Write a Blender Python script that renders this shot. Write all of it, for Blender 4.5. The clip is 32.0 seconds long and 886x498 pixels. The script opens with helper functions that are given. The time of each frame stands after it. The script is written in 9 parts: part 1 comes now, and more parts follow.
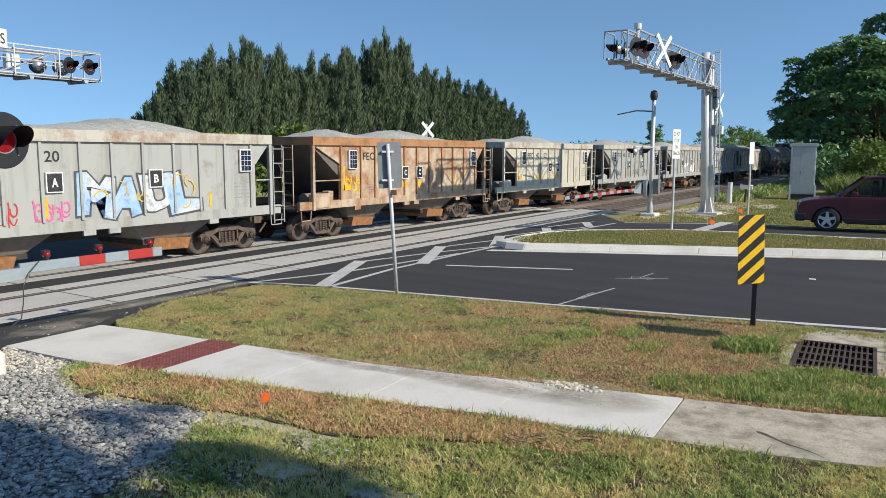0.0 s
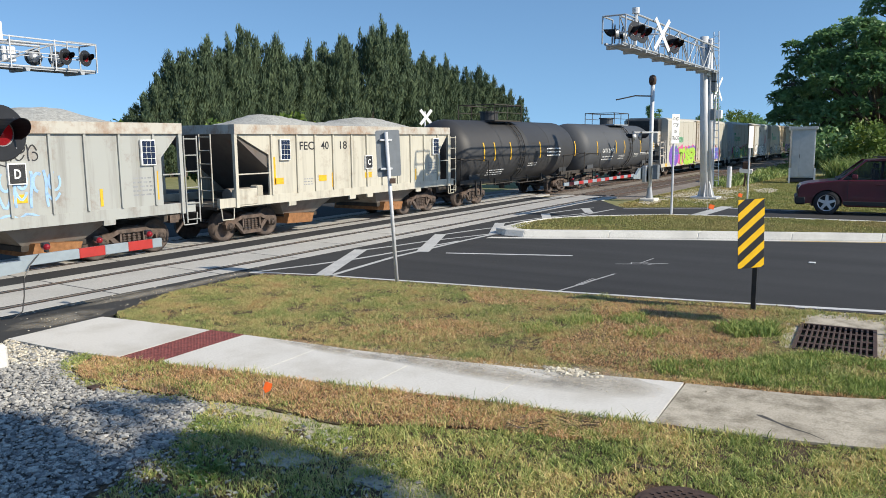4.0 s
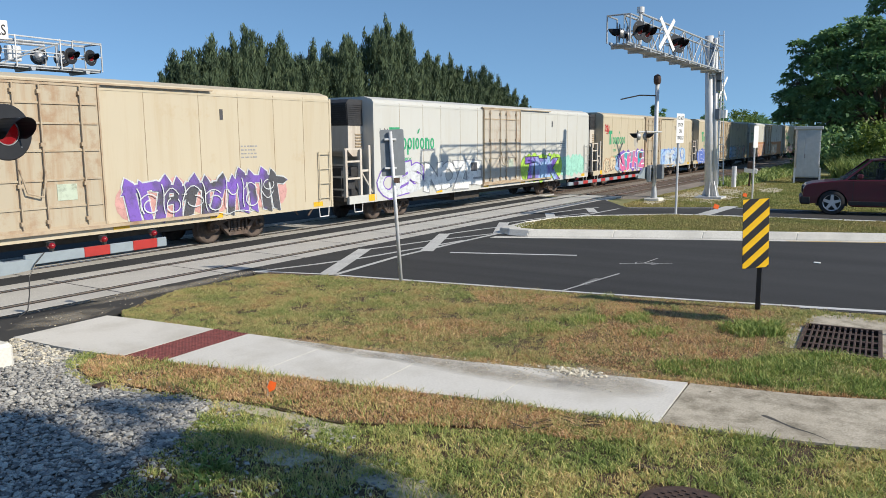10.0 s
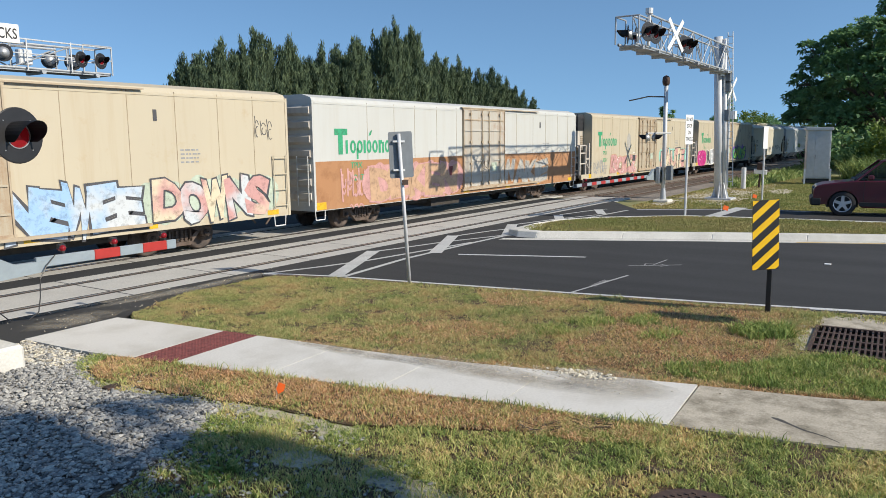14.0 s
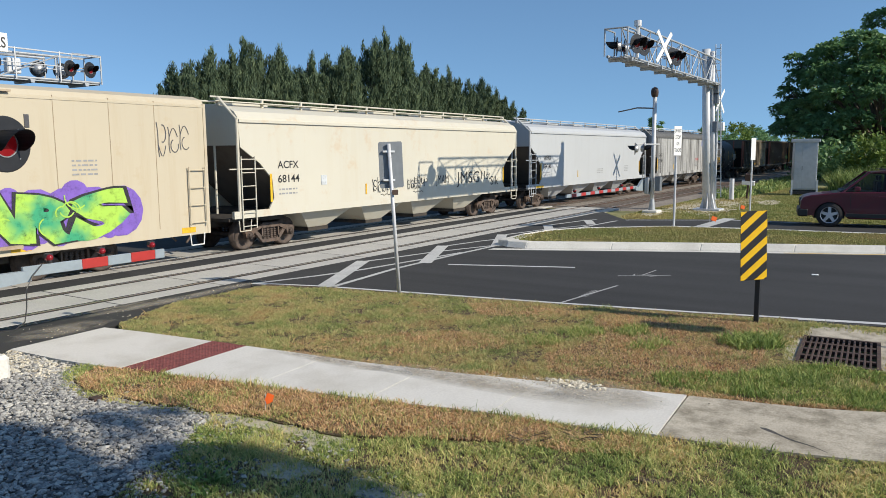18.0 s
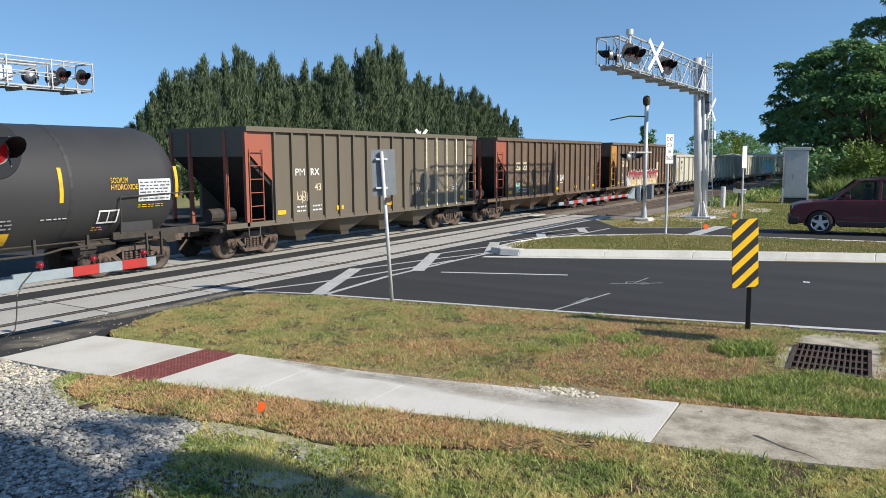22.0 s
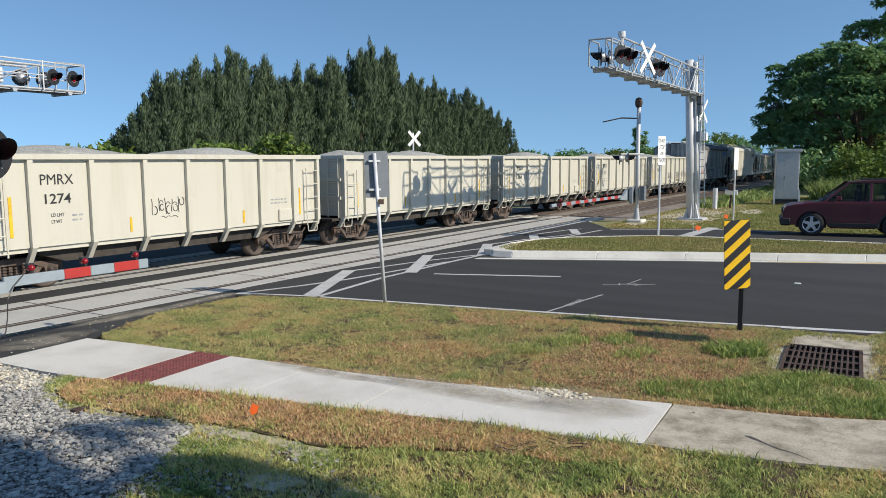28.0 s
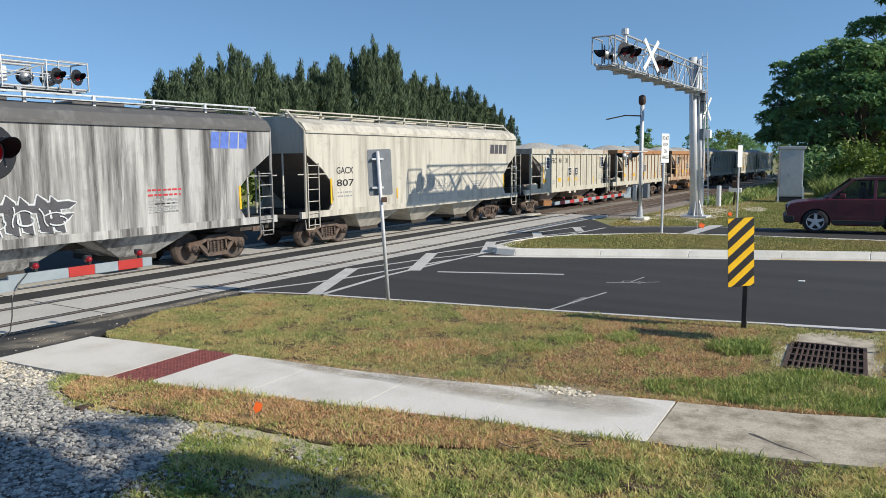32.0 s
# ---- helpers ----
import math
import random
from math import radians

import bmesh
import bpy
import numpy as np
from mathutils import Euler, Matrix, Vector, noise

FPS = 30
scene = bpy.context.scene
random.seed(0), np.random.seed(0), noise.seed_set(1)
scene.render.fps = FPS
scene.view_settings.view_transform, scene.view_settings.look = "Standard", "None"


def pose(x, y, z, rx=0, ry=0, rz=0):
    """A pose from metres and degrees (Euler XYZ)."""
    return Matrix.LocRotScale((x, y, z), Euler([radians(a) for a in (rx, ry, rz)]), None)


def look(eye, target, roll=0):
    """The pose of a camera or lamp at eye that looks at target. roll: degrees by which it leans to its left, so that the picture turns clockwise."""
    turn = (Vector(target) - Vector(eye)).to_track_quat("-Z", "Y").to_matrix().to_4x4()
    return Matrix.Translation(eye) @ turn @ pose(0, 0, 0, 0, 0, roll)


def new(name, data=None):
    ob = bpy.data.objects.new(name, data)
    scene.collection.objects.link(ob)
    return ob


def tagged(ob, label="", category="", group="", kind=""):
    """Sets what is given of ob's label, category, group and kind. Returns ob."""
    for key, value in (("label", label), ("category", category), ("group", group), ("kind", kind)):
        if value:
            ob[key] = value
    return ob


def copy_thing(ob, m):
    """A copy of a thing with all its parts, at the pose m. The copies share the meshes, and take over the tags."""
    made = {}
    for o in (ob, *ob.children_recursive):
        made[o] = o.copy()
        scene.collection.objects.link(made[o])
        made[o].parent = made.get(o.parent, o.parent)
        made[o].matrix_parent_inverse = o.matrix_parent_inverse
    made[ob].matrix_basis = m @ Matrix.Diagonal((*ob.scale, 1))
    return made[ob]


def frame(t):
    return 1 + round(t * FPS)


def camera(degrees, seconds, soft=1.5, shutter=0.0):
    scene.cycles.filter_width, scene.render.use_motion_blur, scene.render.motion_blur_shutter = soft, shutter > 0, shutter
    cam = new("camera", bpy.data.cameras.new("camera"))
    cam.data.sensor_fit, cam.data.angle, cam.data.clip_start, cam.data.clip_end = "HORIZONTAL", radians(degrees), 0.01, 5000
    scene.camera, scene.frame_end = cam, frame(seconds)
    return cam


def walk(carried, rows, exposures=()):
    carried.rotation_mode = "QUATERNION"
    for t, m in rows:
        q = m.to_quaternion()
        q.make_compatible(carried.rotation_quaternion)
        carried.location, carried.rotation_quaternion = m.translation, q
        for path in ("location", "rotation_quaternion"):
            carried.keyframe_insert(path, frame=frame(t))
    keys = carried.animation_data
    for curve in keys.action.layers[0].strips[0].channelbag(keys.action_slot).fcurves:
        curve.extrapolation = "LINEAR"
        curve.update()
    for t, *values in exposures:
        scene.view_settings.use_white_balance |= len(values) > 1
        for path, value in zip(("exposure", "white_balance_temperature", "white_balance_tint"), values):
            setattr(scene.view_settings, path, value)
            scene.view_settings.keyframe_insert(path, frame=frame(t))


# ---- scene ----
# ---- camera: stands in one spot, turns slightly ----
cam = camera(61.04, 32.0, soft=0.6, shutter=0.0)
PATH = [
    (0, 82.662, -0.194, -57.239),
    (0.5, 82.432, -0.323, -57.266),
    (1, 82.211, -0.387, -57.120),
    (1.5, 82.025, -0.299, -57.043),
    (2, 81.947, -0.179, -57.105),
    (2.5, 81.900, -0.016, -57.236),
    (3, 81.862, 0.175, -57.403),
    (3.5, 81.814, 0.342, -57.441),
    (5.5, 81.474, 0.852, -56.988),
    (6, 81.486, 0.965, -57.076),
    (6.5, 81.573, 0.932, -57.214),
    (7, 81.715, 0.829, -57.320),
    (7.5, 81.816, 0.676, -57.334),
    (8, 81.871, 0.556, -57.275),
    (8.5, 81.837, 0.523, -57.158),
    (9, 81.769, 0.495, -57.071),
    (9.5, 81.706, 0.485, -57.025),
    (10, 81.693, 0.447, -57.026),
    (10.5, 81.732, 0.410, -57.007),
    (11, 81.779, 0.443, -56.951),
    (11.5, 81.788, 0.507, -56.821),
    (12, 81.756, 0.545, -56.639),
    (12.5, 81.707, 0.594, -56.520),
    (13, 81.705, 0.604, -56.453),
    (13.5, 81.761, 0.608, -56.441),
    (14, 81.843, 0.607, -56.398),
    (14.5, 81.917, 0.626, -56.331),
    (16.5, 82.396, 0.501, -56.656),
    (17, 82.491, 0.479, -56.843),
    (17.5, 82.547, 0.413, -57.018),
    (18, 82.605, 0.404, -57.152),
    (18.5, 82.660, 0.398, -57.252),
    (19, 82.718, 0.401, -57.343),
    (19.5, 82.794, 0.417, -57.436),
    (20, 82.878, 0.404, -57.505),
    (20.5, 82.969, 0.393, -57.541),
    (21, 83.074, 0.372, -57.595),
    (21.5, 83.145, 0.355, -57.644),
    (22, 83.186, 0.333, -57.703),
    (22.5, 83.221, 0.352, -57.764),
    (23, 83.230, 0.347, -57.849),
    (23.5, 83.264, 0.287, -57.901),
    (24, 83.272, 0.264, -57.935),
    (24.5, 83.304, 0.215, -57.972),
    (25, 83.315, 0.203, -58.017),
    (25.5, 83.321, 0.232, -58.053),
    (27.5, 83.234, 0.313, -58.226),
    (28, 83.315, 0.351, -58.239),
    (28.5, 83.383, 0.405, -58.243),
    (29, 83.438, 0.480, -58.267),
    (29.5, 83.489, 0.468, -58.285),
    (30, 83.513, 0.494, -58.273),
    (30.5, 83.532, 0.430, -58.248),
    (31, 83.511, 0.430, -58.188),
    (31.5, 83.396, 0.404, -58.125),
    (32, 83.158, 0.446, -57.999),
]
EXPOSURES = [(0, 0.39, 7000, 11), (3, 0.47, 7000, 11), (5.5, 0.54, 7000, 11), (6.2, 0.5, 7000, 11), (7, 0.32, 7000, 11), (9, 0.34, 7000, 11), (15, 0.36, 7000, 11), (19, 0.33, 7000, 11), (21, 0.43, 7000, 11), (22.5, 0.54, 7000, 11), (24, 0.55, 7000, 11), (25, 0.42, 7000, 11), (28, 0.34, 7000, 11), (32, 0.38, 7000, 11)]
walk(cam, [(t, pose(0, 0, 2.795, rx, ry, rz)) for t, rx, ry, rz in PATH], EXPOSURES)

# ---- light ----
SUN_FROM = Vector((0.2, -1.58, 1.0)).normalized()
world = bpy.data.worlds.new("sky")
world.use_nodes = True
scene.world = world
wn = world.node_tree.nodes
sky = wn.new("ShaderNodeTexSky")
sky.sky_type = "NISHITA"
sky.sun_disc = False
sky.sun_elevation = math.asin(SUN_FROM.z)
sky.sun_rotation = math.atan2(SUN_FROM.x, SUN_FROM.y)
sky.air_density, sky.dust_density, sky.ozone_density = 1.0, 0.1, 3.0
tc = wn.new("ShaderNodeTexCoord")
lift = wn.new("ShaderNodeVectorMath")
lift.operation = "ADD"
lift.inputs[1].default_value = (0, 0, 0.19)
tint = wn.new("ShaderNodeMix")
tint.data_type, tint.blend_type = "RGBA", "MULTIPLY"
tint.inputs["Factor"].default_value = 1.0
tint.inputs["B"].default_value = (0.8, 1.0, 1.075, 1)
world.node_tree.links.new(tc.outputs["Generated"], lift.inputs[0])
world.node_tree.links.new(lift.outputs[0], sky.inputs["Vector"])
world.node_tree.links.new(sky.outputs[0], tint.inputs["A"])
world.node_tree.links.new(tint.outputs["Result"], wn["Background"].inputs["Color"])
wn["Background"].inputs["Strength"].default_value = 0.123
sun = new("sun", bpy.data.lights.new("sun", "SUN"))
sun.data.energy, sun.data.angle, sun.data.color = 3.95, radians(0.55), (1.0, 0.955, 0.85)
sun.matrix_world = look(SUN_FROM * 50, (0, 0, 0))

# ---- materials ----
def mat(name, rough=0.7, metal=0.0):
    m = bpy.data.materials.new(name)
    m.use_nodes = True
    b = m.node_tree.nodes["Principled BSDF"]
    b.inputs["Roughness"].default_value = rough
    b.inputs["Metallic"].default_value = metal
    return m, m.node_tree, b


def noise_node(nt, scale, detail=6.0, rough=0.6, coord="Object", stretch=(1, 1, 1)):
    tc = nt.nodes.new("ShaderNodeTexCoord")
    mp = nt.nodes.new("ShaderNodeMapping")
    mp.inputs["Scale"].default_value = stretch
    n = nt.nodes.new("ShaderNodeTexNoise")
    n.inputs["Scale"].default_value, n.inputs["Detail"].default_value, n.inputs["Roughness"].default_value = scale, detail, rough
    nt.links.new(tc.outputs[coord], mp.inputs["Vector"])
    nt.links.new(mp.outputs[0], n.inputs["Vector"])
    return n


def ramp(nt, src, stops):
    r = nt.nodes.new("ShaderNodeValToRGB")
    el = r.color_ramp.elements
    while len(el) < len(stops):
        el.new(0.5)
    for e, (p, c) in zip(el, stops):
        e.position, e.color = p, (*c, 1)
    nt.links.new(src, r.inputs["Fac"])
    return r


def mix(nt, fac, a, b, kind="MIX"):
    x = nt.nodes.new("ShaderNodeMix")
    x.data_type, x.blend_type = "RGBA", kind
    for sock, val in ((x.inputs["Factor"], fac), (x.inputs["A"], a), (x.inputs["B"], b)):
        if hasattr(val, "is_output"):
            nt.links.new(val, sock)
        elif isinstance(val, (int, float)):
            sock.default_value = val
        else:
            sock.default_value = (*val, 1)
    return x.outputs["Result"]


def bump(nt, b, src, strength=0.3, dist=0.01):
    n = nt.nodes.new("ShaderNodeBump")
    n.inputs["Strength"].default_value, n.inputs["Distance"].default_value = strength, dist
    nt.links.new(src, n.inputs["Height"])
    nt.links.new(n.outputs[0], b.inputs["Normal"])


def speckled(name, dark, light, fine=60.0, coarse=0.6, rough=0.85, bump_s=0.3, bump_d=0.006, stain=None, metal=0.0):
    """Fine grain between two colours, broad patches over it."""
    m, nt, b = mat(name, rough, metal)
    n1 = noise_node(nt, fine, 4)
    n2 = noise_node(nt, coarse, 5)
    base = ramp(nt, n1.outputs["Fac"], [(0.3, dark), (0.7, light)]).outputs[0]
    s = stain or tuple(0.6 * c for c in dark)
    fac = ramp(nt, n2.outputs["Fac"], [(0.45, (0, 0, 0)), (0.75, (0.55, 0.55, 0.55))]).outputs[0]
    nt.links.new(mix(nt, fac, base, s), b.inputs["Base Color"])
    bump(nt, b, n1.outputs["Fac"], bump_s, bump_d)
    return m


def painted(name, col, rust=(0.16, 0.07, 0.03), dirt=(0.12, 0.1, 0.08), rust_amt=0.3, streak=0.3, rough=0.5, metal=0.0, bump_s=0.1, run_at=(0.5, 0.78), run_fine=1.0):
    """Weathered paint: broad fading, vertical dirt streaks and rust patches."""
    m, nt, b = mat(name, rough, metal)
    broad = noise_node(nt, 0.45, 5)
    patch = noise_node(nt, 1.7, 9, 0.7)
    run = noise_node(nt, 1.0, 6, 0.65, "Object", (3.2 * run_fine, 3.2 * run_fine, 0.22 * run_fine))
    info = nt.nodes.new("ShaderNodeObjectInfo")
    shift = nt.nodes.new("ShaderNodeMath")
    shift.operation = "MULTIPLY"
    shift.inputs[1].default_value = 60.0
    nt.links.new(info.outputs["Random"], shift.inputs[0])
    for n in (broad, patch, run):
        n.noise_dimensions = "4D"
        nt.links.new(shift.outputs[0], n.inputs["W"])
    fade = tuple(min(1, c * 0.82 + 0.03) for c in col)
    base = mix(nt, broad.outputs["Fac"], fade, col)
    sf = ramp(nt, run.outputs["Fac"], [(run_at[0], (0, 0, 0)), (run_at[1], (streak,) * 3)]).outputs[0]
    base = mix(nt, sf, base, dirt)
    rf = ramp(nt, patch.outputs["Fac"], [(0.62 - 0.22 * rust_amt, (0, 0, 0)), (0.8 - 0.16 * rust_amt, (min(1, rust_amt * 1.6),) * 3)]).outputs[0]
    base = mix(nt, rf, base, rust)
    nt.links.new(base, b.inputs["Base Color"])
    bump(nt, b, patch.outputs["Fac"], bump_s, 0.01)
    return m


def plain(name, col, rough=0.5, metal=0.0, var=0.15, scale=6.0):
    m, nt, b = mat(name, rough, metal)
    n = noise_node(nt, scale, 6)
    nt.links.new(ramp(nt, n.outputs["Fac"], [(0.3, tuple(c * (1 - var) for c in col)), (0.7, tuple(min(1, c * (1 + var)) for c in col))]).outputs[0], b.inputs["Base Color"])
    return m


ASPHALT = speckled("asphalt", (0.018, 0.018, 0.0185), (0.042, 0.042, 0.0425), 90, 0.5, 0.92, 0.3, 0.004, (0.021, 0.021, 0.0215))
# long faint wheel tracks along the road
_nt, _b = ASPHALT.node_tree, ASPHALT.node_tree.nodes["Principled BSDF"]
_tracks = noise_node(_nt, 1.0, 4, 0.55, "Object", (1.1, 0.06, 1))
_tracks.inputs["Vector"].links[0].from_node.inputs["Rotation"].default_value = (0, 0, radians(-11))
_plain = _b.inputs["Base Color"].links[0].from_socket
_nt.links.new(mix(_nt, 1.0, _plain, ramp(_nt, _tracks.outputs["Fac"], [(0.3, (0.72, 0.72, 0.72)), (0.7, (1.25, 1.25, 1.25))]).outputs[0], "MULTIPLY"), _b.inputs["Base Color"])
CONCRETE = speckled("concrete", (0.58, 0.555, 0.51), (0.72, 0.695, 0.64), 40, 1.1, 0.85, 0.15, 0.003, (0.38, 0.345, 0.28))
OLD_CONCRETE = speckled("old_concrete", (0.36, 0.318, 0.25), (0.56, 0.5, 0.405), 60, 1.7, 0.9, 0.25, 0.005, (0.27, 0.235, 0.18))
_nt, _b = OLD_CONCRETE.node_tree, OLD_CONCRETE.node_tree.nodes["Principled BSDF"]
_mould = noise_node(_nt, 3.2, 9, 0.75)
_nt.links.new(mix(_nt, 1.0, _b.inputs["Base Color"].links[0].from_socket, ramp(_nt, _mould.outputs["Fac"], [(0.36, (0.55, 0.54, 0.5)), (0.56, (1.08, 1.08, 1.08))]).outputs[0], "MULTIPLY"), _b.inputs["Base Color"])
PANEL = speckled("panel_concrete", (0.38, 0.37, 0.345), (0.53, 0.515, 0.48), 30, 0.7, 0.85, 0.15, 0.004, (0.3, 0.29, 0.27))
CURB = speckled("curb_concrete", (0.58, 0.56, 0.51), (0.73, 0.71, 0.655), 30, 1.0, 0.85, 0.12, 0.004)
WHITE_LINE = speckled("road_paint", (0.5, 0.5, 0.5), (0.68, 0.68, 0.67), 25, 1.5, 0.7, 0.15, 0.002, (0.36, 0.36, 0.36))
PAD_RED = plain("pad_red", (0.2, 0.055, 0.05), 0.85, 0, 0.4, 14)
GRASS_GROUND = speckled("turf", (0.02, 0.014, 0.008), (0.17, 0.105, 0.055), 44, 0.7, 0.95, 0.8, 0.02, (0.05, 0.055, 0.02))
DIRT_GRASS = speckled("verge", (0.15, 0.16, 0.055), (0.3, 0.27, 0.12), 3, 0.12, 0.95, 0.5, 0.05, (0.1, 0.13, 0.04))
BALLAST = speckled("ballast_ground", (0.13, 0.11, 0.09), (0.38, 0.33, 0.28), 18, 0.4, 0.95, 0.9, 0.03)
RAIL = speckled("rail_steel", (0.1, 0.06, 0.045), (0.2, 0.13, 0.1), 20, 1, 0.55, 0.1, 0.002, metal=0.5)
RAIL_TOP = plain("rail_top", (0.42, 0.4, 0.38), 0.3, 0.9)
GALV = plain("galvanised_steel", (0.62, 0.63, 0.64), 0.45, 0.15, 0.12, 9)
ALU = plain("brushed_aluminium", (0.44, 0.45, 0.46), 0.45, 0.6, 0.08, 4)
BLACK = plain("black_paint", (0.02, 0.02, 0.022), 0.45, 0, 0.2)
RUBBER = plain("black_rubber", (0.022, 0.022, 0.023), 0.8, 0, 0.2, 20)


# ---- mesh helpers ----
def part(name, bm, material, parent=None, label="", smooth=False):
    me = bpy.data.meshes.new(name)
    if smooth:
        for f in bm.faces:
            f.smooth = True
    bm.to_mesh(me)
    bm.free()
    me.materials.append(material)
    ob = new(name, me)
    ob.parent = parent
    if label:
        ob["label"] = label
    return ob


def thing(name, label, category, group="", kind="", at=None):
    ob = new(name)
    if at is not None:
        ob.matrix_basis = at
    return tagged(ob, label, category, group, kind)


def quad(bm, pts):
    return bm.faces.new([bm.verts.new(p) for p in pts])


def box(bm, x0, x1, y0, y1, z0, z1):
    v = [bm.verts.new((x, y, z)) for x in (x0, x1) for y in (y0, y1) for z in (z0, z1)]
    for f in ((0, 1, 3, 2), (4, 6, 7, 5), (0, 4, 5, 1), (2, 3, 7, 6), (0, 2, 6, 4), (1, 5, 7, 3)):
        bm.faces.new([v[i] for i in f])
    return bm


def bevelled(bm, w, seg=1):
    bmesh.ops.bevel(bm, geom=bm.edges[:], offset=w, segments=seg, affect="EDGES", clamp_overlap=True)
    return bm


def bx(x0, x1, y0, y1, z0, z1, bevel=0.0):
    bm = box(bmesh.new(), x0, x1, y0, y1, z0, z1)
    return bevelled(bm, bevel) if bevel else bm


def tube(bm, p, q, r, n=8, r2=None, caps=True):
    p, q = Vector(p), Vector(q)
    d = (q - p).normalized()
    a = d.orthogonal().normalized()
    c = d.cross(a)
    rings = []
    for o, rr in ((p, r), (q, r if r2 is None else r2)):
        rings.append([bm.verts.new(o + rr * (math.cos(2 * math.pi * i / n) * a + math.sin(2 * math.pi * i / n) * c)) for i in range(n)])
    for i in range(n):
        bm.faces.new((rings[0][i], rings[0][(i + 1) % n], rings[1][(i + 1) % n], rings[1][i]))
    if caps:
        bm.faces.new(rings[0][::-1])
        bm.faces.new(rings[1])
    return bm


def pipe(bm, pts, r, n=6):
    for p, q in zip(pts, pts[1:]):
        tube(bm, p, q, r, n)
    return bm


def prism(bm, poly, a0, a1, axis="y"):
    """A closed polygon of (u, w) pushed along an axis: 'y' takes (x, z), 'x' takes (y, z), 'z' takes (x, y)."""
    def at(u, w, a):
        return {"y": (u, a, w), "x": (a, u, w), "z": (u, w, a)}[axis]
    lo = [bm.verts.new(at(u, w, a0)) for u, w in poly]
    hi = [bm.verts.new(at(u, w, a1)) for u, w in poly]
    n = len(poly)
    bm.faces.new(lo)
    bm.faces.new(hi[::-1])
    for i in range(n):
        bm.faces.new((lo[i], hi[i], hi[(i + 1) % n], lo[(i + 1) % n]))
    bmesh.ops.recalc_face_normals(bm, faces=bm.faces[:])
    return bm


def slab(name, poly, z0, z1, material, label="", category="", parent=None):
    ob = part(name, prism(bmesh.new(), poly, z0, z1, "z"), material, parent, label)
    if category:
        tagged(ob, label, category, "", "structure")
    return ob


def both(bm, x0, x1, y0, y1, z0, z1):
    box(bm, x0, x1, -y1, -y0, z0, z1)
    box(bm, x0, x1, y0, y1, z0, z1)
    return bm


SHARED = {}


def shared(key, make):
    """Mesh data made once and used by all alike pieces."""
    if key not in SHARED:
        bm, m, smooth = make()
        me = bpy.data.meshes.new(key)
        if smooth:
            for f in bm.faces:
                f.smooth = True
        bm.to_mesh(me)
        bm.free()
        me.materials.append(m)
        SHARED[key] = me
    return SHARED[key]


def piece(name, me, parent, at=(0, 0, 0), turn=0.0, label=""):
    ob = new(name, me)
    ob.parent = parent
    ob.matrix_basis = pose(*at, 0, 0, turn)
    if label:
        ob["label"] = label
    return ob


def lathe_y(bm, prof, y_sign=1, n=24, y0=0.0):
    """Turn a profile of (radius, y) about the y axis."""
    rings = [[bm.verts.new((r * math.cos(2 * math.pi * i / n), y0 + y_sign * y, r * math.sin(2 * math.pi * i / n))) for i in range(n)] for r, y in prof]
    for a, b in zip(rings, rings[1:]):
        for i in range(n):
            bm.faces.new((a[i], a[(i + 1) % n], b[(i + 1) % n], b[i]))
    return bm


def lerp(a, b, t):
    return a + (b - a) * t


def line_x(pts, y):
    """x on a polyline of (x, y) given y, carried on past its ends."""
    pts = sorted(pts, key=lambda p: p[1])
    for (xa, ya), (xb, yb) in zip(pts, pts[1:]):
        if y <= yb:
            break
    return xa + (xb - xa) * (y - ya) / (yb - ya)


# ---- the plan: x runs along the track, y across it, the rail tops lie at z = 0 ----
TRACK_NEAR, TRACK_TRAIN, GAUGE = 13.875, 17.41, 1.435
SPEED = 16.1057
EDGE = [(13.75, 0.46), (13.08, 3.2), (12.58, 5.67), (11.67, 10.62), (11.19, 12.13)]
MEDIAN_NEAR = [(23.1, 0.9), (21.31, 5.28), (19.28, 9.69)]
MEDIAN_FAR = [(27.05, 1.09), (26.43, 7.25), (24.48, 9.7)]
ROAD_FAR = [(31.6, 1.2), (31.4, 6.6), (29.4, 10.39)]
WALK_FAR = [(8.96, 0.1), (8.66, 0.85), (8.38, 2.14), (8.2, 2.85), (7.96, 3.87), (7.71, 4.98), (7.5, 6.17), (7.38, 7.35), (7.22, 8.73), (7.07, 9.99), (6.91, 10.94)]
WALK_NEAR = [(7.46, 0.1), (7.31, 0.61), (7.12, 1.34), (7.01, 2.08), (6.85, 2.67), (6.69, 3.81), (6.49, 4.62), (6.31, 5.45), (6.08, 6.58), (5.86, 7.53), (5.72, 8.4), (5.57, 8.99), (5.47, 9.61), (5.39, 10.9)]

bm = bmesh.new()
quad(bm, [(-1500, -1500, -0.06), (1500, -1500, -0.06), (1500, 1500, -0.06), (-1500, 1500, -0.06)])
tagged(part("ground", bm, DIRT_GRASS), "flat grassy verge of green and straw-coloured turf", "ground", "", "structure")

ys = [-60, -20, -5, 0.46, 3.2, 5.67, 8, 10.62, 12.0]
poly = [(line_x(EDGE, y) - 0.22, y) for y in ys] + [(6.9, 11.0), (5.2, 10.86), (-14, 10.5), (-14, 22), (-4, 60), (24, 60), (33, 22), (33.6, 13)] + [(line_x(ROAD_FAR, y) + 0.25, y) for y in (10.39, 6.6, 1.2, -20, -60)]
slab("road", poly, -0.3, 0.0, ASPHALT, "dark fresh asphalt road crossing two railway tracks", "road")

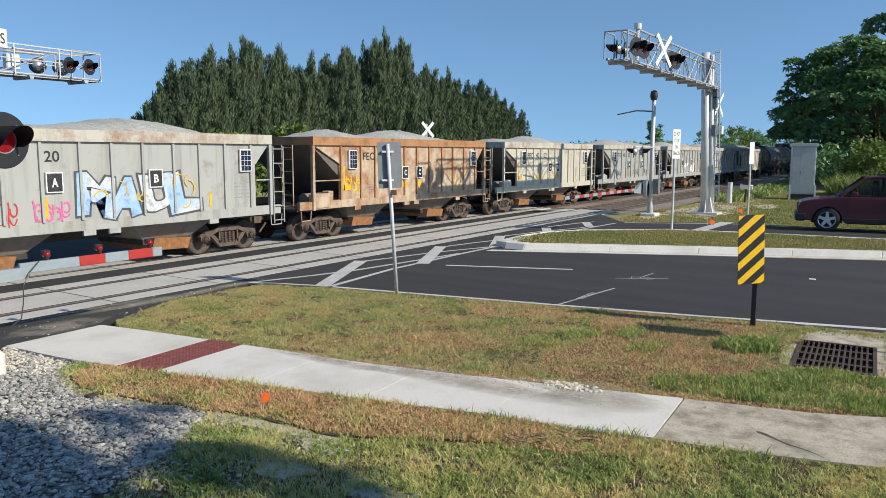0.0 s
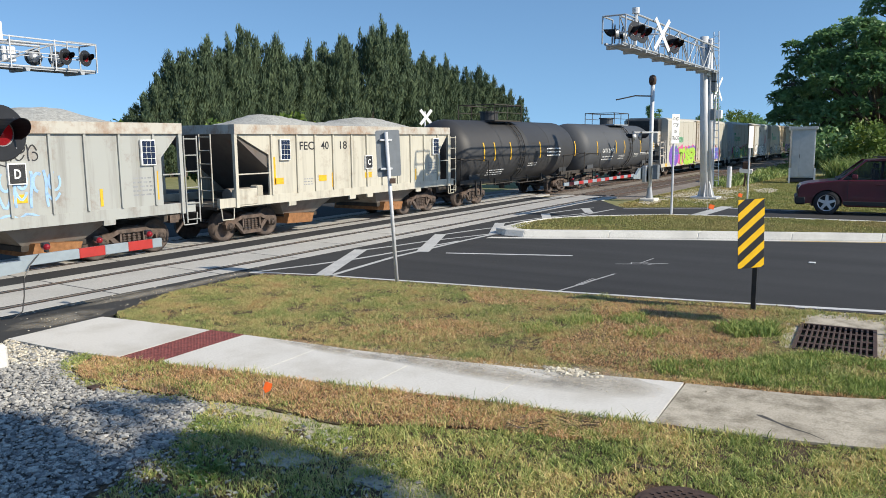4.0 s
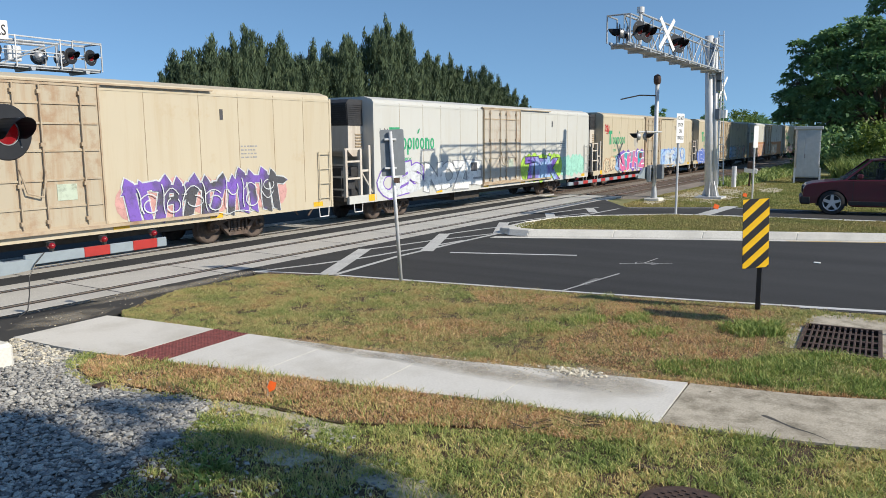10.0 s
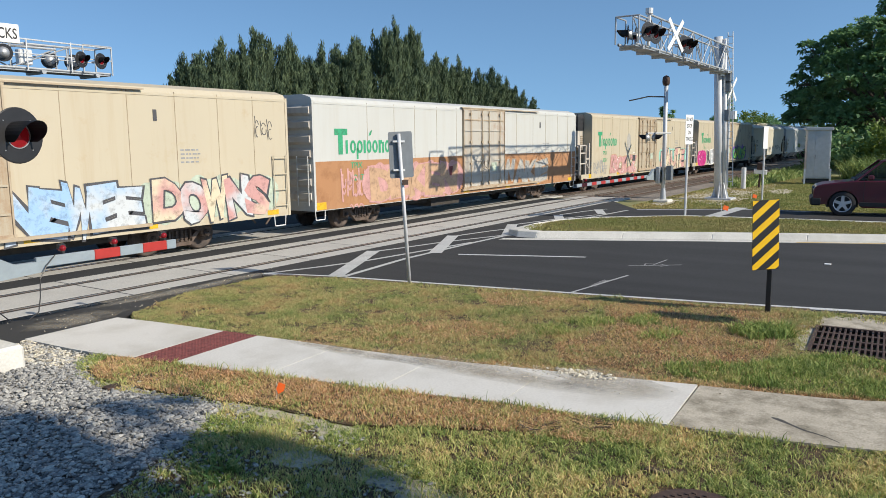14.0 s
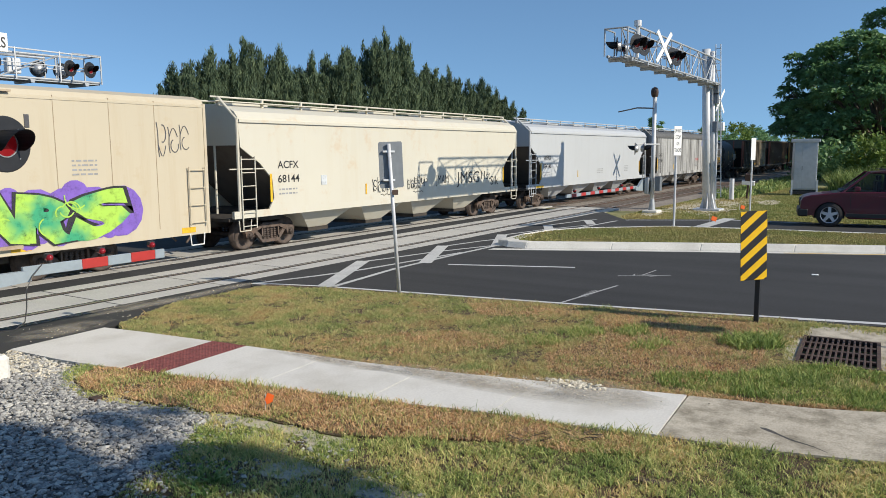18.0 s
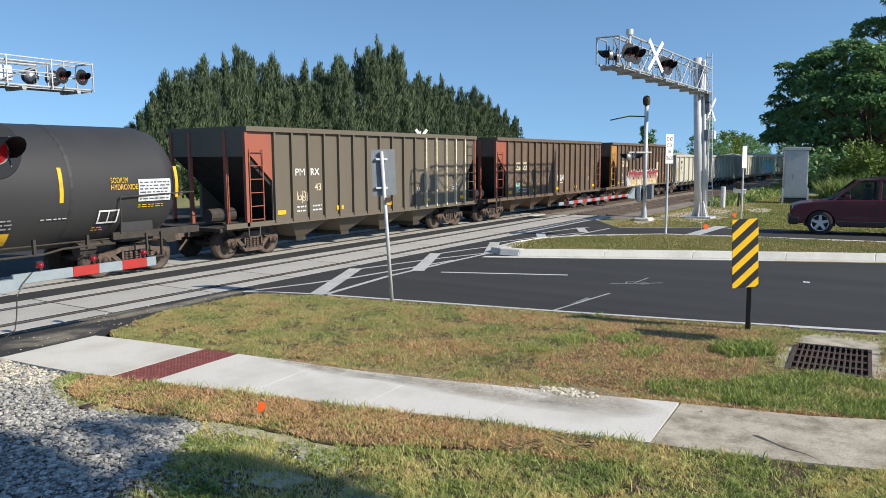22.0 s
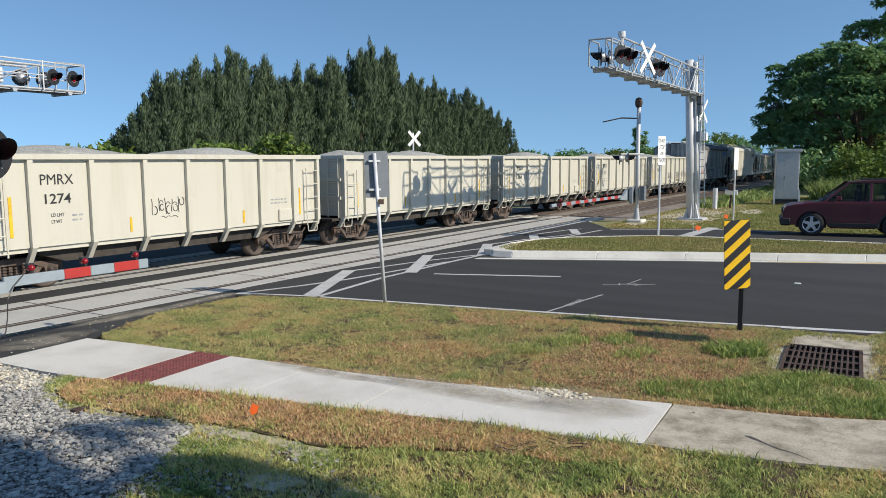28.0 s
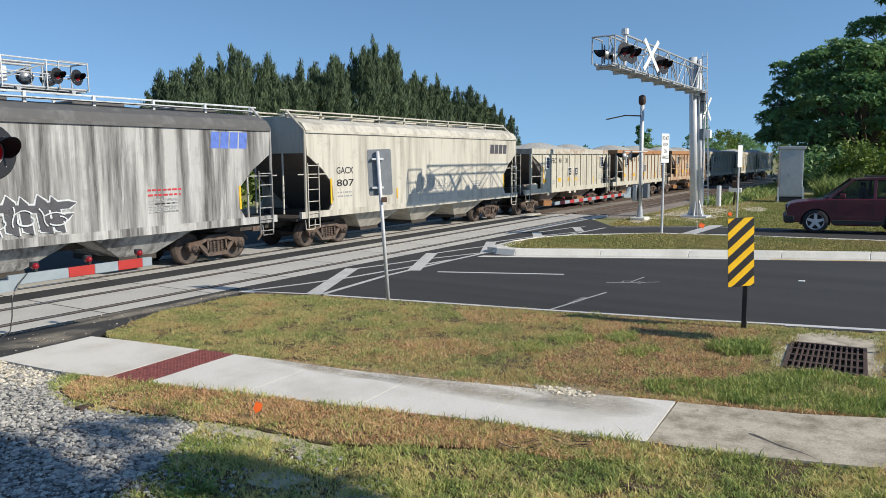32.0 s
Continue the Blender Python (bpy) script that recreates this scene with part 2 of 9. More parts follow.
def worn_paint(name, col):
    """Thin sprayed or printed paint, worn through in small patches."""
    m = plain(name, col, 0.55, 0, 0.14, 3.0)
    nt = m.node_tree
    n = noise_node(nt, 5.0, 8, 0.75)
    bare = nt.nodes.new("ShaderNodeBsdfTransparent")
    mx = nt.nodes.new("ShaderNodeMixShader")
    nt.links.new(ramp(nt, n.outputs["Fac"], [(0.5, (0, 0, 0)), (0.72, (0.55, 0.55, 0.55))]).outputs[0], mx.inputs[0])
    nt.links.new(nt.nodes["Principled BSDF"].outputs[0], mx.inputs[1])
    nt.links.new(bare.outputs[0], mx.inputs[2])
    nt.links.new(mx.outputs[0], nt.nodes["Material Output"].inputs["Surface"])
    return m


INK = {n: worn_paint("ink_" + n, c) for n, c in dict(
    black=(0.02, 0.02, 0.022), white=(0.78, 0.78, 0.76), yellow=(0.72, 0.42, 0.02), green=(0.03, 0.33, 0.16), lime=(0.36, 0.6, 0.08), purple=(0.19, 0.1, 0.45),
    pink=(0.65, 0.13, 0.3), blue=(0.1, 0.18, 0.55), sky=(0.3, 0.48, 0.72), teal=(0.02, 0.34, 0.42), grey=(0.3, 0.31, 0.32), silver=(0.55, 0.58, 0.6), red=(0.5, 0.03, 0.04),
    cream=(0.66, 0.56, 0.4), olive=(0.33, 0.34, 0.2), magenta=(0.55, 0.03, 0.22), mint=(0.3, 0.6, 0.5), tan=(0.5, 0.32, 0.2), maroon=(0.2, 0.03, 0.03), dark=(0.07, 0.07, 0.08),
    primer=(0.42, 0.4, 0.36), rose=(0.55, 0.3, 0.28), sage=(0.45, 0.52, 0.42)).items()}



def sprayed(name):
    """A paint by its name; 'a+b' fades in soft clouds from one colour into the other."""
    if name not in INK:
        a, b = name.split("+")
        m = worn_paint("ink_" + a + "_" + b, (0.5, 0.5, 0.5))
        nt = m.node_tree
        n = noise_node(nt, 1.1, 3, 0.5)
        ends = [INK[q].node_tree.nodes["Color Ramp"].color_ramp.elements for q in (a, b)]
        cols = [tuple(0.5 * (e[0].color[i] + e[1].color[i]) for i in range(3)) for e in ends]
        nt.links.new(mix(nt, ramp(nt, n.outputs["Fac"], [(0.42, (0, 0, 0)), (0.58, (1, 1, 1))]).outputs[0], cols[0], cols[1]), nt.nodes["Principled BSDF"].inputs["Base Color"])
        INK[name] = m
    return INK[name]


GLYPHS = {}


def glyph_mesh(s, fat):
    key = (s, fat)
    if key not in GLYPHS:
        cu = bpy.data.curves.new("lettering", "FONT")
        cu.body, cu.offset, cu.resolution_u = s, fat, 3
        ob = bpy.data.objects.new("lettering", cu)
        scene.collection.objects.link(ob)
        bpy.context.view_layer.update()
        me = bpy.data.meshes.new_from_object(ob.evaluated_get(bpy.context.evaluated_depsgraph_get()))
        bpy.data.objects.remove(ob)
        co = np.empty(len(me.vertices) * 3)
        me.vertices.foreach_get("co", co)
        co = co.reshape(-1, 3)
        GLYPHS[key] = (co, [tuple(p.vertices) for p in me.polygons])
    return GLYPHS[key]


def add_glyphs(verts, faces, s, x0, z0, x1, z1, y, fat=0.0, lean=0.0, tilt=0.0, ref=None, wobble=0.0, phase=0.0):
    co, polys = glyph_mesh(s, fat)
    lo, hi = (glyph_mesh(s, ref)[0] if ref is not None else co)[:, :2].min(0), (glyph_mesh(s, ref)[0] if ref is not None else co)[:, :2].max(0)
    u, w = (co[:, 0] - lo[0]) / (hi[0] - lo[0]), (co[:, 1] - lo[1]) / (hi[1] - lo[1])
    base = len(verts)
    for a, b in zip(u, w):
        if wobble:
            a, b = a + wobble * math.sin(4.6 * b + phase) + 0.4 * wobble * math.sin(9 * b + 2 * phase), b + wobble * 0.8 * math.sin(4.1 * a + 1.7 * phase)
        verts.append((x0 + (x1 - x0) * a + lean * (b - 0.5), y, z0 + (z1 - z0) * b + tilt * (a - 0.5)))
    faces.extend(tuple(base + i for i in p) for p in polys)


def flat_part(name, verts, faces, material, parent, label=""):
    me = bpy.data.meshes.new(name)
    me.from_pydata(verts, [], faces)
    me.materials.append(material)
    ob = new(name, me)
    ob.parent = parent
    if label:
        ob["label"] = label
    return ob


HATCH = speckled("hatch_paint", (0.42, 0.42, 0.41), (0.6, 0.6, 0.58), 18, 1.2, 0.75, 0.2, 0.002, (0.3, 0.3, 0.3))
TIE = speckled("timber_tie", (0.07, 0.05, 0.04), (0.16, 0.12, 0.09), 12, 1.5, 0.9, 0.4, 0.01)
IRON = speckled("rusted_cast_iron", (0.045, 0.026, 0.02), (0.1, 0.06, 0.045), 25, 2, 0.8, 0.3, 0.004)


def stony(name, shades, patch=0.7):
    """Broken stone: each piece its own tone, dust in broad patches, a rough face."""
    m, nt, b = mat(name, 0.9)
    geo = nt.nodes.new("ShaderNodeNewGeometry")
    k = len(shades)
    tone = ramp(nt, geo.outputs["Random Per Island"], [(0.05 + 0.9 * i / (k - 1), c) for i, c in enumerate(shades)]).outputs[0]
    fine, broad = noise_node(nt, 55, 5), noise_node(nt, patch, 4)
    grain = ramp(nt, fine.outputs["Fac"], [(0.3, (0.7, 0.7, 0.7)), (0.7, (1.15, 1.15, 1.15))]).outputs[0]
    dust = ramp(nt, broad.outputs["Fac"], [(0.4, (0, 0, 0)), (0.7, (0.45, 0.45, 0.45))]).outputs[0]
    nt.links.new(mix(nt, dust, mix(nt, 1.0, tone, grain, "MULTIPLY"), shades[-1]), b.inputs["Base Color"])
    bump(nt, b, fine.outputs["Fac"], 0.5, 0.006)
    return m


STONE = stony("limestone_gravel", [(0.12, 0.12, 0.12), (0.27, 0.265, 0.255), (0.38, 0.37, 0.345), (0.56, 0.54, 0.49), (0.33, 0.32, 0.3)])
CHIPS = stony("cream_stone_chips", [(0.34, 0.3, 0.23), (0.56, 0.5, 0.4), (0.72, 0.67, 0.56), (0.6, 0.54, 0.42)])
BALLAST_STONE = speckled("ballast_stone", (0.2, 0.16, 0.13), (0.42, 0.36, 0.3), 4, 0.5, 0.95, 0.3, 0.01, (0.2, 0.13, 0.09))
SAND = speckled("bare_sand", (0.36, 0.31, 0.22), (0.58, 0.52, 0.4), 30, 2.0, 0.95, 0.4, 0.008, (0.2, 0.17, 0.11))
WHITE_SIGN = plain("white_sign_face", (0.8, 0.8, 0.78), 0.45, 0, 0.05)
SIGN_BACK = plain("sign_back_grey", (0.2, 0.22, 0.24), 0.5, 0.3, 0.1)
SIGN_YELLOW = plain("marker_yellow", (0.88, 0.52, 0.012), 0.45, 0, 0.08)
GATE_GREY = plain("gate_arm_grey", (0.26, 0.31, 0.345), 0.5, 0, 0.1)
GATE_RED = plain("gate_arm_red", (0.4, 0.03, 0.025), 0.5, 0, 0.1)
TRUSS_GREY = plain("dull_galvanised_steel", (0.4, 0.42, 0.44), 0.5, 0.3, 0.12)
WHITE_STEEL = plain("white_painted_steel", (0.62, 0.63, 0.64), 0.45, 0.1, 0.08)
ORANGE = plain("marker_flag_orange", (0.9, 0.14, 0.02), 0.6, 0, 0.1)


def lens(name, glow):
    m, nt, b = mat(name, 0.25)
    b.inputs["Base Color"].default_value = (0.22, 0.008, 0.014, 1)
    b.inputs["Emission Color"].default_value = (1, 0.02, 0.03, 1)
    b.inputs["Emission Strength"].default_value = glow
    return m


RED_LENS = lens("red_lens_lit", 0.035)
DIM_LENS = lens("red_lens_dim", 0.012)


def leafy(name, shades, rough=0.7, patch=0.6, through_light=0.25, own=0.7, swing=1.9):
    """Leaf or grass paint: shade by blade and by patch, a little light shining through."""
    m, nt, b = mat(name, rough)
    geo = nt.nodes.new("ShaderNodeNewGeometry")
    n = noise_node(nt, patch, 4)
    add_ = nt.nodes.new("ShaderNodeMath")
    add_.operation = "MULTIPLY_ADD"
    nt.links.new(geo.outputs["Random Per Island"], add_.inputs[0])
    add_.inputs[1].default_value = own
    sub = nt.nodes.new("ShaderNodeMath")
    sub.operation = "MULTIPLY_ADD"
    nt.links.new(n.outputs["Fac"], sub.inputs[0])
    sub.inputs[1].default_value, sub.inputs[2].default_value = swing, 0.5 - 0.5 * own - 0.5 * swing + 0.06
    nt.links.new(sub.outputs[0], add_.inputs[2])
    k = len(shades)
    col = ramp(nt, add_.outputs[0], [(0.08 + 0.84 * i / (k - 1), s) for i, s in enumerate(shades)]).outputs[0]
    nt.links.new(col, b.inputs["Base Color"])
    if through_light:
        tr = nt.nodes.new("ShaderNodeBsdfTranslucent")
        nt.links.new(col, tr.inputs["Color"])
        mx = nt.nodes.new("ShaderNodeMixShader")
        mx.inputs[0].default_value = through_light
        out = nt.nodes["Material Output"]
        nt.links.new(b.outputs[0], mx.inputs[1])
        nt.links.new(tr.outputs[0], mx.inputs[2])
        nt.links.new(mx.outputs[0], out.inputs["Surface"])
    return m


GRASS_MIX = leafy("grass_mixed", [(0.45, 0.265, 0.125), (0.59, 0.415, 0.2), (0.57, 0.475, 0.215), (0.46, 0.45, 0.175), (0.35, 0.39, 0.145), (0.22, 0.28, 0.085)], 0.75, 1.3, own=0.6, swing=1.7)
GRASS_GREEN = leafy("grass_green", [(0.68, 0.46, 0.23), (0.7, 0.56, 0.26), (0.58, 0.54, 0.2), (0.43, 0.47, 0.16), (0.29, 0.37, 0.105), (0.18, 0.25, 0.065)], 0.75, 1.4, own=0.6, swing=1.7)
GRASS_STRAW = leafy("grass_straw", [(0.24, 0.115, 0.055), (0.5, 0.26, 0.125), (0.74, 0.45, 0.235), (0.84, 0.6, 0.36), (0.56, 0.36, 0.16), (0.46, 0.4, 0.15)], 0.8, 1.8, own=0.7, swing=1.4)
GRASS_LUSH = leafy("grass_lush", [(0.52, 0.48, 0.18), (0.36, 0.42, 0.12), (0.22, 0.31, 0.075), (0.15, 0.22, 0.05)], 0.7, 2.0)
WEEDS = leafy("weed_leaves", [(0.06, 0.14, 0.03), (0.12, 0.22, 0.05), (0.22, 0.31, 0.09)], 0.6, 2.0)
VERGE_GRASS = leafy("verge_blades", [(0.36, 0.27, 0.12), (0.38, 0.32, 0.13), (0.29, 0.29, 0.1), (0.2, 0.24, 0.07)], 0.8, 0.25, own=0.35, swing=1.8)
TALL_GRASS = leafy("tall_grass", [(0.36, 0.38, 0.15), (0.24, 0.32, 0.09), (0.13, 0.2, 0.05)], 0.7, 0.5)
NEEDLES = leafy("casuarina_needles", [(0.038, 0.066, 0.042), (0.066, 0.103, 0.058), (0.1, 0.146, 0.077), (0.148, 0.195, 0.1)], 0.85, 0.9, 0.15, 0.16, 1.7)
OAK_LEAVES = leafy("broad_leaves", [(0.065, 0.16, 0.068), (0.105, 0.22, 0.09), (0.165, 0.3, 0.12), (0.26, 0.39, 0.16)], 0.5, 0.35, 0.36, 0.35, 1.5)
SHRUB_LEAVES = leafy("shrub_leaves", [(0.06, 0.11, 0.02), (0.11, 0.18, 0.03), (0.2, 0.27, 0.05)], 0.6, 0.6, 0.25)
BARK = speckled("bark", (0.07, 0.055, 0.045), (0.17, 0.14, 0.115), 10, 1.0, 0.95, 0.6, 0.02)

# ---- crossing: panels, rails, ties, ballast ----
crossing = thing("crossing", "concrete panels of a two-track level crossing", "level crossing", "", "structure")


def make_panel(w):
    return lambda: (bevelled(bx(0.012, 2.428, 0.0, w, -0.2, 0.004), 0.012), PANEL, False)


for track in (TRACK_NEAR, TRACK_TRAIN):
    rows_y = [(track - 1.34, 0.5), (track - 0.59, 1.18), (track + 0.84, 0.5)]
    for k in range(-6, 11):
        for y, w in rows_y:
            ob = new("crossing_panel", shared("panel_%.2f" % w, make_panel(w)))
            ob.parent = crossing
            ob.location = (8.3 + 2.44 * k, y, 0)
    for s in (-1, 1):
        y = track + s * GAUGE / 2
        r = thing("rail", "worn steel running rail with a bright top", "rail", "rails", "structure")
        bm = prism(bmesh.new(), [(-0.07, -0.17), (-0.07, -0.15), (-0.012, -0.13), (-0.012, -0.05), (-0.036, -0.035), (-0.036, 0.006), (0.036, 0.006), (0.036, -0.035), (0.012, -0.05), (0.012, -0.13), (0.07, -0.15), (0.07, -0.17)], -60, 420, "x")
        for v in bm.verts:
            v.co.y += y
        part("rail_body", bm, RAIL, r)
        part("rail_head", bx(-60, 420, y - 0.03, y + 0.03, 0.004, 0.009), RAIL_TOP, r)
    part("flangeway", both(bmesh.new(), -8, 33.6, 0.55, 0.88, -0.25, -0.06), RUBBER, crossing).location.y = track
    tie_me = None
    for k in range(70):
        if tie_me is None:
            tie_me = bpy.data.meshes.new("tie")
            bm = bevelled(bx(-0.11, 0.11, -1.3, 1.3, -0.3, -0.035), 0.015)
            bm.to_mesh(tie_me)
            bm.free()
            tie_me.materials.append(TIE)
        ob = new("tie", tie_me)
        tagged(ob, "weathered timber railway tie in ballast", "railway tie", "ties")
        ob.location = (35.6 + 0.54 * k, track, 0)
bm = prism(bmesh.new(), [(10.9, -0.3), (11.5, -0.05), (20.0, -0.05), (20.8, -0.3)], 34.4, 420, "x")
tagged(part("ballast_bed", bm, BALLAST), "grey-brown crushed stone ballast under the tracks", "ballast", "", "structure")


def stones(name, spots, sizes, material, label, category, seed):
    """Many small broken stones in one mesh."""
    rng = np.random.default_rng(seed)
    ico = np.array([(0, 0, 1), (0.9, 0, 0.35), (0.28, 0.85, 0.4), (-0.72, 0.53, 0.42), (-0.7, -0.52, 0.36), (0.3, -0.85, 0.4), (0.7, 0.5, -0.45), (-0.28, 0.85, -0.4), (-0.9, 0, -0.4), (-0.3, -0.85, -0.4), (0.72, -0.52, -0.4), (0, 0, -0.9)])
    tri = [(0, 1, 2), (0, 2, 3), (0, 3, 4), (0, 4, 5), (0, 5, 1), (1, 6, 2), (2, 7, 3), (3, 8, 4), (4, 9, 5), (5, 10, 1), (2, 6, 7), (3, 7, 8), (4, 8, 9), (5, 9, 10), (1, 10, 6), (11, 7, 6), (11, 8, 7), (11, 9, 8), (11, 10, 9), (11, 6, 10)]
    n = len(spots)
    v = ico[None] * (1 + rng.uniform(-0.34, 0.3, (n, 12, 1))) * (np.asarray(sizes)[:, None, None] * rng.uniform(0.6, 1.3, (n, 1, 3)) * np.array((1.15, 0.95, 0.6)))
    a = rng.uniform(0, 6.28, n)
    c, s = np.cos(a)[:, None], np.sin(a)[:, None]
    v = np.stack((v[..., 0] * c - v[..., 1] * s, v[..., 0] * s + v[..., 1] * c, v[..., 2]), -1) + np.asarray(spots)[:, None]
    f = (np.array(tri)[None] + 12 * np.arange(n)[:, None, None]).reshape(-1, 3)
    me = bpy.data.meshes.new(name)
    me.from_pydata(v.reshape(-1, 3).tolist(), [], f.tolist())
    me.materials.append(material)
    return tagged(new(name, me), label, category, "", "stuff")


def inside(px, py, poly):
    ok = np.zeros(len(px), bool)
    for (xa, ya), (xb, yb) in zip(poly, poly[1:] + poly[:1]):
        hit_ = ((ya > py) != (yb > py)) & (px < (xb - xa) * (py - ya) / (yb - ya + 1e-12) + xa)
        ok ^= hit_
    return ok


def scatter(poly, density, rng):
    xs, ys_ = [p[0] for p in poly], [p[1] for p in poly]
    n = int((max(xs) - min(xs)) * (max(ys_) - min(ys_)) * density)
    px, py = rng.uniform(min(xs), max(xs), n), rng.uniform(min(ys_), max(ys_), n)
    k = inside(px, py, poly)
    return px[k], py[k]


CLEAR = [(11.7, 0.86, 1.2, 0.6), (5.4, 1.36, 0.38, 0.38)]


def lawn(name, poly, density, height, material, label, z=0.04, seed=0, width=0.007, clump=0.0, kind="stuff", parent=None, thin=(), bare=0.0, flop=1.2, cluster=0):
    """Grass blades: one bent triangle pair each."""
    rng = np.random.default_rng(seed)
    px, py = scatter(poly, density, rng)
    if cluster:
        px = np.repeat(px, cluster) + rng.normal(0, 0.028, len(px) * cluster)
        py = np.repeat(py, cluster) + rng.normal(0, 0.028, len(py) * cluster)
    for cx, cy, ex, ey in CLEAR:
        k = ((px - cx) / ex) ** 8 + ((py - cy) / ey) ** 8 > rng.uniform(0.2, 1.4, len(px))
        px, py = px[k], py[k]
    for patch, keep in thin:
        k = ~inside(px, py, patch) | (rng.random(len(px)) < keep)
        px, py = px[k], py[k]
    if bare:
        spot = np.array([noise.noise((x * 1.9, y * 1.9, 40 + seed)) + 0.5 * noise.noise((x * 6, y * 6, 9)) + 0.45 * noise.noise((x * 14, y * 14, 3)) for x, y in zip(px, py)])
        k = (spot < bare) | (rng.random(len(px)) < 0.22)
        px, py = px[k], py[k]
    n = len(px)
    if clump:
        wave = np.array([noise.noise((x * 1.6, y * 1.6, seed)) + 0.9 * noise.noise((x * 11, y * 11, seed + 7)) for x, y in zip(px, py)])
        h = height * (0.75 + clump * wave) * rng.uniform(0.5, 1.35, n)
    else:
        h = height * rng.uniform(0.5, 1.35, n)
    h = np.maximum(h, 0.012)
    a, lean = rng.uniform(0, 6.28, n), rng.uniform(0.1, 0.9, n) * h * flop
    b = a + rng.uniform(-1.5, 1.5, n)
    w = width * rng.uniform(0.6, 1.4, n)
    v = np.empty((n, 5, 3))
    dx, dy = np.cos(a) * w, np.sin(a) * w
    v[:, 0] = np.stack((px - dx, py - dy, np.full(n, z - 0.01)), -1)
    v[:, 1] = np.stack((px + dx, py + dy, np.full(n, z - 0.01)), -1)
    mx, my = px + np.cos(b) * lean * 0.35, py + np.sin(b) * lean * 0.35
    v[:, 2] = np.stack((mx - dx * 0.8, my - dy * 0.8, z + h * 0.6), -1)
    v[:, 3] = np.stack((mx + dx * 0.8, my + dy * 0.8, z + h * 0.6), -1)
    v[:, 4] = np.stack((px + np.cos(b) * lean, py + np.sin(b) * lean, z + h), -1)
    base = 5 * np.arange(n)[:, None]
    f = np.concatenate((base + [0, 1, 3], base + [0, 3, 2], base + [2, 3, 4]))
    me = bpy.data.meshes.new(name)
    me.from_pydata(v.reshape(-1, 3).tolist(), [], f.tolist())
    me.materials.append(material)
    ob = new(name, me)
    ob.parent = parent
    return tagged(ob, label, "grass", "", kind)


def irregular(cx, cy, rx, ry, seed, n=26):
    r = random.Random(seed)
    ph = [r.uniform(0, 6.28) for _ in range(3)]
    return [(cx + rx * math.cos(a) * q, cy + ry * math.sin(a) * q) for a, q in [(6.283 * k / n, 1 + 0.22 * math.sin(2 * 6.283 * k / n + ph[0]) + 0.15 * math.sin(5 * 6.283 * k / n + ph[1]) + r.uniform(-0.09, 0.09)) for k in range(n)]]


# ---- grass island between road and sidewalk ----
ISLAND = [(line_x(EDGE, y) - 0.13, y) for y in (-20, 0.2)] + [(line_x(EDGE, y) - 0.42, y) for y in (0.46, 1.62)] + [(line_x(EDGE, y) - 0.4, y) for y in (2.2, 3.2, 5.67, 8, 10.62, 11.6)] + [(8.9, 11.75), (7.25, 11.05)] + [(line_x(WALK_FAR, y) + 0.01, y) for y in (10.5, 8.13, 6.0, 3.81, 2.16, 0.24, -20)]
ISLAND_BASE = [(line_x(EDGE, y) - 0.13, y) for y in (-20, 0.1)] + [(13.2, 0.17), (10.62, 0.21), (10.6, 1.5), (12.3, 1.66)] + [(line_x(EDGE, y) - 0.13, y) for y in (1.68, 3.2, 5.67, 8, 10.62, 11.7)] + [(8.9, 11.75), (7.25, 11.05)] + [(line_x(WALK_FAR, y) + 0.01, y) for y in (10.5, 8.13, 6.0, 3.81, 2.16, 0.24, -20)]
slab("grass_island", ISLAND_BASE, -0.1, 0.025, GRASS_GROUND, "patchy lawn strip between road and sidewalk", "lawn")
VIS = [(x, max(y, -0.3)) for x, y in ISLAND]
STRAW_A = [(8.75, 2.3), (9.4, 1.8), (10.4, 1.7), (12.7, 1.95), (12.6, 4.2), (11.8, 4.6), (10.2, 4.0), (9.2, 4.3), (8.45, 3.9), (8.4, 2.9)]
STRAW_B = [(9.1, 4.9), (9.9, 5.0), (9.6, 6.3), (8.8, 6.9), (8.0, 7.6), (7.55, 7.8), (8.0, 6.0)]
STRAW_C = [(11.2, 5.2), (12.2, 4.7), (12.2, 5.9), (11.6, 7.0), (10.9, 6.3)]
lawn("island_grass", VIS, 5200, 0.034, GRASS_MIX, "short patchy green and straw-brown grass", 0.025, 1, 0.0046, 0.9, thin=((STRAW_A, 0.16), (STRAW_B, 0.45), (STRAW_C, 0.4)), bare=0.2, flop=2.3)
lawn("straw_grass", STRAW_A, 2700, 0.034, GRASS_STRAW, "dry straw-brown grass on bare soil", 0.025, 2, 0.0042, 0.6, flop=3.4)
lawn("lush_grass", [(8.95, 0.1), (10.5, 0.0), (10.55, 0.9), (10.1, 1.5), (9.6, 1.75), (9.25, 2.3), (9.0, 2.75), (8.6, 2.5), (8.66, 1.8), (8.8, 1.0)], 3000, 0.085, GRASS_LUSH, "longer fresh green grass beside the drain", 0.025, 3, 0.0055, 0.5, thin=(([(9.5, 0.3), (10.0, 0.2), (10.1, 0.8), (9.6, 0.9)], 0.15),), flop=1.5)
lawn("straw_grass", STRAW_B, 2600, 0.034, GRASS_STRAW, "dry straw-brown grass on bare soil", 0.025, 22, 0.0042, 0.6, flop=3.4)
lawn("straw_grass", STRAW_C, 2600, 0.034, GRASS_STRAW, "dry straw-brown grass on bare soil", 0.025, 23, 0.0042, 0.6, flop=3.4)
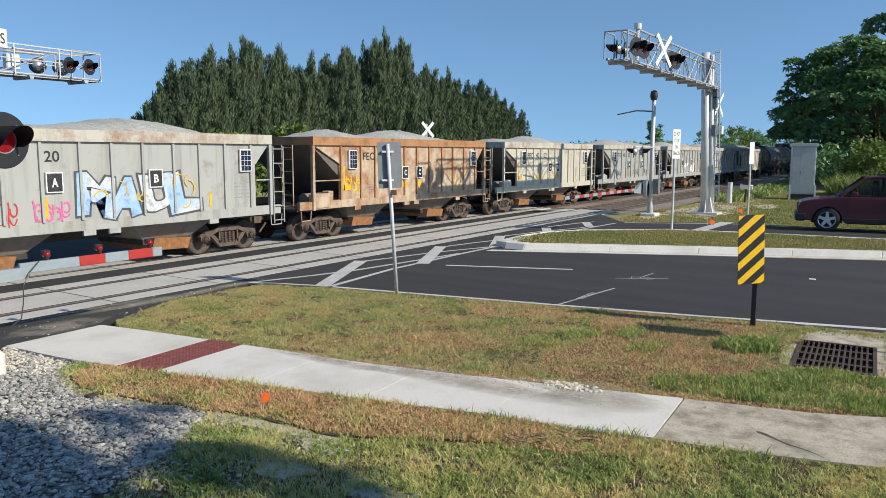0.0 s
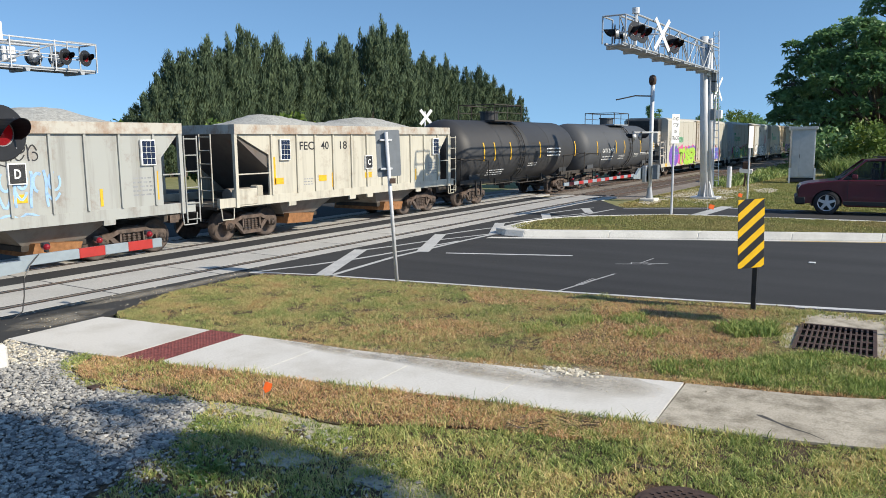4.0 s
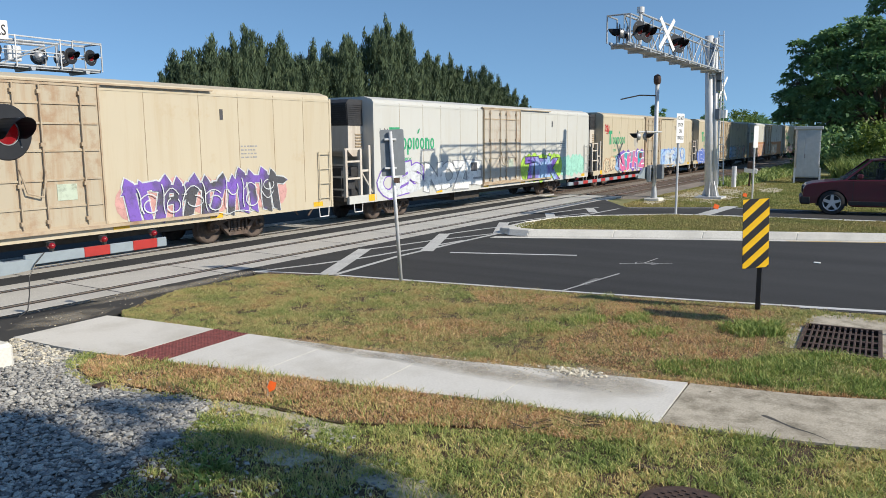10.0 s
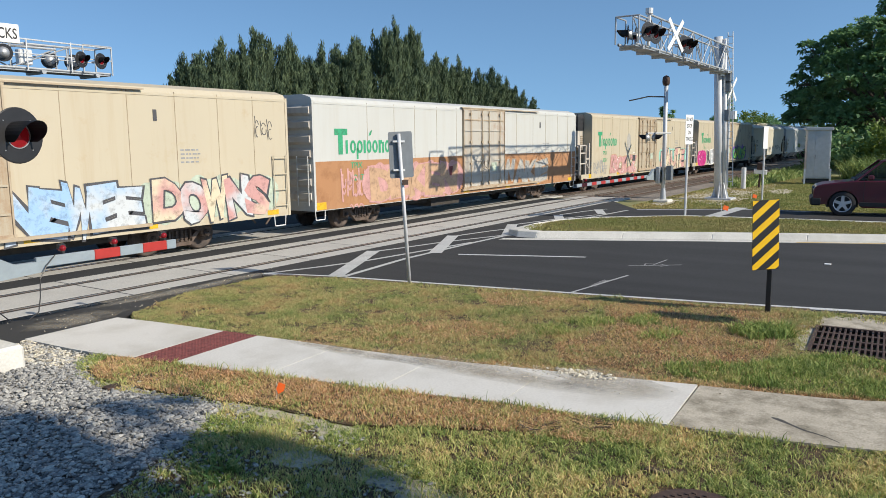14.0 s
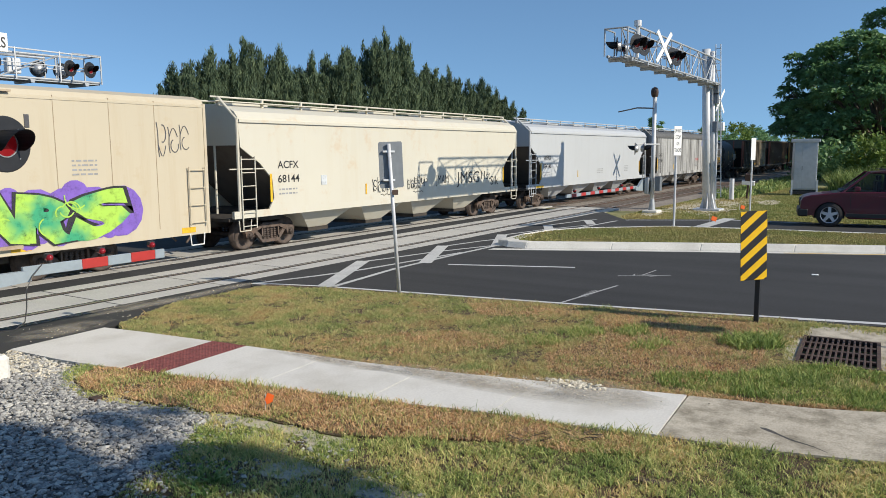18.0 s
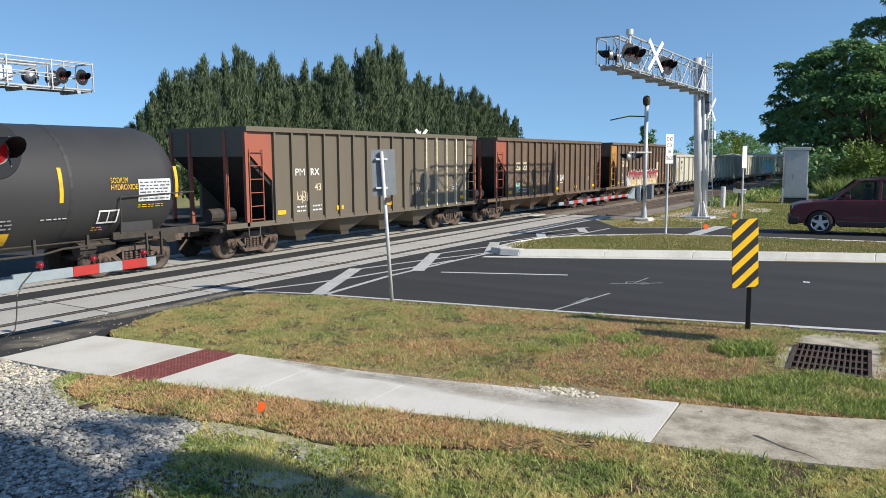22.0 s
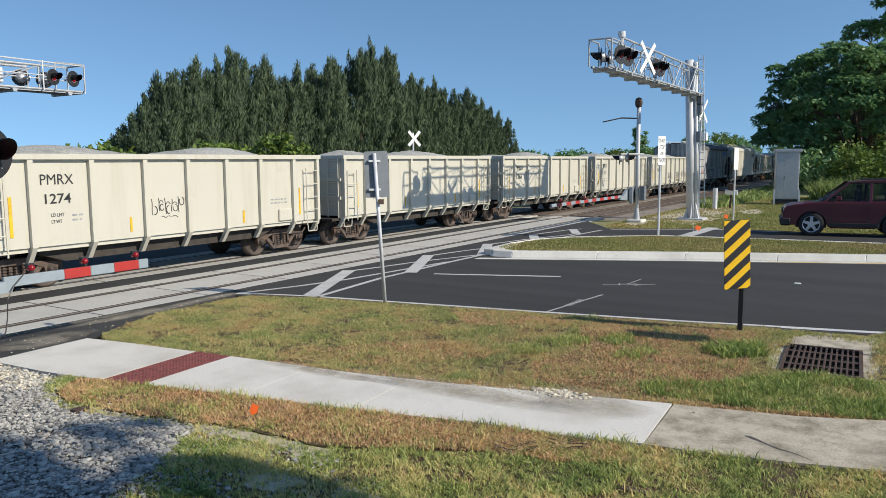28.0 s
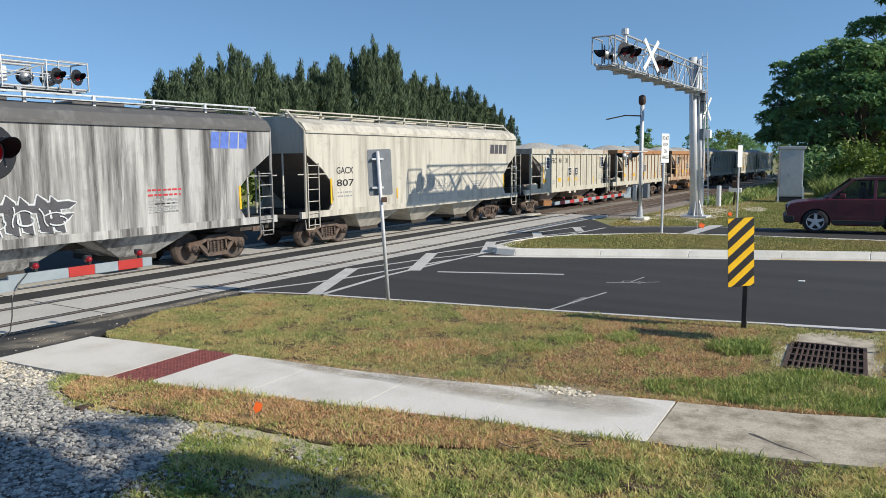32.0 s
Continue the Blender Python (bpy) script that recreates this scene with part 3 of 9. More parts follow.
WALK_RIM = [(line_x(WALK_FAR, y) - 0.02, y) for y in (0.1, 1.2, 2.2, 3, 3.9, 5, 6, 7.35)] + [(line_x(WALK_FAR, y) + d, y) for y, d in ((7.4, 0.1), (6, 0.16), (5, 0.2), (3.9, 0.26), (3, 0.24), (2.2, 0.2), (1.2, 0.14), (0.1, 0.1))]
lawn("straw_grass", WALK_RIM, 3600, 0.035, GRASS_STRAW, "dry grass edge along the sidewalk", 0.028, 24, 0.0042, 0.4, flop=3.4)
lawn("grass_tuft", irregular(11.25, 2.0, 0.5, 0.34, 5), 1700, 0.13, GRASS_LUSH, "green tuft beside the foot of the marker", 0.025, 4, 0.007, flop=1.8)
for k, (x, y) in enumerate(((11.1, 3.7), (10.6, 4.3), (9.8, 4.6), (10.4, 3.2))):
    lawn("grass_tuft", irregular(x, y, 0.34, 0.26, 60 + k), 1300, 0.075, GRASS_LUSH, "green tuft in the dry lawn strip", 0.025, 64 + k, 0.0055, flop=2.0)
lawn("island_tufts", VIS, 12, 0.055, GRASS_MIX, "scattered taller tufts in the lawn strip", 0.025, 31, 0.0046, flop=2.2, cluster=16)
RIM_LINE = [(line_x(EDGE, y) - 0.5, y) for y in (1.8, 3.2, 5.67, 8, 10.4)] + [(line_x(EDGE, y) - 0.24, y) for y in (10.4, 8, 5.67, 3.2, 1.8)]
lawn("kerb_grass", RIM_LINE, 1800, 0.05, GRASS_MIX, "ragged grass along the edge of the asphalt", 0.02, 34, 0.005, 0.6, flop=2.0)

# ---- near lawn and gravel ----
GRAVEL = [(-8, 4.2), (1.5, 4.9), (3.2, 5.45), (4.2, 5.75), (5.05, 6.2), (4.95, 6.8), (4.72, 7.95), (4.85, 8.6), (5.35, 9.2), (5.4, 10.7), (-8, 10.3)]
NEAR = [(line_x(WALK_NEAR, y) - 0.01, y) for y in (-20, 0.17, 2.08, 3.84, 6, 8.07, 9.2)] + [(5.3, 9.3), (4.85, 8.6), (4.72, 7.95), (4.95, 6.8), (5.05, 6.2), (4.2, 5.75), (3.2, 5.45), (1.5, 4.9), (-8, 4.2), (-8, -20)]
slab("near_lawn", NEAR, -0.1, 0.02, GRASS_GROUND, "patchy lawn with dry straw between gravel and sidewalk", "lawn")
slab("gravel_bed", GRAVEL, -0.1, 0.0, BALLAST, "bed of pale broken limestone beside the sidewalk", "gravel")
SEEN = [(3.6, -0.4), (8.2, -0.4)] + [(line_x(WALK_NEAR, y) - 0.01, y) for y in (0.17, 2.08, 3.84, 6, 8.07, 9.2)] + [(5.3, 9.3), (4.85, 8.6), (4.72, 7.95), (4.95, 6.8), (5.05, 6.2), (4.2, 5.75), (3.2, 5.3), (2.6, 4.9)]
# a strip of laid turf along the walk, its cut edge standing over sand and gravel
SOD_EDGE = [(5.5, 8.95), (5.1, 8.72), (4.9, 8.2), (4.98, 7.8), (4.99, 7.38), (5.04, 6.97), (5.17, 6.7), (5.12, 6.42), (5.28, 6.1), (5.34, 5.71), (5.37, 5.26), (5.35, 4.92), (5.46, 4.57), (5.65, 4.17), (5.94, 3.58)]
SOD = SOD_EDGE + [(6.1, 3.2)] + [(line_x(WALK_NEAR, y) - 0.01, y) for y in (3.0, 3.84, 5, 6, 7, 8.07, 8.8)]
rag = random.Random(77)
SOD_CUT = [(lerp(xa, xb, k / 5) + rag.uniform(-0.035, 0.035), lerp(ya, yb, k / 5) + rag.uniform(-0.03, 0.03)) for (xa, ya), (xb, yb) in zip(SOD_EDGE, SOD_EDGE[1:]) for k in range(5)]
slab("turf_strip", SOD_CUT + SOD[len(SOD_EDGE):], -0.1, 0.04, GRASS_GROUND, "laid strip of half-dry turf with a cut edge", "lawn")
SAND_STRIP = [(x - 0.02, y) for x, y in SOD_EDGE[1:12]] + [(5.22, 4.95), (5.16, 5.3), (5.14, 5.6), (5.02, 6.1), (4.88, 6.5), (4.84, 6.9), (4.74, 7.6), (4.7, 8.3), (4.9, 8.8)]
slab("sand_strip", SAND_STRIP, -0.05, 0.0225, SAND, "pale sand along the cut edge of the turf", "sand")
lawn("near_grass", SEEN, 5600, 0.046, GRASS_GREEN, "green and straw grass, longer in tufts", 0.02, 5, 0.0044, 1.0, thin=((SOD, 0.0), (SAND_STRIP, 0.35), ([(4.2, 5.75), (3.2, 5.3), (3.3, 3.2), (4.6, 2.9), (4.8, 3.6), (4.7, 4.4), (4.5, 5.2)], 0.45)), bare=0.3, flop=2.0)
lawn("near_tufts", SEEN, 26, 0.06, GRASS_GREEN, "taller ragged tufts in the near lawn", 0.02, 32, 0.0044, flop=2.0, cluster=18, thin=((SOD, 0.0), (SAND_STRIP, 0.2)))
lawn("dry_grass", SOD, 4200, 0.04, GRASS_STRAW, "dry brown turf along the sidewalk", 0.04, 6, 0.0042, 0.7, flop=2.8)
lawn("turf_green", SOD, 1500, 0.046, GRASS_GREEN, "green blades among dry turf", 0.04, 61, 0.0044, 0.8, bare=0.05, flop=1.8)
RAG = [(line_x(WALK_NEAR, y) + 0.03, y) for y in (1.0, 2, 3, 3.84, 5, 6, 7, 8)] + [(line_x(WALK_NEAR, y) - 0.12, y) for y in (8, 7, 6, 5, 3.84, 3, 2, 1.0)]
lawn("walk_edge_grass", RAG, 1500, 0.075, GRASS_GREEN, "ragged blades leaning over the walk's edge", 0.045, 62, 0.0045, 0.9, bare=0.1, flop=1.5)
BROWN_MAT = [(6.9, 2.3), (6.72, 3.4), (6.5, 4.1), (6.2, 4.2), (6.05, 3.4), (6.2, 2.7), (6.5, 2.0)]
lawn("matted_grass", BROWN_MAT, 3800, 0.04, GRASS_STRAW, "matted red-brown dead grass", 0.03, 63, 0.0045, 0.8, flop=3.6)
WEED_BED = [(3.1, 5.0), (3.7, 5.2), (4.3, 5.6), (4.75, 5.95), (4.8, 5.5), (4.3, 5.1), (3.8, 4.7), (3.2, 4.4)]
lawn("weeds", WEED_BED, 520, 0.075, WEEDS, "low broad-leaved green weeds beside the gravel", 0.01, 66, 0.02, 0.9, flop=2.2, bare=0.15)
rng = np.random.default_rng(7)
px, py = scatter([(x, y) for x, y in GRAVEL if x > -7] + [(1.2, 10.55), (1.2, 4.85)], 1500, rng)
stones("gravel", np.stack((px, py, rng.uniform(-0.005, 0.04, len(px))), -1), 0.01 + 0.03 * rng.random(len(px)) ** 1.5, STONE, "loose pale grey limestone gravel", "gravel", 8)
for k, (cx, cy, rx, ry) in enumerate(((5.0, 8.75, 0.3, 0.45), (4.85, 7.75, 0.14, 0.5), (5.22, 4.75, 0.16, 0.36), (4.98, 5.3, 0.12, 0.3), (4.62, 3.45, 0.2, 0.45), (4.7, 6.9, 0.1, 0.4), (4.55, 4.6, 0.16, 0.3))):
    rim = irregular(cx, cy, rx, ry, 70 + k, 60)
    slab("sand_patch", [(x + 0.05 * noise.noise((x * 9, y * 9, 1)), y + 0.07 * noise.noise((x * 9, y * 9, 5))) for x, y in rim], 0.0, 0.0212 + 0.0012 * k, SAND, "bare pale sand between gravel and grass", "sand")
px, py = scatter([(4.6, 7.6), (5.0, 5.8), (5.3, 4.6), (4.75, 3.2), (4.3, 2.9), (3.4, 3.8), (3.3, 5.2)], 170, rng)
edge = [(3.2, 5.45), (4.2, 5.75), (5.0, 6.2), (4.9, 6.8), (4.7, 7.95), (4.82, 8.6), (5.3, 9.2), (5.4, 10.2)]
seg = rng.integers(0, len(edge) - 1, 2600)
u = rng.random(2600)
ea, eb = np.array(edge)[seg], np.array(edge)[seg + 1]
spill = ea + (eb - ea) * u[:, None] + rng.normal(0, 0.15, (2600, 2)) * (1 + rng.random((2600, 1)))
stones("spilled_gravel", np.column_stack((spill, rng.uniform(0.015, 0.04, 2600))), rng.uniform(0.007, 0.024, 2600), STONE, "limestone chips spilled over the edge of the grass", "gravel", 29)
qx, qy = scatter([(4.95, 9.1), (5.35, 9.2), (5.42, 10.8), (4.6, 10.6)], 1100, rng)
stones("cream_rubble", np.stack((qx, qy, rng.uniform(0.01, 0.045, len(qx))), -1), rng.uniform(0.008, 0.034, len(qx)), CHIPS, "cream broken stone beside the end of the walk", "rubble", 28)
stones("loose_stones", np.stack((px, py, np.full(len(px), 0.03)), -1), rng.uniform(0.008, 0.026, len(px)), STONE, "scattered limestone chips in thin grass", "gravel", 9)
px, py = np.append(rng.normal(7.9, 0.16, 420), rng.normal(8.08, 0.075, 190)), np.append(rng.normal(4.1, 0.7, 420), rng.normal(3.45, 0.17, 190))
k = px < np.array([line_x(WALK_FAR, y) + 0.14 for y in py])
stones("walk_rubble", np.stack((px[k], py[k], np.full(k.sum(), 0.053)), -1), np.append(rng.uniform(0.003, 0.014, 420), rng.uniform(0.012, 0.036, 190))[k], CHIPS, "small pile of stone chips on the sidewalk edge", "rubble", 10)
px, py = scatter([(34.6, 11.2), (34.6, 20.2), (62, 20.2), (62, 11.2)], 26, rng)
stones("ballast_stones", np.stack((px, py, rng.uniform(-0.09, -0.065, len(px))), -1), rng.uniform(0.03, 0.06, len(px)), BALLAST_STONE, "coarse track ballast stones", "ballast", 11)
px, py = scatter([(5.6, 11.0), (8.0, 11.3), (11.6, 12.0), (12.0, 12.5), (5.6, 12.5)], 22, rng)
stones("asphalt_chips", np.stack((px, py, np.full(len(px), 0.008)), -1), rng.uniform(0.003, 0.014, len(px)), CHIPS, "stray white stone chips on the asphalt", "gravel", 12)

# ---- sidewalk: slabs, red warning pad, old concrete ----
walkway = thing("sidewalk", "new pale concrete sidewalk with a red tactile pad", "sidewalk", "", "structure")


def walk_slab(name, ya, yb, material, z=0.05, parent=walkway, label="", gap=-0.004, skew=0.0):
    """A slab of the curving walk from ya down to yb; skew: how far its near ends lie towards smaller y."""
    ya, yb = ya + gap, yb - gap
    cuts = [lerp(ya, yb, k / 6) for k in range(7)]
    poly = [(line_x(WALK_FAR, y), y) for y in cuts] + [(line_x(WALK_NEAR, y - skew), y - skew) for y in cuts[::-1]]
    bm = prism(bmesh.new(), poly, -0.12, z, "z")
    return part(name, bm, material, parent, label)


for ya, yb in ((10.92, 8.73), (8.1, 6.7), (6.7, 5.24), (5.24, 3.83), (3.83, 2.15)):
    walk_slab("slab", ya, yb, CONCRETE, skew=0.08)
for ya, yb in ((2.135, -0.4), (-0.4, -2.2), (-2.2, -4), (-4, -20)):
    walk_slab("old_slab", ya, yb, OLD_CONCRETE, 0.045, walkway, "older stained grey concrete slab", skew=0.07)
pad = walk_slab("warning_pad", 8.726, 8.104, PAD_RED, 0.052, walkway, "dark red tactile warning pad", -0.002, 0.1)
bm = bmesh.new()
for i in range(27):
    for j in range(11):
        y = 8.14 + j * 0.055
        x = lerp(line_x(WALK_NEAR, y) + 0.04, line_x(WALK_FAR, y) - 0.04, i / 26)
        y -= 0.1 * (1 - i / 26)
        tube(bm, (x, y, 0.05), (x, y, 0.058), 0.017, 6, 0.01)
part("tactile_domes", bm, PAD_RED, pad)

DUST, nt_, b_ = mat("pale_dust", 0.95)
b_.inputs["Base Color"].default_value = (0.46, 0.41, 0.33, 1)
n_ = noise_node(nt_, 2.2, 9, 0.7)
mx_ = nt_.nodes.new("ShaderNodeMixShader")
tc_ = nt_.nodes.new("ShaderNodeTexCoord")
far_ = nt_.nodes.new("ShaderNodeVectorMath")
far_.operation = "DISTANCE"
far_.inputs[1].default_value = (0.5, 0.5, 0.5)
flat_ = nt_.nodes.new("ShaderNodeMapping")
flat_.inputs["Scale"].default_value, flat_.inputs["Location"].default_value = (1, 1, 0), (0, 0, 0.5)
nt_.links.new(tc_.outputs["Generated"], flat_.inputs["Vector"])
nt_.links.new(flat_.outputs[0], far_.inputs[0])
soft_ = mix(nt_, 1.0, ramp(nt_, far_.outputs["Value"], [(0.12, (1, 1, 1)), (0.46, (0, 0, 0))]).outputs[0], ramp(nt_, n_.outputs["Fac"], [(0.32, (0.6, 0.6, 0.6)), (0.68, (0.0, 0.0, 0.0))]).outputs[0], "MULTIPLY")
nt_.links.new(soft_, mx_.inputs[0])
nt_.links.new(nt_.nodes.new("ShaderNodeBsdfTransparent").outputs[0], mx_.inputs[1])
nt_.links.new(b_.outputs[0], mx_.inputs[2])
nt_.links.new(mx_.outputs[0], nt_.nodes["Material Output"].inputs["Surface"])
for k, (cx, cy, rx, ry, z) in enumerate(((7.55, 4.6, 0.2, 1.6, 0.05), (7.9, 3.0, 0.35, 0.7, 0.05), (7.35, 6.4, 0.12, 1.0, 0.05), (7.9, -0.2, 0.5, 0.4, 0.045))):
    slab("dust_stain", irregular(cx, cy, rx * 1.3, ry * 1.3, 90 + k), z + 0.0005, z + 0.0016, DUST, "thin brown dust stain on the concrete", "dust")

TAR = speckled("dark_tar_stain", (0.05, 0.048, 0.045), (0.12, 0.11, 0.1), 40, 3, 0.9, 0.1, 0.002)
stain = [(lerp(7.74, 7.4, k / 9) + 0.016 * math.sin(1.1 * k), lerp(1.26, 0.62, k / 9), (0.02, 0.06, 0.052, 0.034, 0.04, 0.024, 0.018, 0.014, 0.01, 0.004)[k]) for k in range(10)]
slab("tar_stain", [(x + w * 0.75, y + w * 0.4) for x, y, w in stain] + [(x - w * 0.75, y - w * 0.4) for x, y, w in stain[::-1]], 0.0455, 0.0466, TAR, "thin dark tar streak on the old slab", "stain")

for k, (cx, cy, rx, ry) in enumerate(((6.6, 11.6, 1.1, 0.4), (9.0, 12.1, 1.6, 0.3), (10.6, 12.2, 1.0, 0.25), (7.6, 12.4, 1.5, 0.12))):
    slab("dust_stain", irregular(cx, cy, rx, ry, 95 + k), 0.0005, 0.0014 + 0.0002 * k, DUST, "pale stone dust on the asphalt", "dust")

# ---- road: lines, hatching, kerbs, median ----
def line_strip(name, pts, width, material, label, z=0.004):
    bm = bmesh.new()
    prev = None
    for i, (x, y) in enumerate(pts):
        xa, ya = pts[max(0, i - 1)]
        xb, yb = pts[min(len(pts) - 1, i + 1)]
        d = math.hypot(xb - xa, yb - ya)
        nx, ny = -(yb - ya) / d * width / 2, (xb - xa) / d * width / 2
        cur = [bm.verts.new((x + nx, y + ny, z)), bm.verts.new((x - nx, y - ny, z))]
        if prev:
            bm.faces.new((prev[0], prev[1], cur[1], cur[0]))
        prev = cur
    bmesh.ops.recalc_face_normals(bm, faces=bm.faces[:])
    return tagged(part(name, bm, material), label, "road marking", "", "structure")


line_strip("edge_line", [(line_x(EDGE, y), y) for y in (-30, -5, 0.46, 3.2, 5.67, 8, 10.62, 12.13)], 0.16, WHITE_LINE, "white edge line along the road")
line_strip("lane_dash", [(15.62, 9.95), (16.75, 7.05)], 0.13, WHITE_LINE, "white lane dash", 0.004)
line_strip("lane_dash", [(20.0, -2.0), (21.2, -5.0)], 0.13, WHITE_LINE, "white lane dash", 0.004)
for k, (p, q, w) in enumerate([((11.66, 10.52), (15.03, 12.18), 0.34), ((15.5, 10.58), (18.7, 12.1), 0.34), ((19.46, 10.7), (22.24, 12.0), 0.34), ((23.72, 10.92), (25.86, 12.02), 0.34), ((26.93, 10.69), (28.62, 11.54), 0.34)]):
    line_strip("hatch_bar", [p, q], w, HATCH, "broad grey-white hatch bar at the crossing", 0.006)
line_strip("hatch_line", [(11.7, 10.36), (14.4, 10.7), (17.68, 10.76), (22.5, 10.71), (25.7, 10.62), (28.9, 10.4)], 0.13, HATCH, "white border line of the hatching", 0.004)
for pts in ([(11.2, 12.1), (12.6, 11.62), (13.8, 11.3), (15.0, 11.15), (17.7, 10.82)], [(15.05, 12.08), (15.9, 11.86), (17.4, 11.55), (19.4, 10.85)], [(18.76, 11.98), (20.2, 11.72), (21.0, 11.5), (22.6, 10.85)], [(22.3, 11.88), (24.4, 11.45), (26.6, 10.75)], [(26.0, 12.0), (28.3, 11.6), (29.0, 11.3)]):
    line_strip("hatch_line", pts, 0.12, HATCH, "white line of the hatching", 0.005)
line_strip("stop_bar", [(27.1, 6.95), (32.0, 6.75)], 0.5, HATCH, "broad white stop bar on the far lane", 0.005)
line_strip("far_edge_line", [(line_x(ROAD_FAR, y) - 0.15, y) for y in (-30, 1.2, 6.6, 10.2)], 0.14, WHITE_LINE, "white edge line of the far lanes")
line_strip("median_line", [(line_x(MEDIAN_FAR, y) + 0.3, y) for y in (-30, 1.09, 7.25, 9.6)], 0.14, WHITE_LINE, "white line along the median")
YELLOW_LINE = speckled("yellow_road_paint", (0.5, 0.3, 0.03), (0.66, 0.42, 0.05), 25, 1.5, 0.7, 0.15, 0.002)
line_strip("yellow_line", [(line_x(MEDIAN_NEAR, y) - 0.22, y) for y in (-30, 0.9, 3.2)], 0.1, YELLOW_LINE, "yellow line beside the median kerb")
SPRAY = plain("survey_spray", (0.42, 0.42, 0.42), 0.8, 0, 0.2)
line_strip("survey_mark", [(12.66, 5.6), (13.3, 5.52), (13.9, 5.45), (14.9, 5.32)], 0.05, SPRAY, "white sprayed survey line")
for k in range(6):
    x = 13.4 + k * 0.13
    line_strip("survey_mark", [(x, 5.56), (x + 0.07, 5.42), (x + 0.1, 5.55)], 0.035, SPRAY, "white sprayed survey scrawl", 0.005)
line_strip("survey_mark", [(16.1, 5.75), (16.35, 5.3), (16.75, 4.75)], 0.04, SPRAY, "white sprayed survey line")
line_strip("survey_mark", [(16.3, 5.45), (16.5, 5.5), (16.62, 5.2), (16.5, 5.0), (16.3, 5.1)], 0.03, SPRAY, "white sprayed survey loop", 0.005)
line_strip("survey_mark", [(16.45, 5.3), (17.3, 5.25)], 0.03, SPRAY, "white sprayed survey line", 0.006)
tagged(part("road_stud", bevelled(bx(18.33, 18.45, 1.95, 2.09, 0.0, 0.02), 0.008), WHITE_SIGN), "white raised road stud", "road stud")

median = thing("median", "kerbed grass median between the carriageways", "median", "", "structure")
my = [-40, -10, 0.9, 3, 5.28, 7.5, 9.69]
near_pts = [(line_x(MEDIAN_NEAR, y), y) for y in my] + [(19.35, 10.35), (19.75, 10.8)]
far_pts = [(line_x(MEDIAN_FAR, y), y) for y in my[:-1]] + [(24.3, 9.9), (23.2, 10.6), (21.5, 10.85)]
ring = near_pts + far_pts[::-1]
core = [(x + (0.55 if (x, y) in near_pts else -0.22), y - (0.18 if y > 9.6 else 0)) for x, y in ring]
part("median_core", prism(bmesh.new(), core, -0.1, 0.15, "z"), GRASS_GROUND, median)
for side_name, pts, off in (("kerb", near_pts, 0.56), ("kerb", far_pts, -0.24)):
    for (xa, ya), (xb, yb) in zip(pts, pts[1:]):
        segs = max(1, int(math.hypot(xb - xa, yb - ya) / 3.0)) if ya > -11 else 1
        for s in range(segs):
            p0, p1 = (lerp(xa, xb, s / segs), lerp(ya, yb, s / segs)), (lerp(xa, xb, (s + 1) / segs), lerp(ya, yb, (s + 1) / segs))
            bm = prism(bmesh.new(), [p0, p1, (p1[0] + off, p1[1]), (p0[0] + off, p0[1])], -0.1, 0.17, "z")
            if off > 0.3:
                for v in bm.verts:
                    near_face = min(abs(v.co.x - p0[0]) + abs(v.co.y - p0[1]), abs(v.co.x - p1[0]) + abs(v.co.y - p1[1])) < 0.01
                    if near_face and v.co.z > 0:
                        v.co.x += 0.2
            part("kerb", bevelled(bm, 0.018), CURB, median)
part("kerb_nose", bevelled(prism(bmesh.new(), [(19.5, 10.2), (19.75, 10.8), (21.5, 10.87), (21.3, 10.4)], -0.1, 0.165, "z"), 0.02), CURB, median)
slab("gutter", [(line_x(MEDIAN_NEAR, y) - 0.3, y) for y in (-40, 0.9, 5.28, 9.69, 10.5)] + [(line_x(MEDIAN_NEAR, y) + 0.02, y) for y in (10.5, 9.69, 5.28, 0.9, -40)], -0.1, 0.003, CURB, "concrete gutter along the median kerb", "gutter")
lawn("median_grass", [(x, max(y, -1.5)) for x, y in core], 900, 0.045, VERGE_GRASS, "patchy green and straw grass on the median", 0.15, 13, 0.013, 0.5, "stuff")
VERGE = [(line_x(ROAD_FAR, y) + 0.3, y) for y in (-1.5, 1.2, 6.6, 10.3)] + [(31.5, 11.2), (36, 11.3), (48, 11.3), (62, 10.8), (62, -1.5)]
VERGE_BARE = [irregular(x, y, rx, ry, 300 + k) for k, (x, y, rx, ry) in enumerate(((38.6, 9.9, 2.6, 0.7), (36.6, 8.4, 1.1, 0.8), (41.6, 8.9, 1.6, 0.5), (43.4, 7.2, 1.8, 0.6), (33.6, 10.4, 1.2, 0.5), (46.5, 10.3, 2.2, 0.5)))]
for k, rim in enumerate(VERGE_BARE):
    slab("bare_verge", rim, -0.1, -0.046 + 0.0012 * k, SAND, "worn pale sand patch in the verge", "sand")
lawn("verge_grass", VERGE, 260, 0.05, VERGE_GRASS, "thin mown verge beyond the road", -0.05, 14, 0.02, 0.6, thin=[(rim, 0.25) for rim in VERGE_BARE])
lawn("bank_grass", [(45, 9.6), (48.5, 9.0), (75, 8.2), (110, 10.8), (110, 11.6), (46, 11.4)], 60, 0.38, TALL_GRASS, "rough green grass bank beside the track", -0.05, 15, 0.05, 0.6)
lawn("reed_grass", [(56, 2.0), (60, 2.0), (61, 5.6), (57, 5.8)], 220, 1.25, TALL_GRASS, "clump of tall yellow-green reeds", -0.05, 16, 0.035, 0.5)
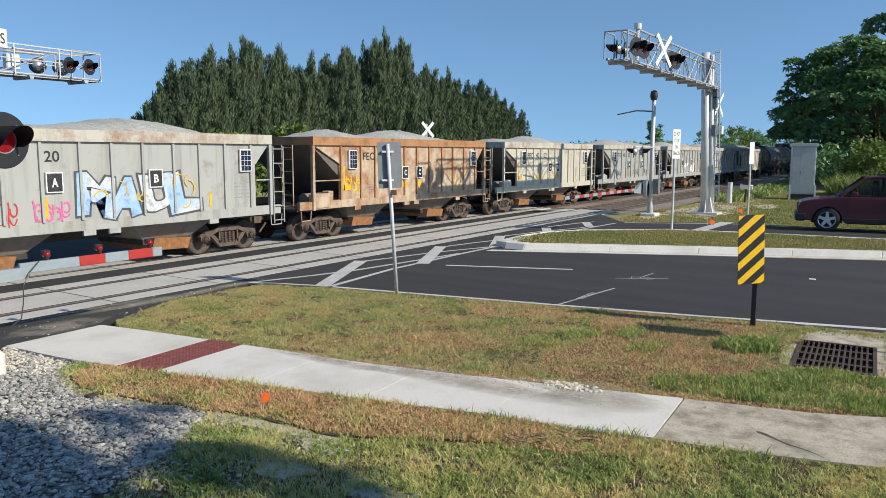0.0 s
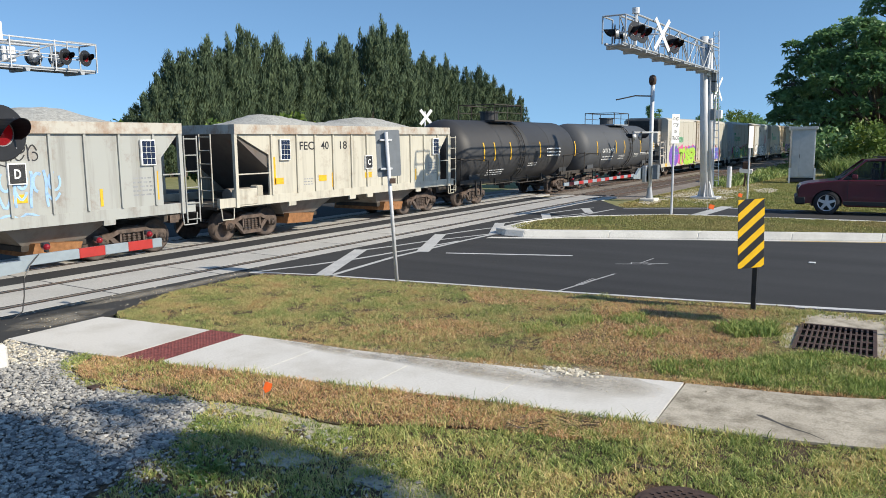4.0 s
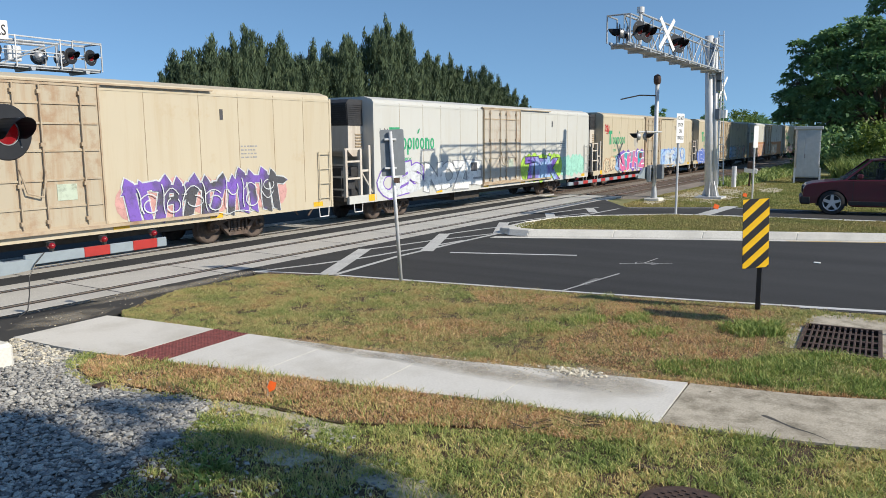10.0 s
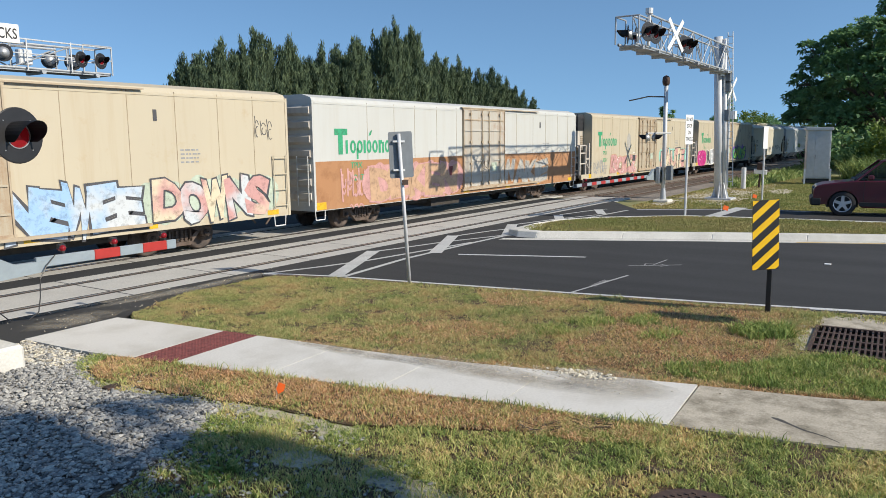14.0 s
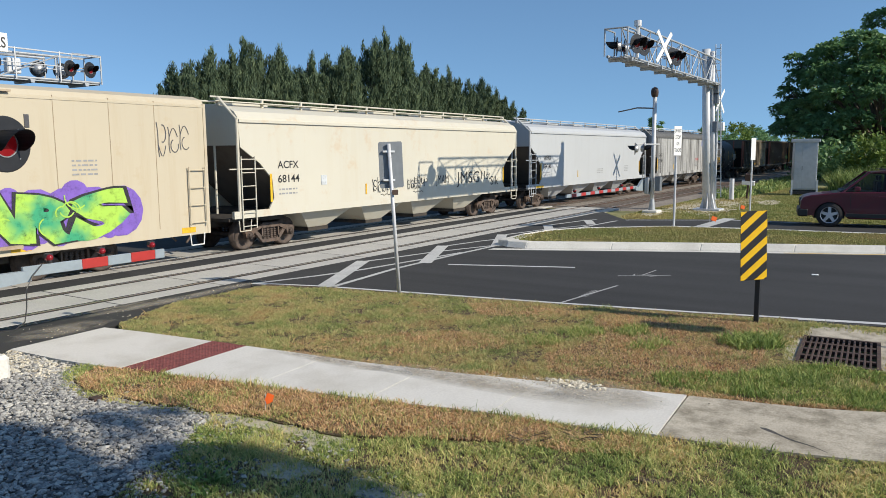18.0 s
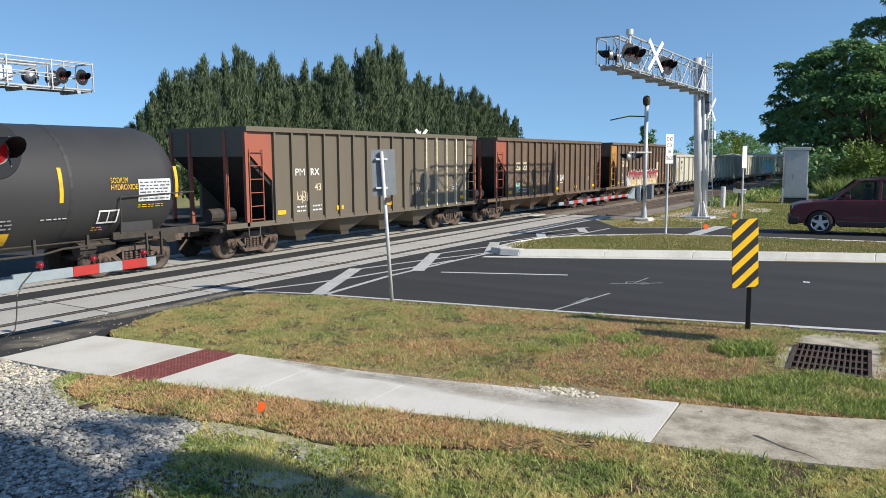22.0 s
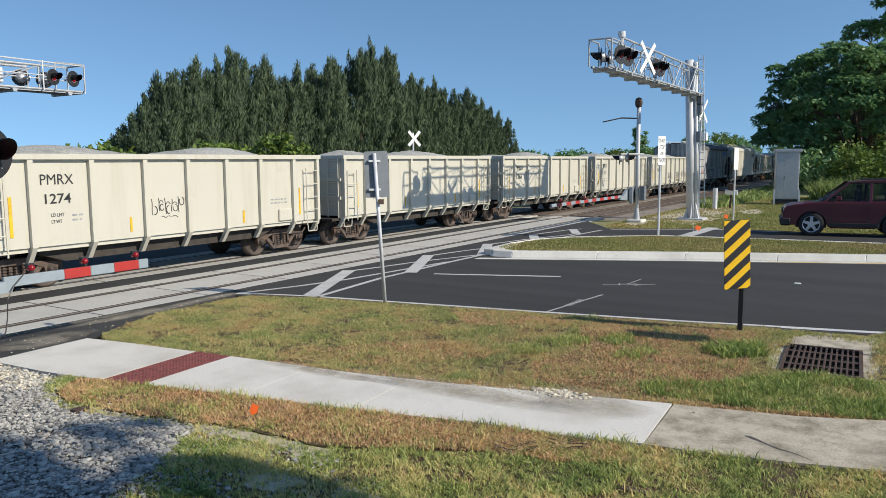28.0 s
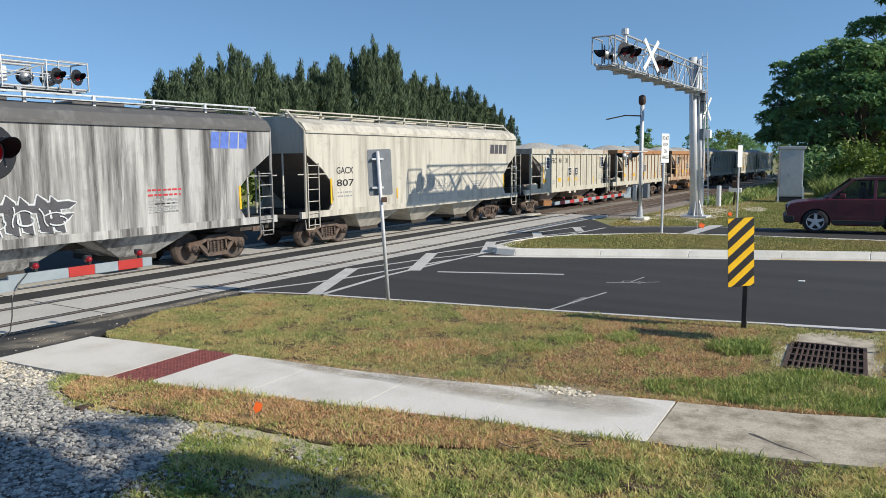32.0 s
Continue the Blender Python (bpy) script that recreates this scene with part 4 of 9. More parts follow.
slab("bare_verge", [(33.6, 8.0), (35, 10.9), (44, 11.0), (50, 8.6), (45, 7.8), (38, 8.0)], -0.1, -0.045, SAND, "bare sandy ground beside the mast", "sand")

# ---- drain grate, manhole, small ground things ----
grate = thing("drain_grate", "rusted cast-iron storm drain grate beside the kerb", "drain grate", "", "", pose(11.41, 0.9, 0.02, 0, 0, 3))
GX, GY = 0.79, 0.5
fr = bmesh.new()
for q in ((-GX, GX, -GY, -GY + 0.05), (-GX, GX, GY - 0.05, GY), (-GX, -GX + 0.06, -GY + 0.05, GY - 0.05), (GX - 0.06, GX, -GY + 0.05, GY - 0.05)):
    box(fr, *q, -0.05, 0.014)
part("grate_frame", fr, IRON, grate)
bar_me = bpy.data.meshes.new("grate_bar")
bm = bevelled(bx(-GX + 0.06, GX - 0.06, -0.014, 0.014, -0.045, 0.01), 0.004)
bm.to_mesh(bar_me)
bm.free()
bar_me.materials.append(IRON)
for i in range(12):
    ob = new("grate_bar", bar_me)
    ob.parent = grate
    ob.location = (0, lerp(-GY + 0.05, GY - 0.05, (i + 1) / 13), 0)
cross_me = bpy.data.meshes.new("grate_cross_bar")
bm = bevelled(bx(-0.038, 0.038, -GY + 0.05, GY - 0.05, -0.04, 0.008), 0.004)
bm.to_mesh(cross_me)
bm.free()
cross_me.materials.append(IRON)
for i in (-1, 0, 1):
    ob = new("grate_cross_bar", cross_me)
    ob.parent = grate
    ob.location = (0.385 * i, 0, 0)
PIT = plain("drain_pit_dark", (0.006, 0.005, 0.005), 1.0, 0, 0.1)
part("grate_pit", bx(-GX - 0.04, GX + 0.04, -GY - 0.04, GY + 0.04, -0.11, -0.095), PIT, grate, "dark pit under the grate")
for k, ring in enumerate(([(10.5, 0.2), (13.4, 0.16), (13.35, 0.36), (12.22, 0.445), (10.64, 0.363), (10.5, 0.36)], [(10.5, 1.358), (12.16, 1.438), (13.15, 1.42), (13.05, 1.75), (10.5, 1.52)], [(12.228, 0.442), (13.35, 0.36), (13.15, 1.42), (12.176, 1.44)])):
    slab("drain_collar", ring, -0.1, 0.016 + 0.002 * k, OLD_CONCRETE, "soiled concrete collar round the drain", "concrete")
man = thing("manhole_cover", "dark rusted manhole cover set in the grass", "manhole cover", "", "", pose(5.4, 1.36, 0.05))
part("cover_rim", tube(bmesh.new(), (0, 0, -0.05), (0, 0, 0.008), 0.36, 40), IRON, man)
part("cover_plate", tube(bmesh.new(), (0, 0, 0.0), (0, 0, 0.016), 0.32, 40), IRON, man)
bm = bmesh.new()
for i in range(-7, 8):
    for j in range(-7, 8):
        if math.hypot(i, j) < 7 and (i + j) % 2 == 0:
            box(bm, i * 0.042 - 0.014, i * 0.042 + 0.014, j * 0.042 - 0.014, j * 0.042 + 0.014, 0.014, 0.024)
part("cover_studs", bm, IRON, man)
flag = thing("survey_flag", "small orange survey flag on a wire", "flag", "", "", pose(5.5, 5.85, 0.02))
part("wire", tube(bmesh.new(), (0, 0, 0), (0.03, 0.02, 0.2), 0.003, 5), GALV, flag)
part("flag_sheet", prism(bmesh.new(), [(0.02, 0.09), (0.08, 0.12), (0.1, 0.19), (0.03, 0.22), (0.0, 0.15)], -0.004, 0.004), ORANGE, flag).rotation_euler = (0, 0, radians(-50))
for x, y in ((37.0, 7.4), (28.0, 6.6)):
    f2 = thing("survey_flag", "small orange survey flag on a wire", "flag", "survey flags", "", pose(x, y, -0.05 if x > 30 else 0.15))
    part("wire", tube(bmesh.new(), (0, 0, 0), (0.03, 0.02, 0.3), 0.006, 5), GALV, f2)
    part("flag_sheet", bx(0.0, 0.2, -0.008, 0.008, 0.12, 0.28), ORANGE, f2).rotation_euler = (0, 0.3, radians(-50))
tagged(part("wood_block", bevelled(bx(4.72, 4.9, 7.74, 7.86, 0.0, 0.06), 0.008), IRON), "small dark wood offcut on the gravel", "wood scrap")
tagged(part("flat_stone", bevelled(bx(5.92, 6.02, 1.72, 1.95, 0.0, 0.045), 0.018), IRON), "flat dark scrap of bark lying in the grass", "bark scrap")
for i, (x, y) in enumerate(((6.62, 2.7), (6.3, 3.1), (6.15, 4.6))):
    bm = bmesh.new()
    rnd = random.Random(i)
    for k in range(60):
        a = rnd.uniform(0, 6.28)
        tube(bm, (x + rnd.uniform(-0.1, 0.1), y + rnd.uniform(-0.15, 0.15), 0.02), (x + 0.2 * math.cos(a), y + 0.22 * math.sin(a), rnd.uniform(0.02, 0.1)), 0.005, 4, 0.002)
    tagged(part("dead_tuft", bm, BARK if i < 2 else GRASS_STRAW), "matted dead brown tuft of grass", "dry grass", "dead tufts")

# ---- signals, signs, gates ----
def flasher(parent, at, face, name="flasher", lit=True, r=0.3):
    """Round black backboard with a red lens under a hood; face: degrees, 0 looks along -y."""
    hood_r = 0.5 * r
    f = part(name, lathe_y(bmesh.new(), [(0.0, 0.0), (r * 0.96, 0.0), (r, 0.008), (r * 0.98, 0.02), (0.0, 0.024)], 1, 32), BLACK, parent, "round black backboard with red light and hood", False)
    f.matrix_basis = pose(*at, 0, 0, face)
    hood = bmesh.new()
    n = 16
    rings = []
    for y, q in ((0.0, hood_r), (-1.15 * r, hood_r * 1.02)):
        rings.append([hood.verts.new((q * math.cos(math.pi * i / n * 1.3 - 0.47), y * (0.35 + 0.65 * max(0.0, math.sin(math.pi * i / n)) ** 0.7), q * math.sin(math.pi * i / n * 1.3 - 0.47))) for i in range(n + 1)])
    for i in range(n):
        hood.faces.new((rings[0][i], rings[0][i + 1], rings[1][i + 1], rings[1][i]))
    bmesh.ops.solidify(hood, geom=hood.faces[:], thickness=0.008)
    part("hood", hood, BLACK, f)
    part("lens_ring", lathe_y(bmesh.new(), [(0.43 * r, -0.006), (0.44 * r, -0.014), (0.465 * r, -0.014), (0.475 * r, -0.004)], 1, 28), ALU, f, "bright ring round the lens")
    part("lens", lathe_y(bmesh.new(), [(0.0, -0.035), (0.22 * r, -0.028), (0.43 * r, -0.004)], 1, 20), RED_LENS if lit else DIM_LENS, f, "red signal lens", True)
    for k in range(4):
        a = math.pi * (k + 0.5) / 2
        part("bolt", tube(bmesh.new(), (0.74 * r * math.cos(a), 0.0, 0.74 * r * math.sin(a)), (0.74 * r * math.cos(a), -0.008, 0.74 * r * math.sin(a)), 0.008, 6), ALU, f)
    part("lamp_housing", lathe_y(bmesh.new(), [(0.17, 0.02), (0.15, 0.12), (0.06, 0.17), (0.0, 0.18)], 1, 16), ALU, f, "", True)
    return f


def crossbuck(parent, at, face, size=1.2, bar_w=0.2, letters=True):
    for k, (s, text) in enumerate(((1, "RAILROAD"), (-1, "CROSSING"))):
        b = part("crossbuck_blade", bevelled(bx(-size / 2, size / 2, -0.01, 0.01, -bar_w / 2, bar_w / 2), 0.006), WHITE_SIGN, parent, "white crossbuck blade")
        b.matrix_basis = pose(at[0], at[1], at[2], 0, 0, face) @ pose(0, -0.012 * k, 0, 0, -48 * s, 0)
        if letters:
            v, f = [], []
            for half in (0, 1):
                word = ("RAIL", "ROAD") if k == 0 else ("CROSS", "ING")
                xa, xb = (-size / 2 + 0.06, -0.16) if half == 0 else (0.16, size / 2 - 0.06)
                add_glyphs(v, f, word[half], xa, -0.06, xb, 0.06, -0.014, 0.01)
            flat_part("crossbuck_letters", v, f, INK["black"], b)


def truss_arm(parent, x0, x1, z0, z1, y, half=0.35, bays=9, z_cage=None):
    """A cantilever truss along x: four chords, lacing, a grated walkway and cross angles."""
    ch = bmesh.new()
    for yy in (y - half, y + half):
        tube(ch, (x0, yy, z0), (x1, yy, z0), 0.038, 8)
        tube(ch, (lerp(x0, x1, 0.1), yy, z1), (x1, yy, z1), 0.038, 8)
    part("chord", ch, TRUSS_GREY, parent)
    for i in range(bays):
        a, b = lerp(lerp(x0, x1, 0.1), x1, i / bays), lerp(lerp(x0, x1, 0.1), x1, (i + 1) / bays)
        lace = bmesh.new()
        for yy in (y - half, y + half):
            tube(lace, (a, yy, z0 if i % 2 else z1), (b, yy, z1 if i % 2 else z0), 0.022, 6)
            tube(lace, (a, yy, z0), (a, yy, z1), 0.018, 6)
        tube(lace, (a, y - half, z1), (b, y + half, z1), 0.016, 6)
        part("lacing", lace, TRUSS_GREY, parent)
    for i in range(8):
        x = lerp(x0, x1, (i + 0.3) / 8)
        part("cross_angle", prism(bmesh.new(), [(x - 0.05, z0 - 0.14), (x + 0.05, z0 - 0.14), (x + 0.08, z0 - 0.04), (x - 0.08, z0 - 0.04)], y - half - 0.12, y + half + 0.12), TRUSS_GREY, parent)
    deck = bx(x0, x1, y - half, y + half, z0 - 0.07, z0 - 0.04)
    for k in range(3):
        yy = y - half + 0.1 + k * 0.22
        box(deck, x0, x1, yy, yy + 0.05, z0 - 0.05, z0 - 0.01)
    part("walkway", deck, TRUSS_GREY, parent)
    zc = z_cage or z1 + 0.25
    for yy in (y - half - 0.1, y + half + 0.1):
        part("cage_hoop", pipe(bmesh.new(), [(x0, yy, z0), (x0, yy, zc), (lerp(x0, x1, 0.07), yy, zc), (lerp(x0, x1, 0.07), yy, z0)], 0.026), TRUSS_GREY, parent)
    part("cage_bar", tube(bmesh.new(), (x0, y - half - 0.1, zc), (x0, y + half + 0.1, zc), 0.026, 6), TRUSS_GREY, parent)


gantry = thing("signal_gantry", "white steel cantilever gantry with flashing crossing lights", "signal gantry")
gx, gy = 36.6, 8.88
part("mast", tube(bmesh.new(), (gx, gy - 0.08, -0.05), (gx, gy + 0.2, 7.4), 0.19, 20), WHITE_STEEL, gantry, "", True)
part("second_mast", tube(bmesh.new(), (gx + 0.06, gy - 0.33, -0.05), (gx + 0.06, gy - 0.08, 7.3), 0.1, 16), WHITE_STEEL, gantry, "", True)
for k in range(6):
    base = bmesh.new()
    a = k * math.pi / 3
    prism(base, [(0.18, 0.0), (0.42, 0.0), (0.2, 0.75)], -0.02, 0.02)
    for v in base.verts:
        c, s = math.cos(a), math.sin(a)
        v.co = (gx + v.co.x * c - v.co.y * s, gy - 0.15 + v.co.x * s + v.co.y * c, v.co.z)
    part("base_gusset", base, WHITE_STEEL, gantry)
part("base_plate", bx(gx - 0.5, gx + 0.5, gy - 0.75, gy + 0.45, -0.06, 0.04), WHITE_STEEL, gantry)
lad = bmesh.new()
for yy in (gy - 0.46, gy - 0.68):
    tube(lad, (gx + 0.1, yy, 0.6), (gx + 0.1, yy + 0.27, 7.6), 0.022, 6)
for k in range(21):
    z = 0.8 + k * 0.33
    tube(lad, (gx + 0.1, gy - 0.48 + 0.038 * z, z), (gx + 0.1, gy - 0.7 + 0.038 * z, z), 0.015, 6)
part("mast_ladder", lad, GALV, gantry)
for z in (3.6, 4.9, 5.3):
    part("cabinet", bevelled(bx(gx - 0.05, gx + 0.2, gy - 0.42, gy - 0.2, z, z + 0.5), 0.02), SIGN_BACK, gantry)
gy = 8.72
truss_arm(gantry, 23.75, gx, 5.8, 6.85, gy, 0.28, 9, 6.66)
part("arm_bracket", prism(bmesh.new(), [(gx - 0.9, 5.6), (gx, 5.6), (gx, 7.2), (gx - 0.2, 7.2)], gy - 0.03, gy + 0.03), WHITE_STEEL, gantry)
for x, yy, face in ((24.3, gy - 0.5, -22), (25.05, gy - 0.5, -22), (28.25, gy - 0.5, -22), (28.85, gy - 0.5, -22), (24.57, gy + 0.28, 205), (25.3, gy + 0.28, 205)):
    flasher(gantry, (x, yy, 6.2), face, "flasher", False, 0.31)
    part("lamp_bracket", tube(bmesh.new(), (x, yy + 0.1, 6.2), (x, gy, 6.2), 0.03, 6), GALV, gantry)
part("arm_lamp_post", tube(bmesh.new(), (24.65, gy - 0.4, 5.8), (24.65, gy - 0.4, 6.85), 0.06, 8), WHITE_STEEL, gantry)
part("bell", tube(bmesh.new(), (24.65, gy - 0.4, 6.8), (24.65, gy - 0.4, 6.98), 0.12, 12), WHITE_STEEL, gantry)
crossbuck(gantry, (27.24, gy - 0.5, 6.4), -14, 1.42, 0.16, False)
for x in (26.9, 30.4):
    part("sign_bracket", tube(bmesh.new(), (x, gy - 0.46, 6.4), (x, gy, 6.4), 0.03, 6), GALV, gantry)

lg = thing("signal_gantry", "steel cantilever gantry with red crossing lights behind the tracks", "signal gantry")
part("mast", tube(bmesh.new(), (1.0, 23.0, -0.05), (1.0, 23.0, 7.0), 0.19, 20), WHITE_STEEL, lg, "", True)
truss_arm(lg, 14.75, 1.0, 5.05, 5.75, 23.0, 0.35, 7, 5.88)
railing = bmesh.new()
for yy in (22.55, 23.45):
    tube(railing, (14.75, yy, 5.85), (1.0, yy, 5.95), 0.022, 6)
    tube(railing, (14.75, yy, 5.45), (1.0, yy, 5.5), 0.016, 6)
    for k in range(8):
        tube(railing, (14.75 - k * 1.35, yy, 5.0), (14.75 - k * 1.35, yy, 5.9), 0.022, 6)
part("railing", railing, GALV, lg)
for x, yy, face, lit in ((13.7, 22.5, 14, True), (14.35, 22.5, 14, True), (13.25, 23.5, 150, False), (14.0, 23.5, 150, False), (11.35, 22.5, 150, False)):
    flasher(lg, (x, yy, 5.42), face, "flasher", False, 0.25)
    part("lamp_bracket", tube(bmesh.new(), (x, yy + 0.1, 5.42), (x, 23.0, 5.42), 0.03, 6), GALV, lg)
part("junction_box", bevelled(bx(11.9, 12.3, 22.7, 22.95, 5.15, 5.6), 0.03), WHITE_STEEL, lg)


ARM_LENS = lens("red_arm_lens", 0.04)


def gate(label, mx, my_, arm_y, arm_z, x_root, x_tip, toward, lamps, bands=None, deep=0.09):
    """Gate mast on a concrete foot, mechanism, counterweights and a striped arm along x."""
    g = thing("crossing_gate", label, "crossing gate", "crossing gates")
    part("foot", bevelled(bx(mx - 0.38, mx + 0.38, my_ - 0.35, my_ + 0.35, -0.1, 0.32 if mx < 10 else 0.08), 0.04), CURB, g)
    part("base_casting", tube(bmesh.new(), (mx, my_, 0.06), (mx, my_, 0.6), 0.16, 16, 0.09), TRUSS_GREY, g)
    part("mast", tube(bmesh.new(), (mx, my_, 0.2), (mx, my_, 4.6), 0.06, 14), GALV, g, "", True)
    part("mechanism", bevelled(bx(mx - 0.25, mx + 0.25, my_ + 0.1, arm_y - 0.1, arm_z - 0.35, arm_z + 0.4), 0.03), ALU, g)
    s = toward
    part("arm_root", prism(bmesh.new(), [(x_root - 0.6 * s, arm_z + 0.32), (x_root + 0.35 * s, arm_z + 0.3), (x_root + 0.85 * s, arm_z + 0.02), (x_root + 1.25 * s, arm_z + 0.02), (x_root + 1.25 * s, arm_z - 0.13), (x_root + 0.2 * s, arm_z - 0.2), (x_root - 0.6 * s, arm_z - 0.3)], arm_y - 0.05, arm_y + 0.05), GATE_GREY, g)
    part("counterweight", bevelled(bx(min(x_root - 1.3 * s, x_root - 0.6 * s), max(x_root - 1.3 * s, x_root - 0.6 * s), arm_y - 0.12, arm_y + 0.12, arm_z - 0.25, arm_z + 0.25), 0.02), GATE_GREY, g)
    cuts = bands or [lerp(x_root + 1.2 * s, x_tip, k / 7) for k in range(8)]
    for k, (a, b) in enumerate(zip(cuts, cuts[1:])):
        part("arm_segment", bevelled(bx(min(a, b), max(a, b), arm_y - 0.03, arm_y + 0.03, arm_z - deep + 0.005, arm_z + deep + 0.005), 0.008), GATE_RED if k % 2 else GATE_GREY, g, "red reflective band" if k % 2 else "pale grey band")
    for x in lamps:
        l = part("arm_lamp", lathe_y(bmesh.new(), [(0.0, -0.06), (0.03, -0.055), (0.045, -0.03), (0.048, 0.05), (0.0, 0.06)], 1, 14), ARM_LENS, g, "small red arm light", True)
        l.location = (x, arm_y, arm_z + 0.165)
        part("lamp_clip", bx(x - 0.02, x + 0.02, arm_y - 0.035, arm_y + 0.035, arm_z + 0.09, arm_z + 0.14), BLACK, g)
        part("lamp_cap", bevelled(bx(x - 0.05, x + 0.06, arm_y - 0.01, arm_y + 0.07, arm_z + 0.15, arm_z + 0.225), 0.012), BLACK, g)
    return g


g1 = gate("lowered crossing gate with red and grey striped arm", 4.35, 9.85, 10.55, 1.16, 4.35, 7.93, 1, (5.9, 6.72, 7.6), [5.5, 6.38, 6.8, 7.2, 7.64, 7.82], 0.074)
flasher(g1, (4.88, 9.5, 2.92), 9, "flasher", True, 0.345)
flasher(g1, (4.08, 9.5, 2.85), 9, "flasher", True, 0.345)
part("lamp_bracket", tube(bmesh.new(), (4.0, 9.62, 2.9), (5.1, 9.62, 2.9), 0.035, 8), GALV, g1)
crossbuck(g1, (4.42, 9.7, 5.05), 10, 1.3, 0.23)
plate = part("tracks_plate", bevelled(bx(4.55, 5.1, 9.68, 9.7, 4.05, 4.28), 0.006), WHITE_SIGN, g1, "white plate with black letters")
v, f = [], []
add_glyphs(v, f, "TRACKS", 4.58, 4.1, 5.07, 4.23, 9.676, 0.01)
flat_part("plate_letters", v, f, INK["black"], plate)
part("arm_cable", pipe(bmesh.new(), [(5.75, 10.48, 1.25), (5.6, 10.45, 1.12), (5.48, 10.42, 0.95), (5.45, 10.4, 0.7), (5.4, 10.38, 0.5), (5.25, 10.36, 0.42), (5.0, 10.34, 0.45), (4.75, 10.3, 0.7), (4.5, 10.2, 0.95)], 0.008, 6), BLACK, g1, "sagging black cable")

g2 = gate("far crossing gate lowered across the far lanes", 33.97, 10.6, 11.0, 1.15, 33.97, 25.2, -1, (26.0, 28.4, 31.0), [lerp(32.9, 25.2, k / 17) for k in range(18)], 0.06)
part("tall_pole", tube(bmesh.new(), (33.97, 10.6, 0.2), (33.97, 10.6, 5.2), 0.09, 12), WHITE_STEEL, g2, "", True)
part("beacon", lathe_y(bmesh.new(), [(0.0, -0.12), (0.2, -0.1), (0.25, 0.0), (0.2, 0.12), (0.0, 0.14)], 1, 18), IRON, g2, "round rust-red bell", True).location = (33.97, 10.6, 5.35)
part("side_bracket", pipe(bmesh.new(), [(33.97, 10.6, 4.65), (33.1, 11.1, 4.65), (32.1, 11.6, 4.45)], 0.03), BLACK, g2)
flasher(g2, (33.3, 10.8, 2.85), 15, "flasher", False, 0.28)
flasher(g2, (32.9, 11.1, 2.85), 195, "flasher", False, 0.28)
part("lamp_bracket", tube(bmesh.new(), (32.8, 11.0, 3.05), (34.2, 10.4, 3.05), 0.03, 6), GALV, g2)
part("relay_box", box(bevelled(bx(33.8, 34.1, 10.2, 10.45, 0.95, 1.6), 0.02), 33.85, 34.1, 10.7, 10.95, 0.9, 1.4), SIGN_BACK, g2)

# crossbuck posts
for label, x, y, z, face, box_ in (("white crossbuck on a post behind the tracks", 32.6, 22.0, 3.95, -28, False), ("white crossbuck sign on a tall post", 44.4, 10.25, 5.5, -10, True)):
    cb = thing("crossbuck_post", label, "crossbuck sign", "crossbuck signs")
    part("post", tube(bmesh.new(), (x, y, -0.06), (x, y, z + 0.3), 0.05, 10), WHITE_STEEL, cb)
    crossbuck(cb, (x, y - 0.08, z), face, 1.0 if not box_ else 1.7, 0.16, False)
    if box_:
        part("count_plate", bevelled(bx(x - 0.2, x + 0.2, y - 0.35, y + 0.05, z - 1.65, z - 1.2), 0.01), WHITE_SIGN, cb)

# sign seen from behind on the island
sg = thing("road_sign", "grey back of a road sign on a galvanised post", "road sign", "road signs")
part("post", tube(bmesh.new(), (11.79, 8.66, 0), (11.70, 8.80, 2.95), 0.036, 12), GALV, sg, "", True)
back = bmesh.new()
prism(back, [(-0.24, 0.0), (-0.26, 0.03), (-0.26, 0.86), (-0.24, 0.89), (0.2, 0.89), (0.22, 0.86), (0.22, 0.03), (0.2, 0.0)], -0.004, 0.004)
p = part("plate", back, SIGN_BACK, sg)
p.matrix_basis = pose(11.81, 8.79, 2.1, 0, -2, -37)
for z in (2.25, 2.8):
    part("clamp", bevelled(bx(-0.18, 0.06, -0.03, 0.03, -0.02, 0.02), 0.006), GALV, sg).matrix_basis = pose(11.76, 8.78, z, 0, 0, -37)
part("tag_plate", bx(-0.06, 0.06, -0.004, 0.004, -0.05, 0.05), IRON, sg).matrix_basis = pose(11.7, 8.66, 2.02, 0, 0, -37)

for label, x, y, top, w, h, face, front in (("white sign reading do not stop on tracks", 26.32, 7.42, 3.6, 0.5, 1.0, -14, True), ("back of a pale sign on a thin post", 36.86, 6.92, 3.3, 0.3, 1.0, -30, False)):
    s2 = thing("road_sign", label, "road sign", "road signs")
    part("post", tube(bmesh.new(), (x, y, -0.06), (x, y, top - 0.05), 0.04, 10), WHITE_STEEL, s2)
    pl = part("plate", bevelled(bx(-w / 2, w / 2, -0.055, -0.045, 0, h), 0.01), WHITE_SIGN, s2)
    pl.matrix_basis = pose(x, y, top - h, 0, 0, face)
    if front:
        for r, (word, xb) in enumerate((("DO NOT", 0.16), ("STOP", 0.13), ("ON", 0.07), ("TRACKS", 0.17))):
            v, f = [], []
            z = h - 0.22 - r * 0.22
            add_glyphs(v, f, word, -xb * 1.3, z, xb * 1.3, z + 0.13, -0.058, 0.012)
            flat_part("sign_word", v, f, INK["black"], pl)

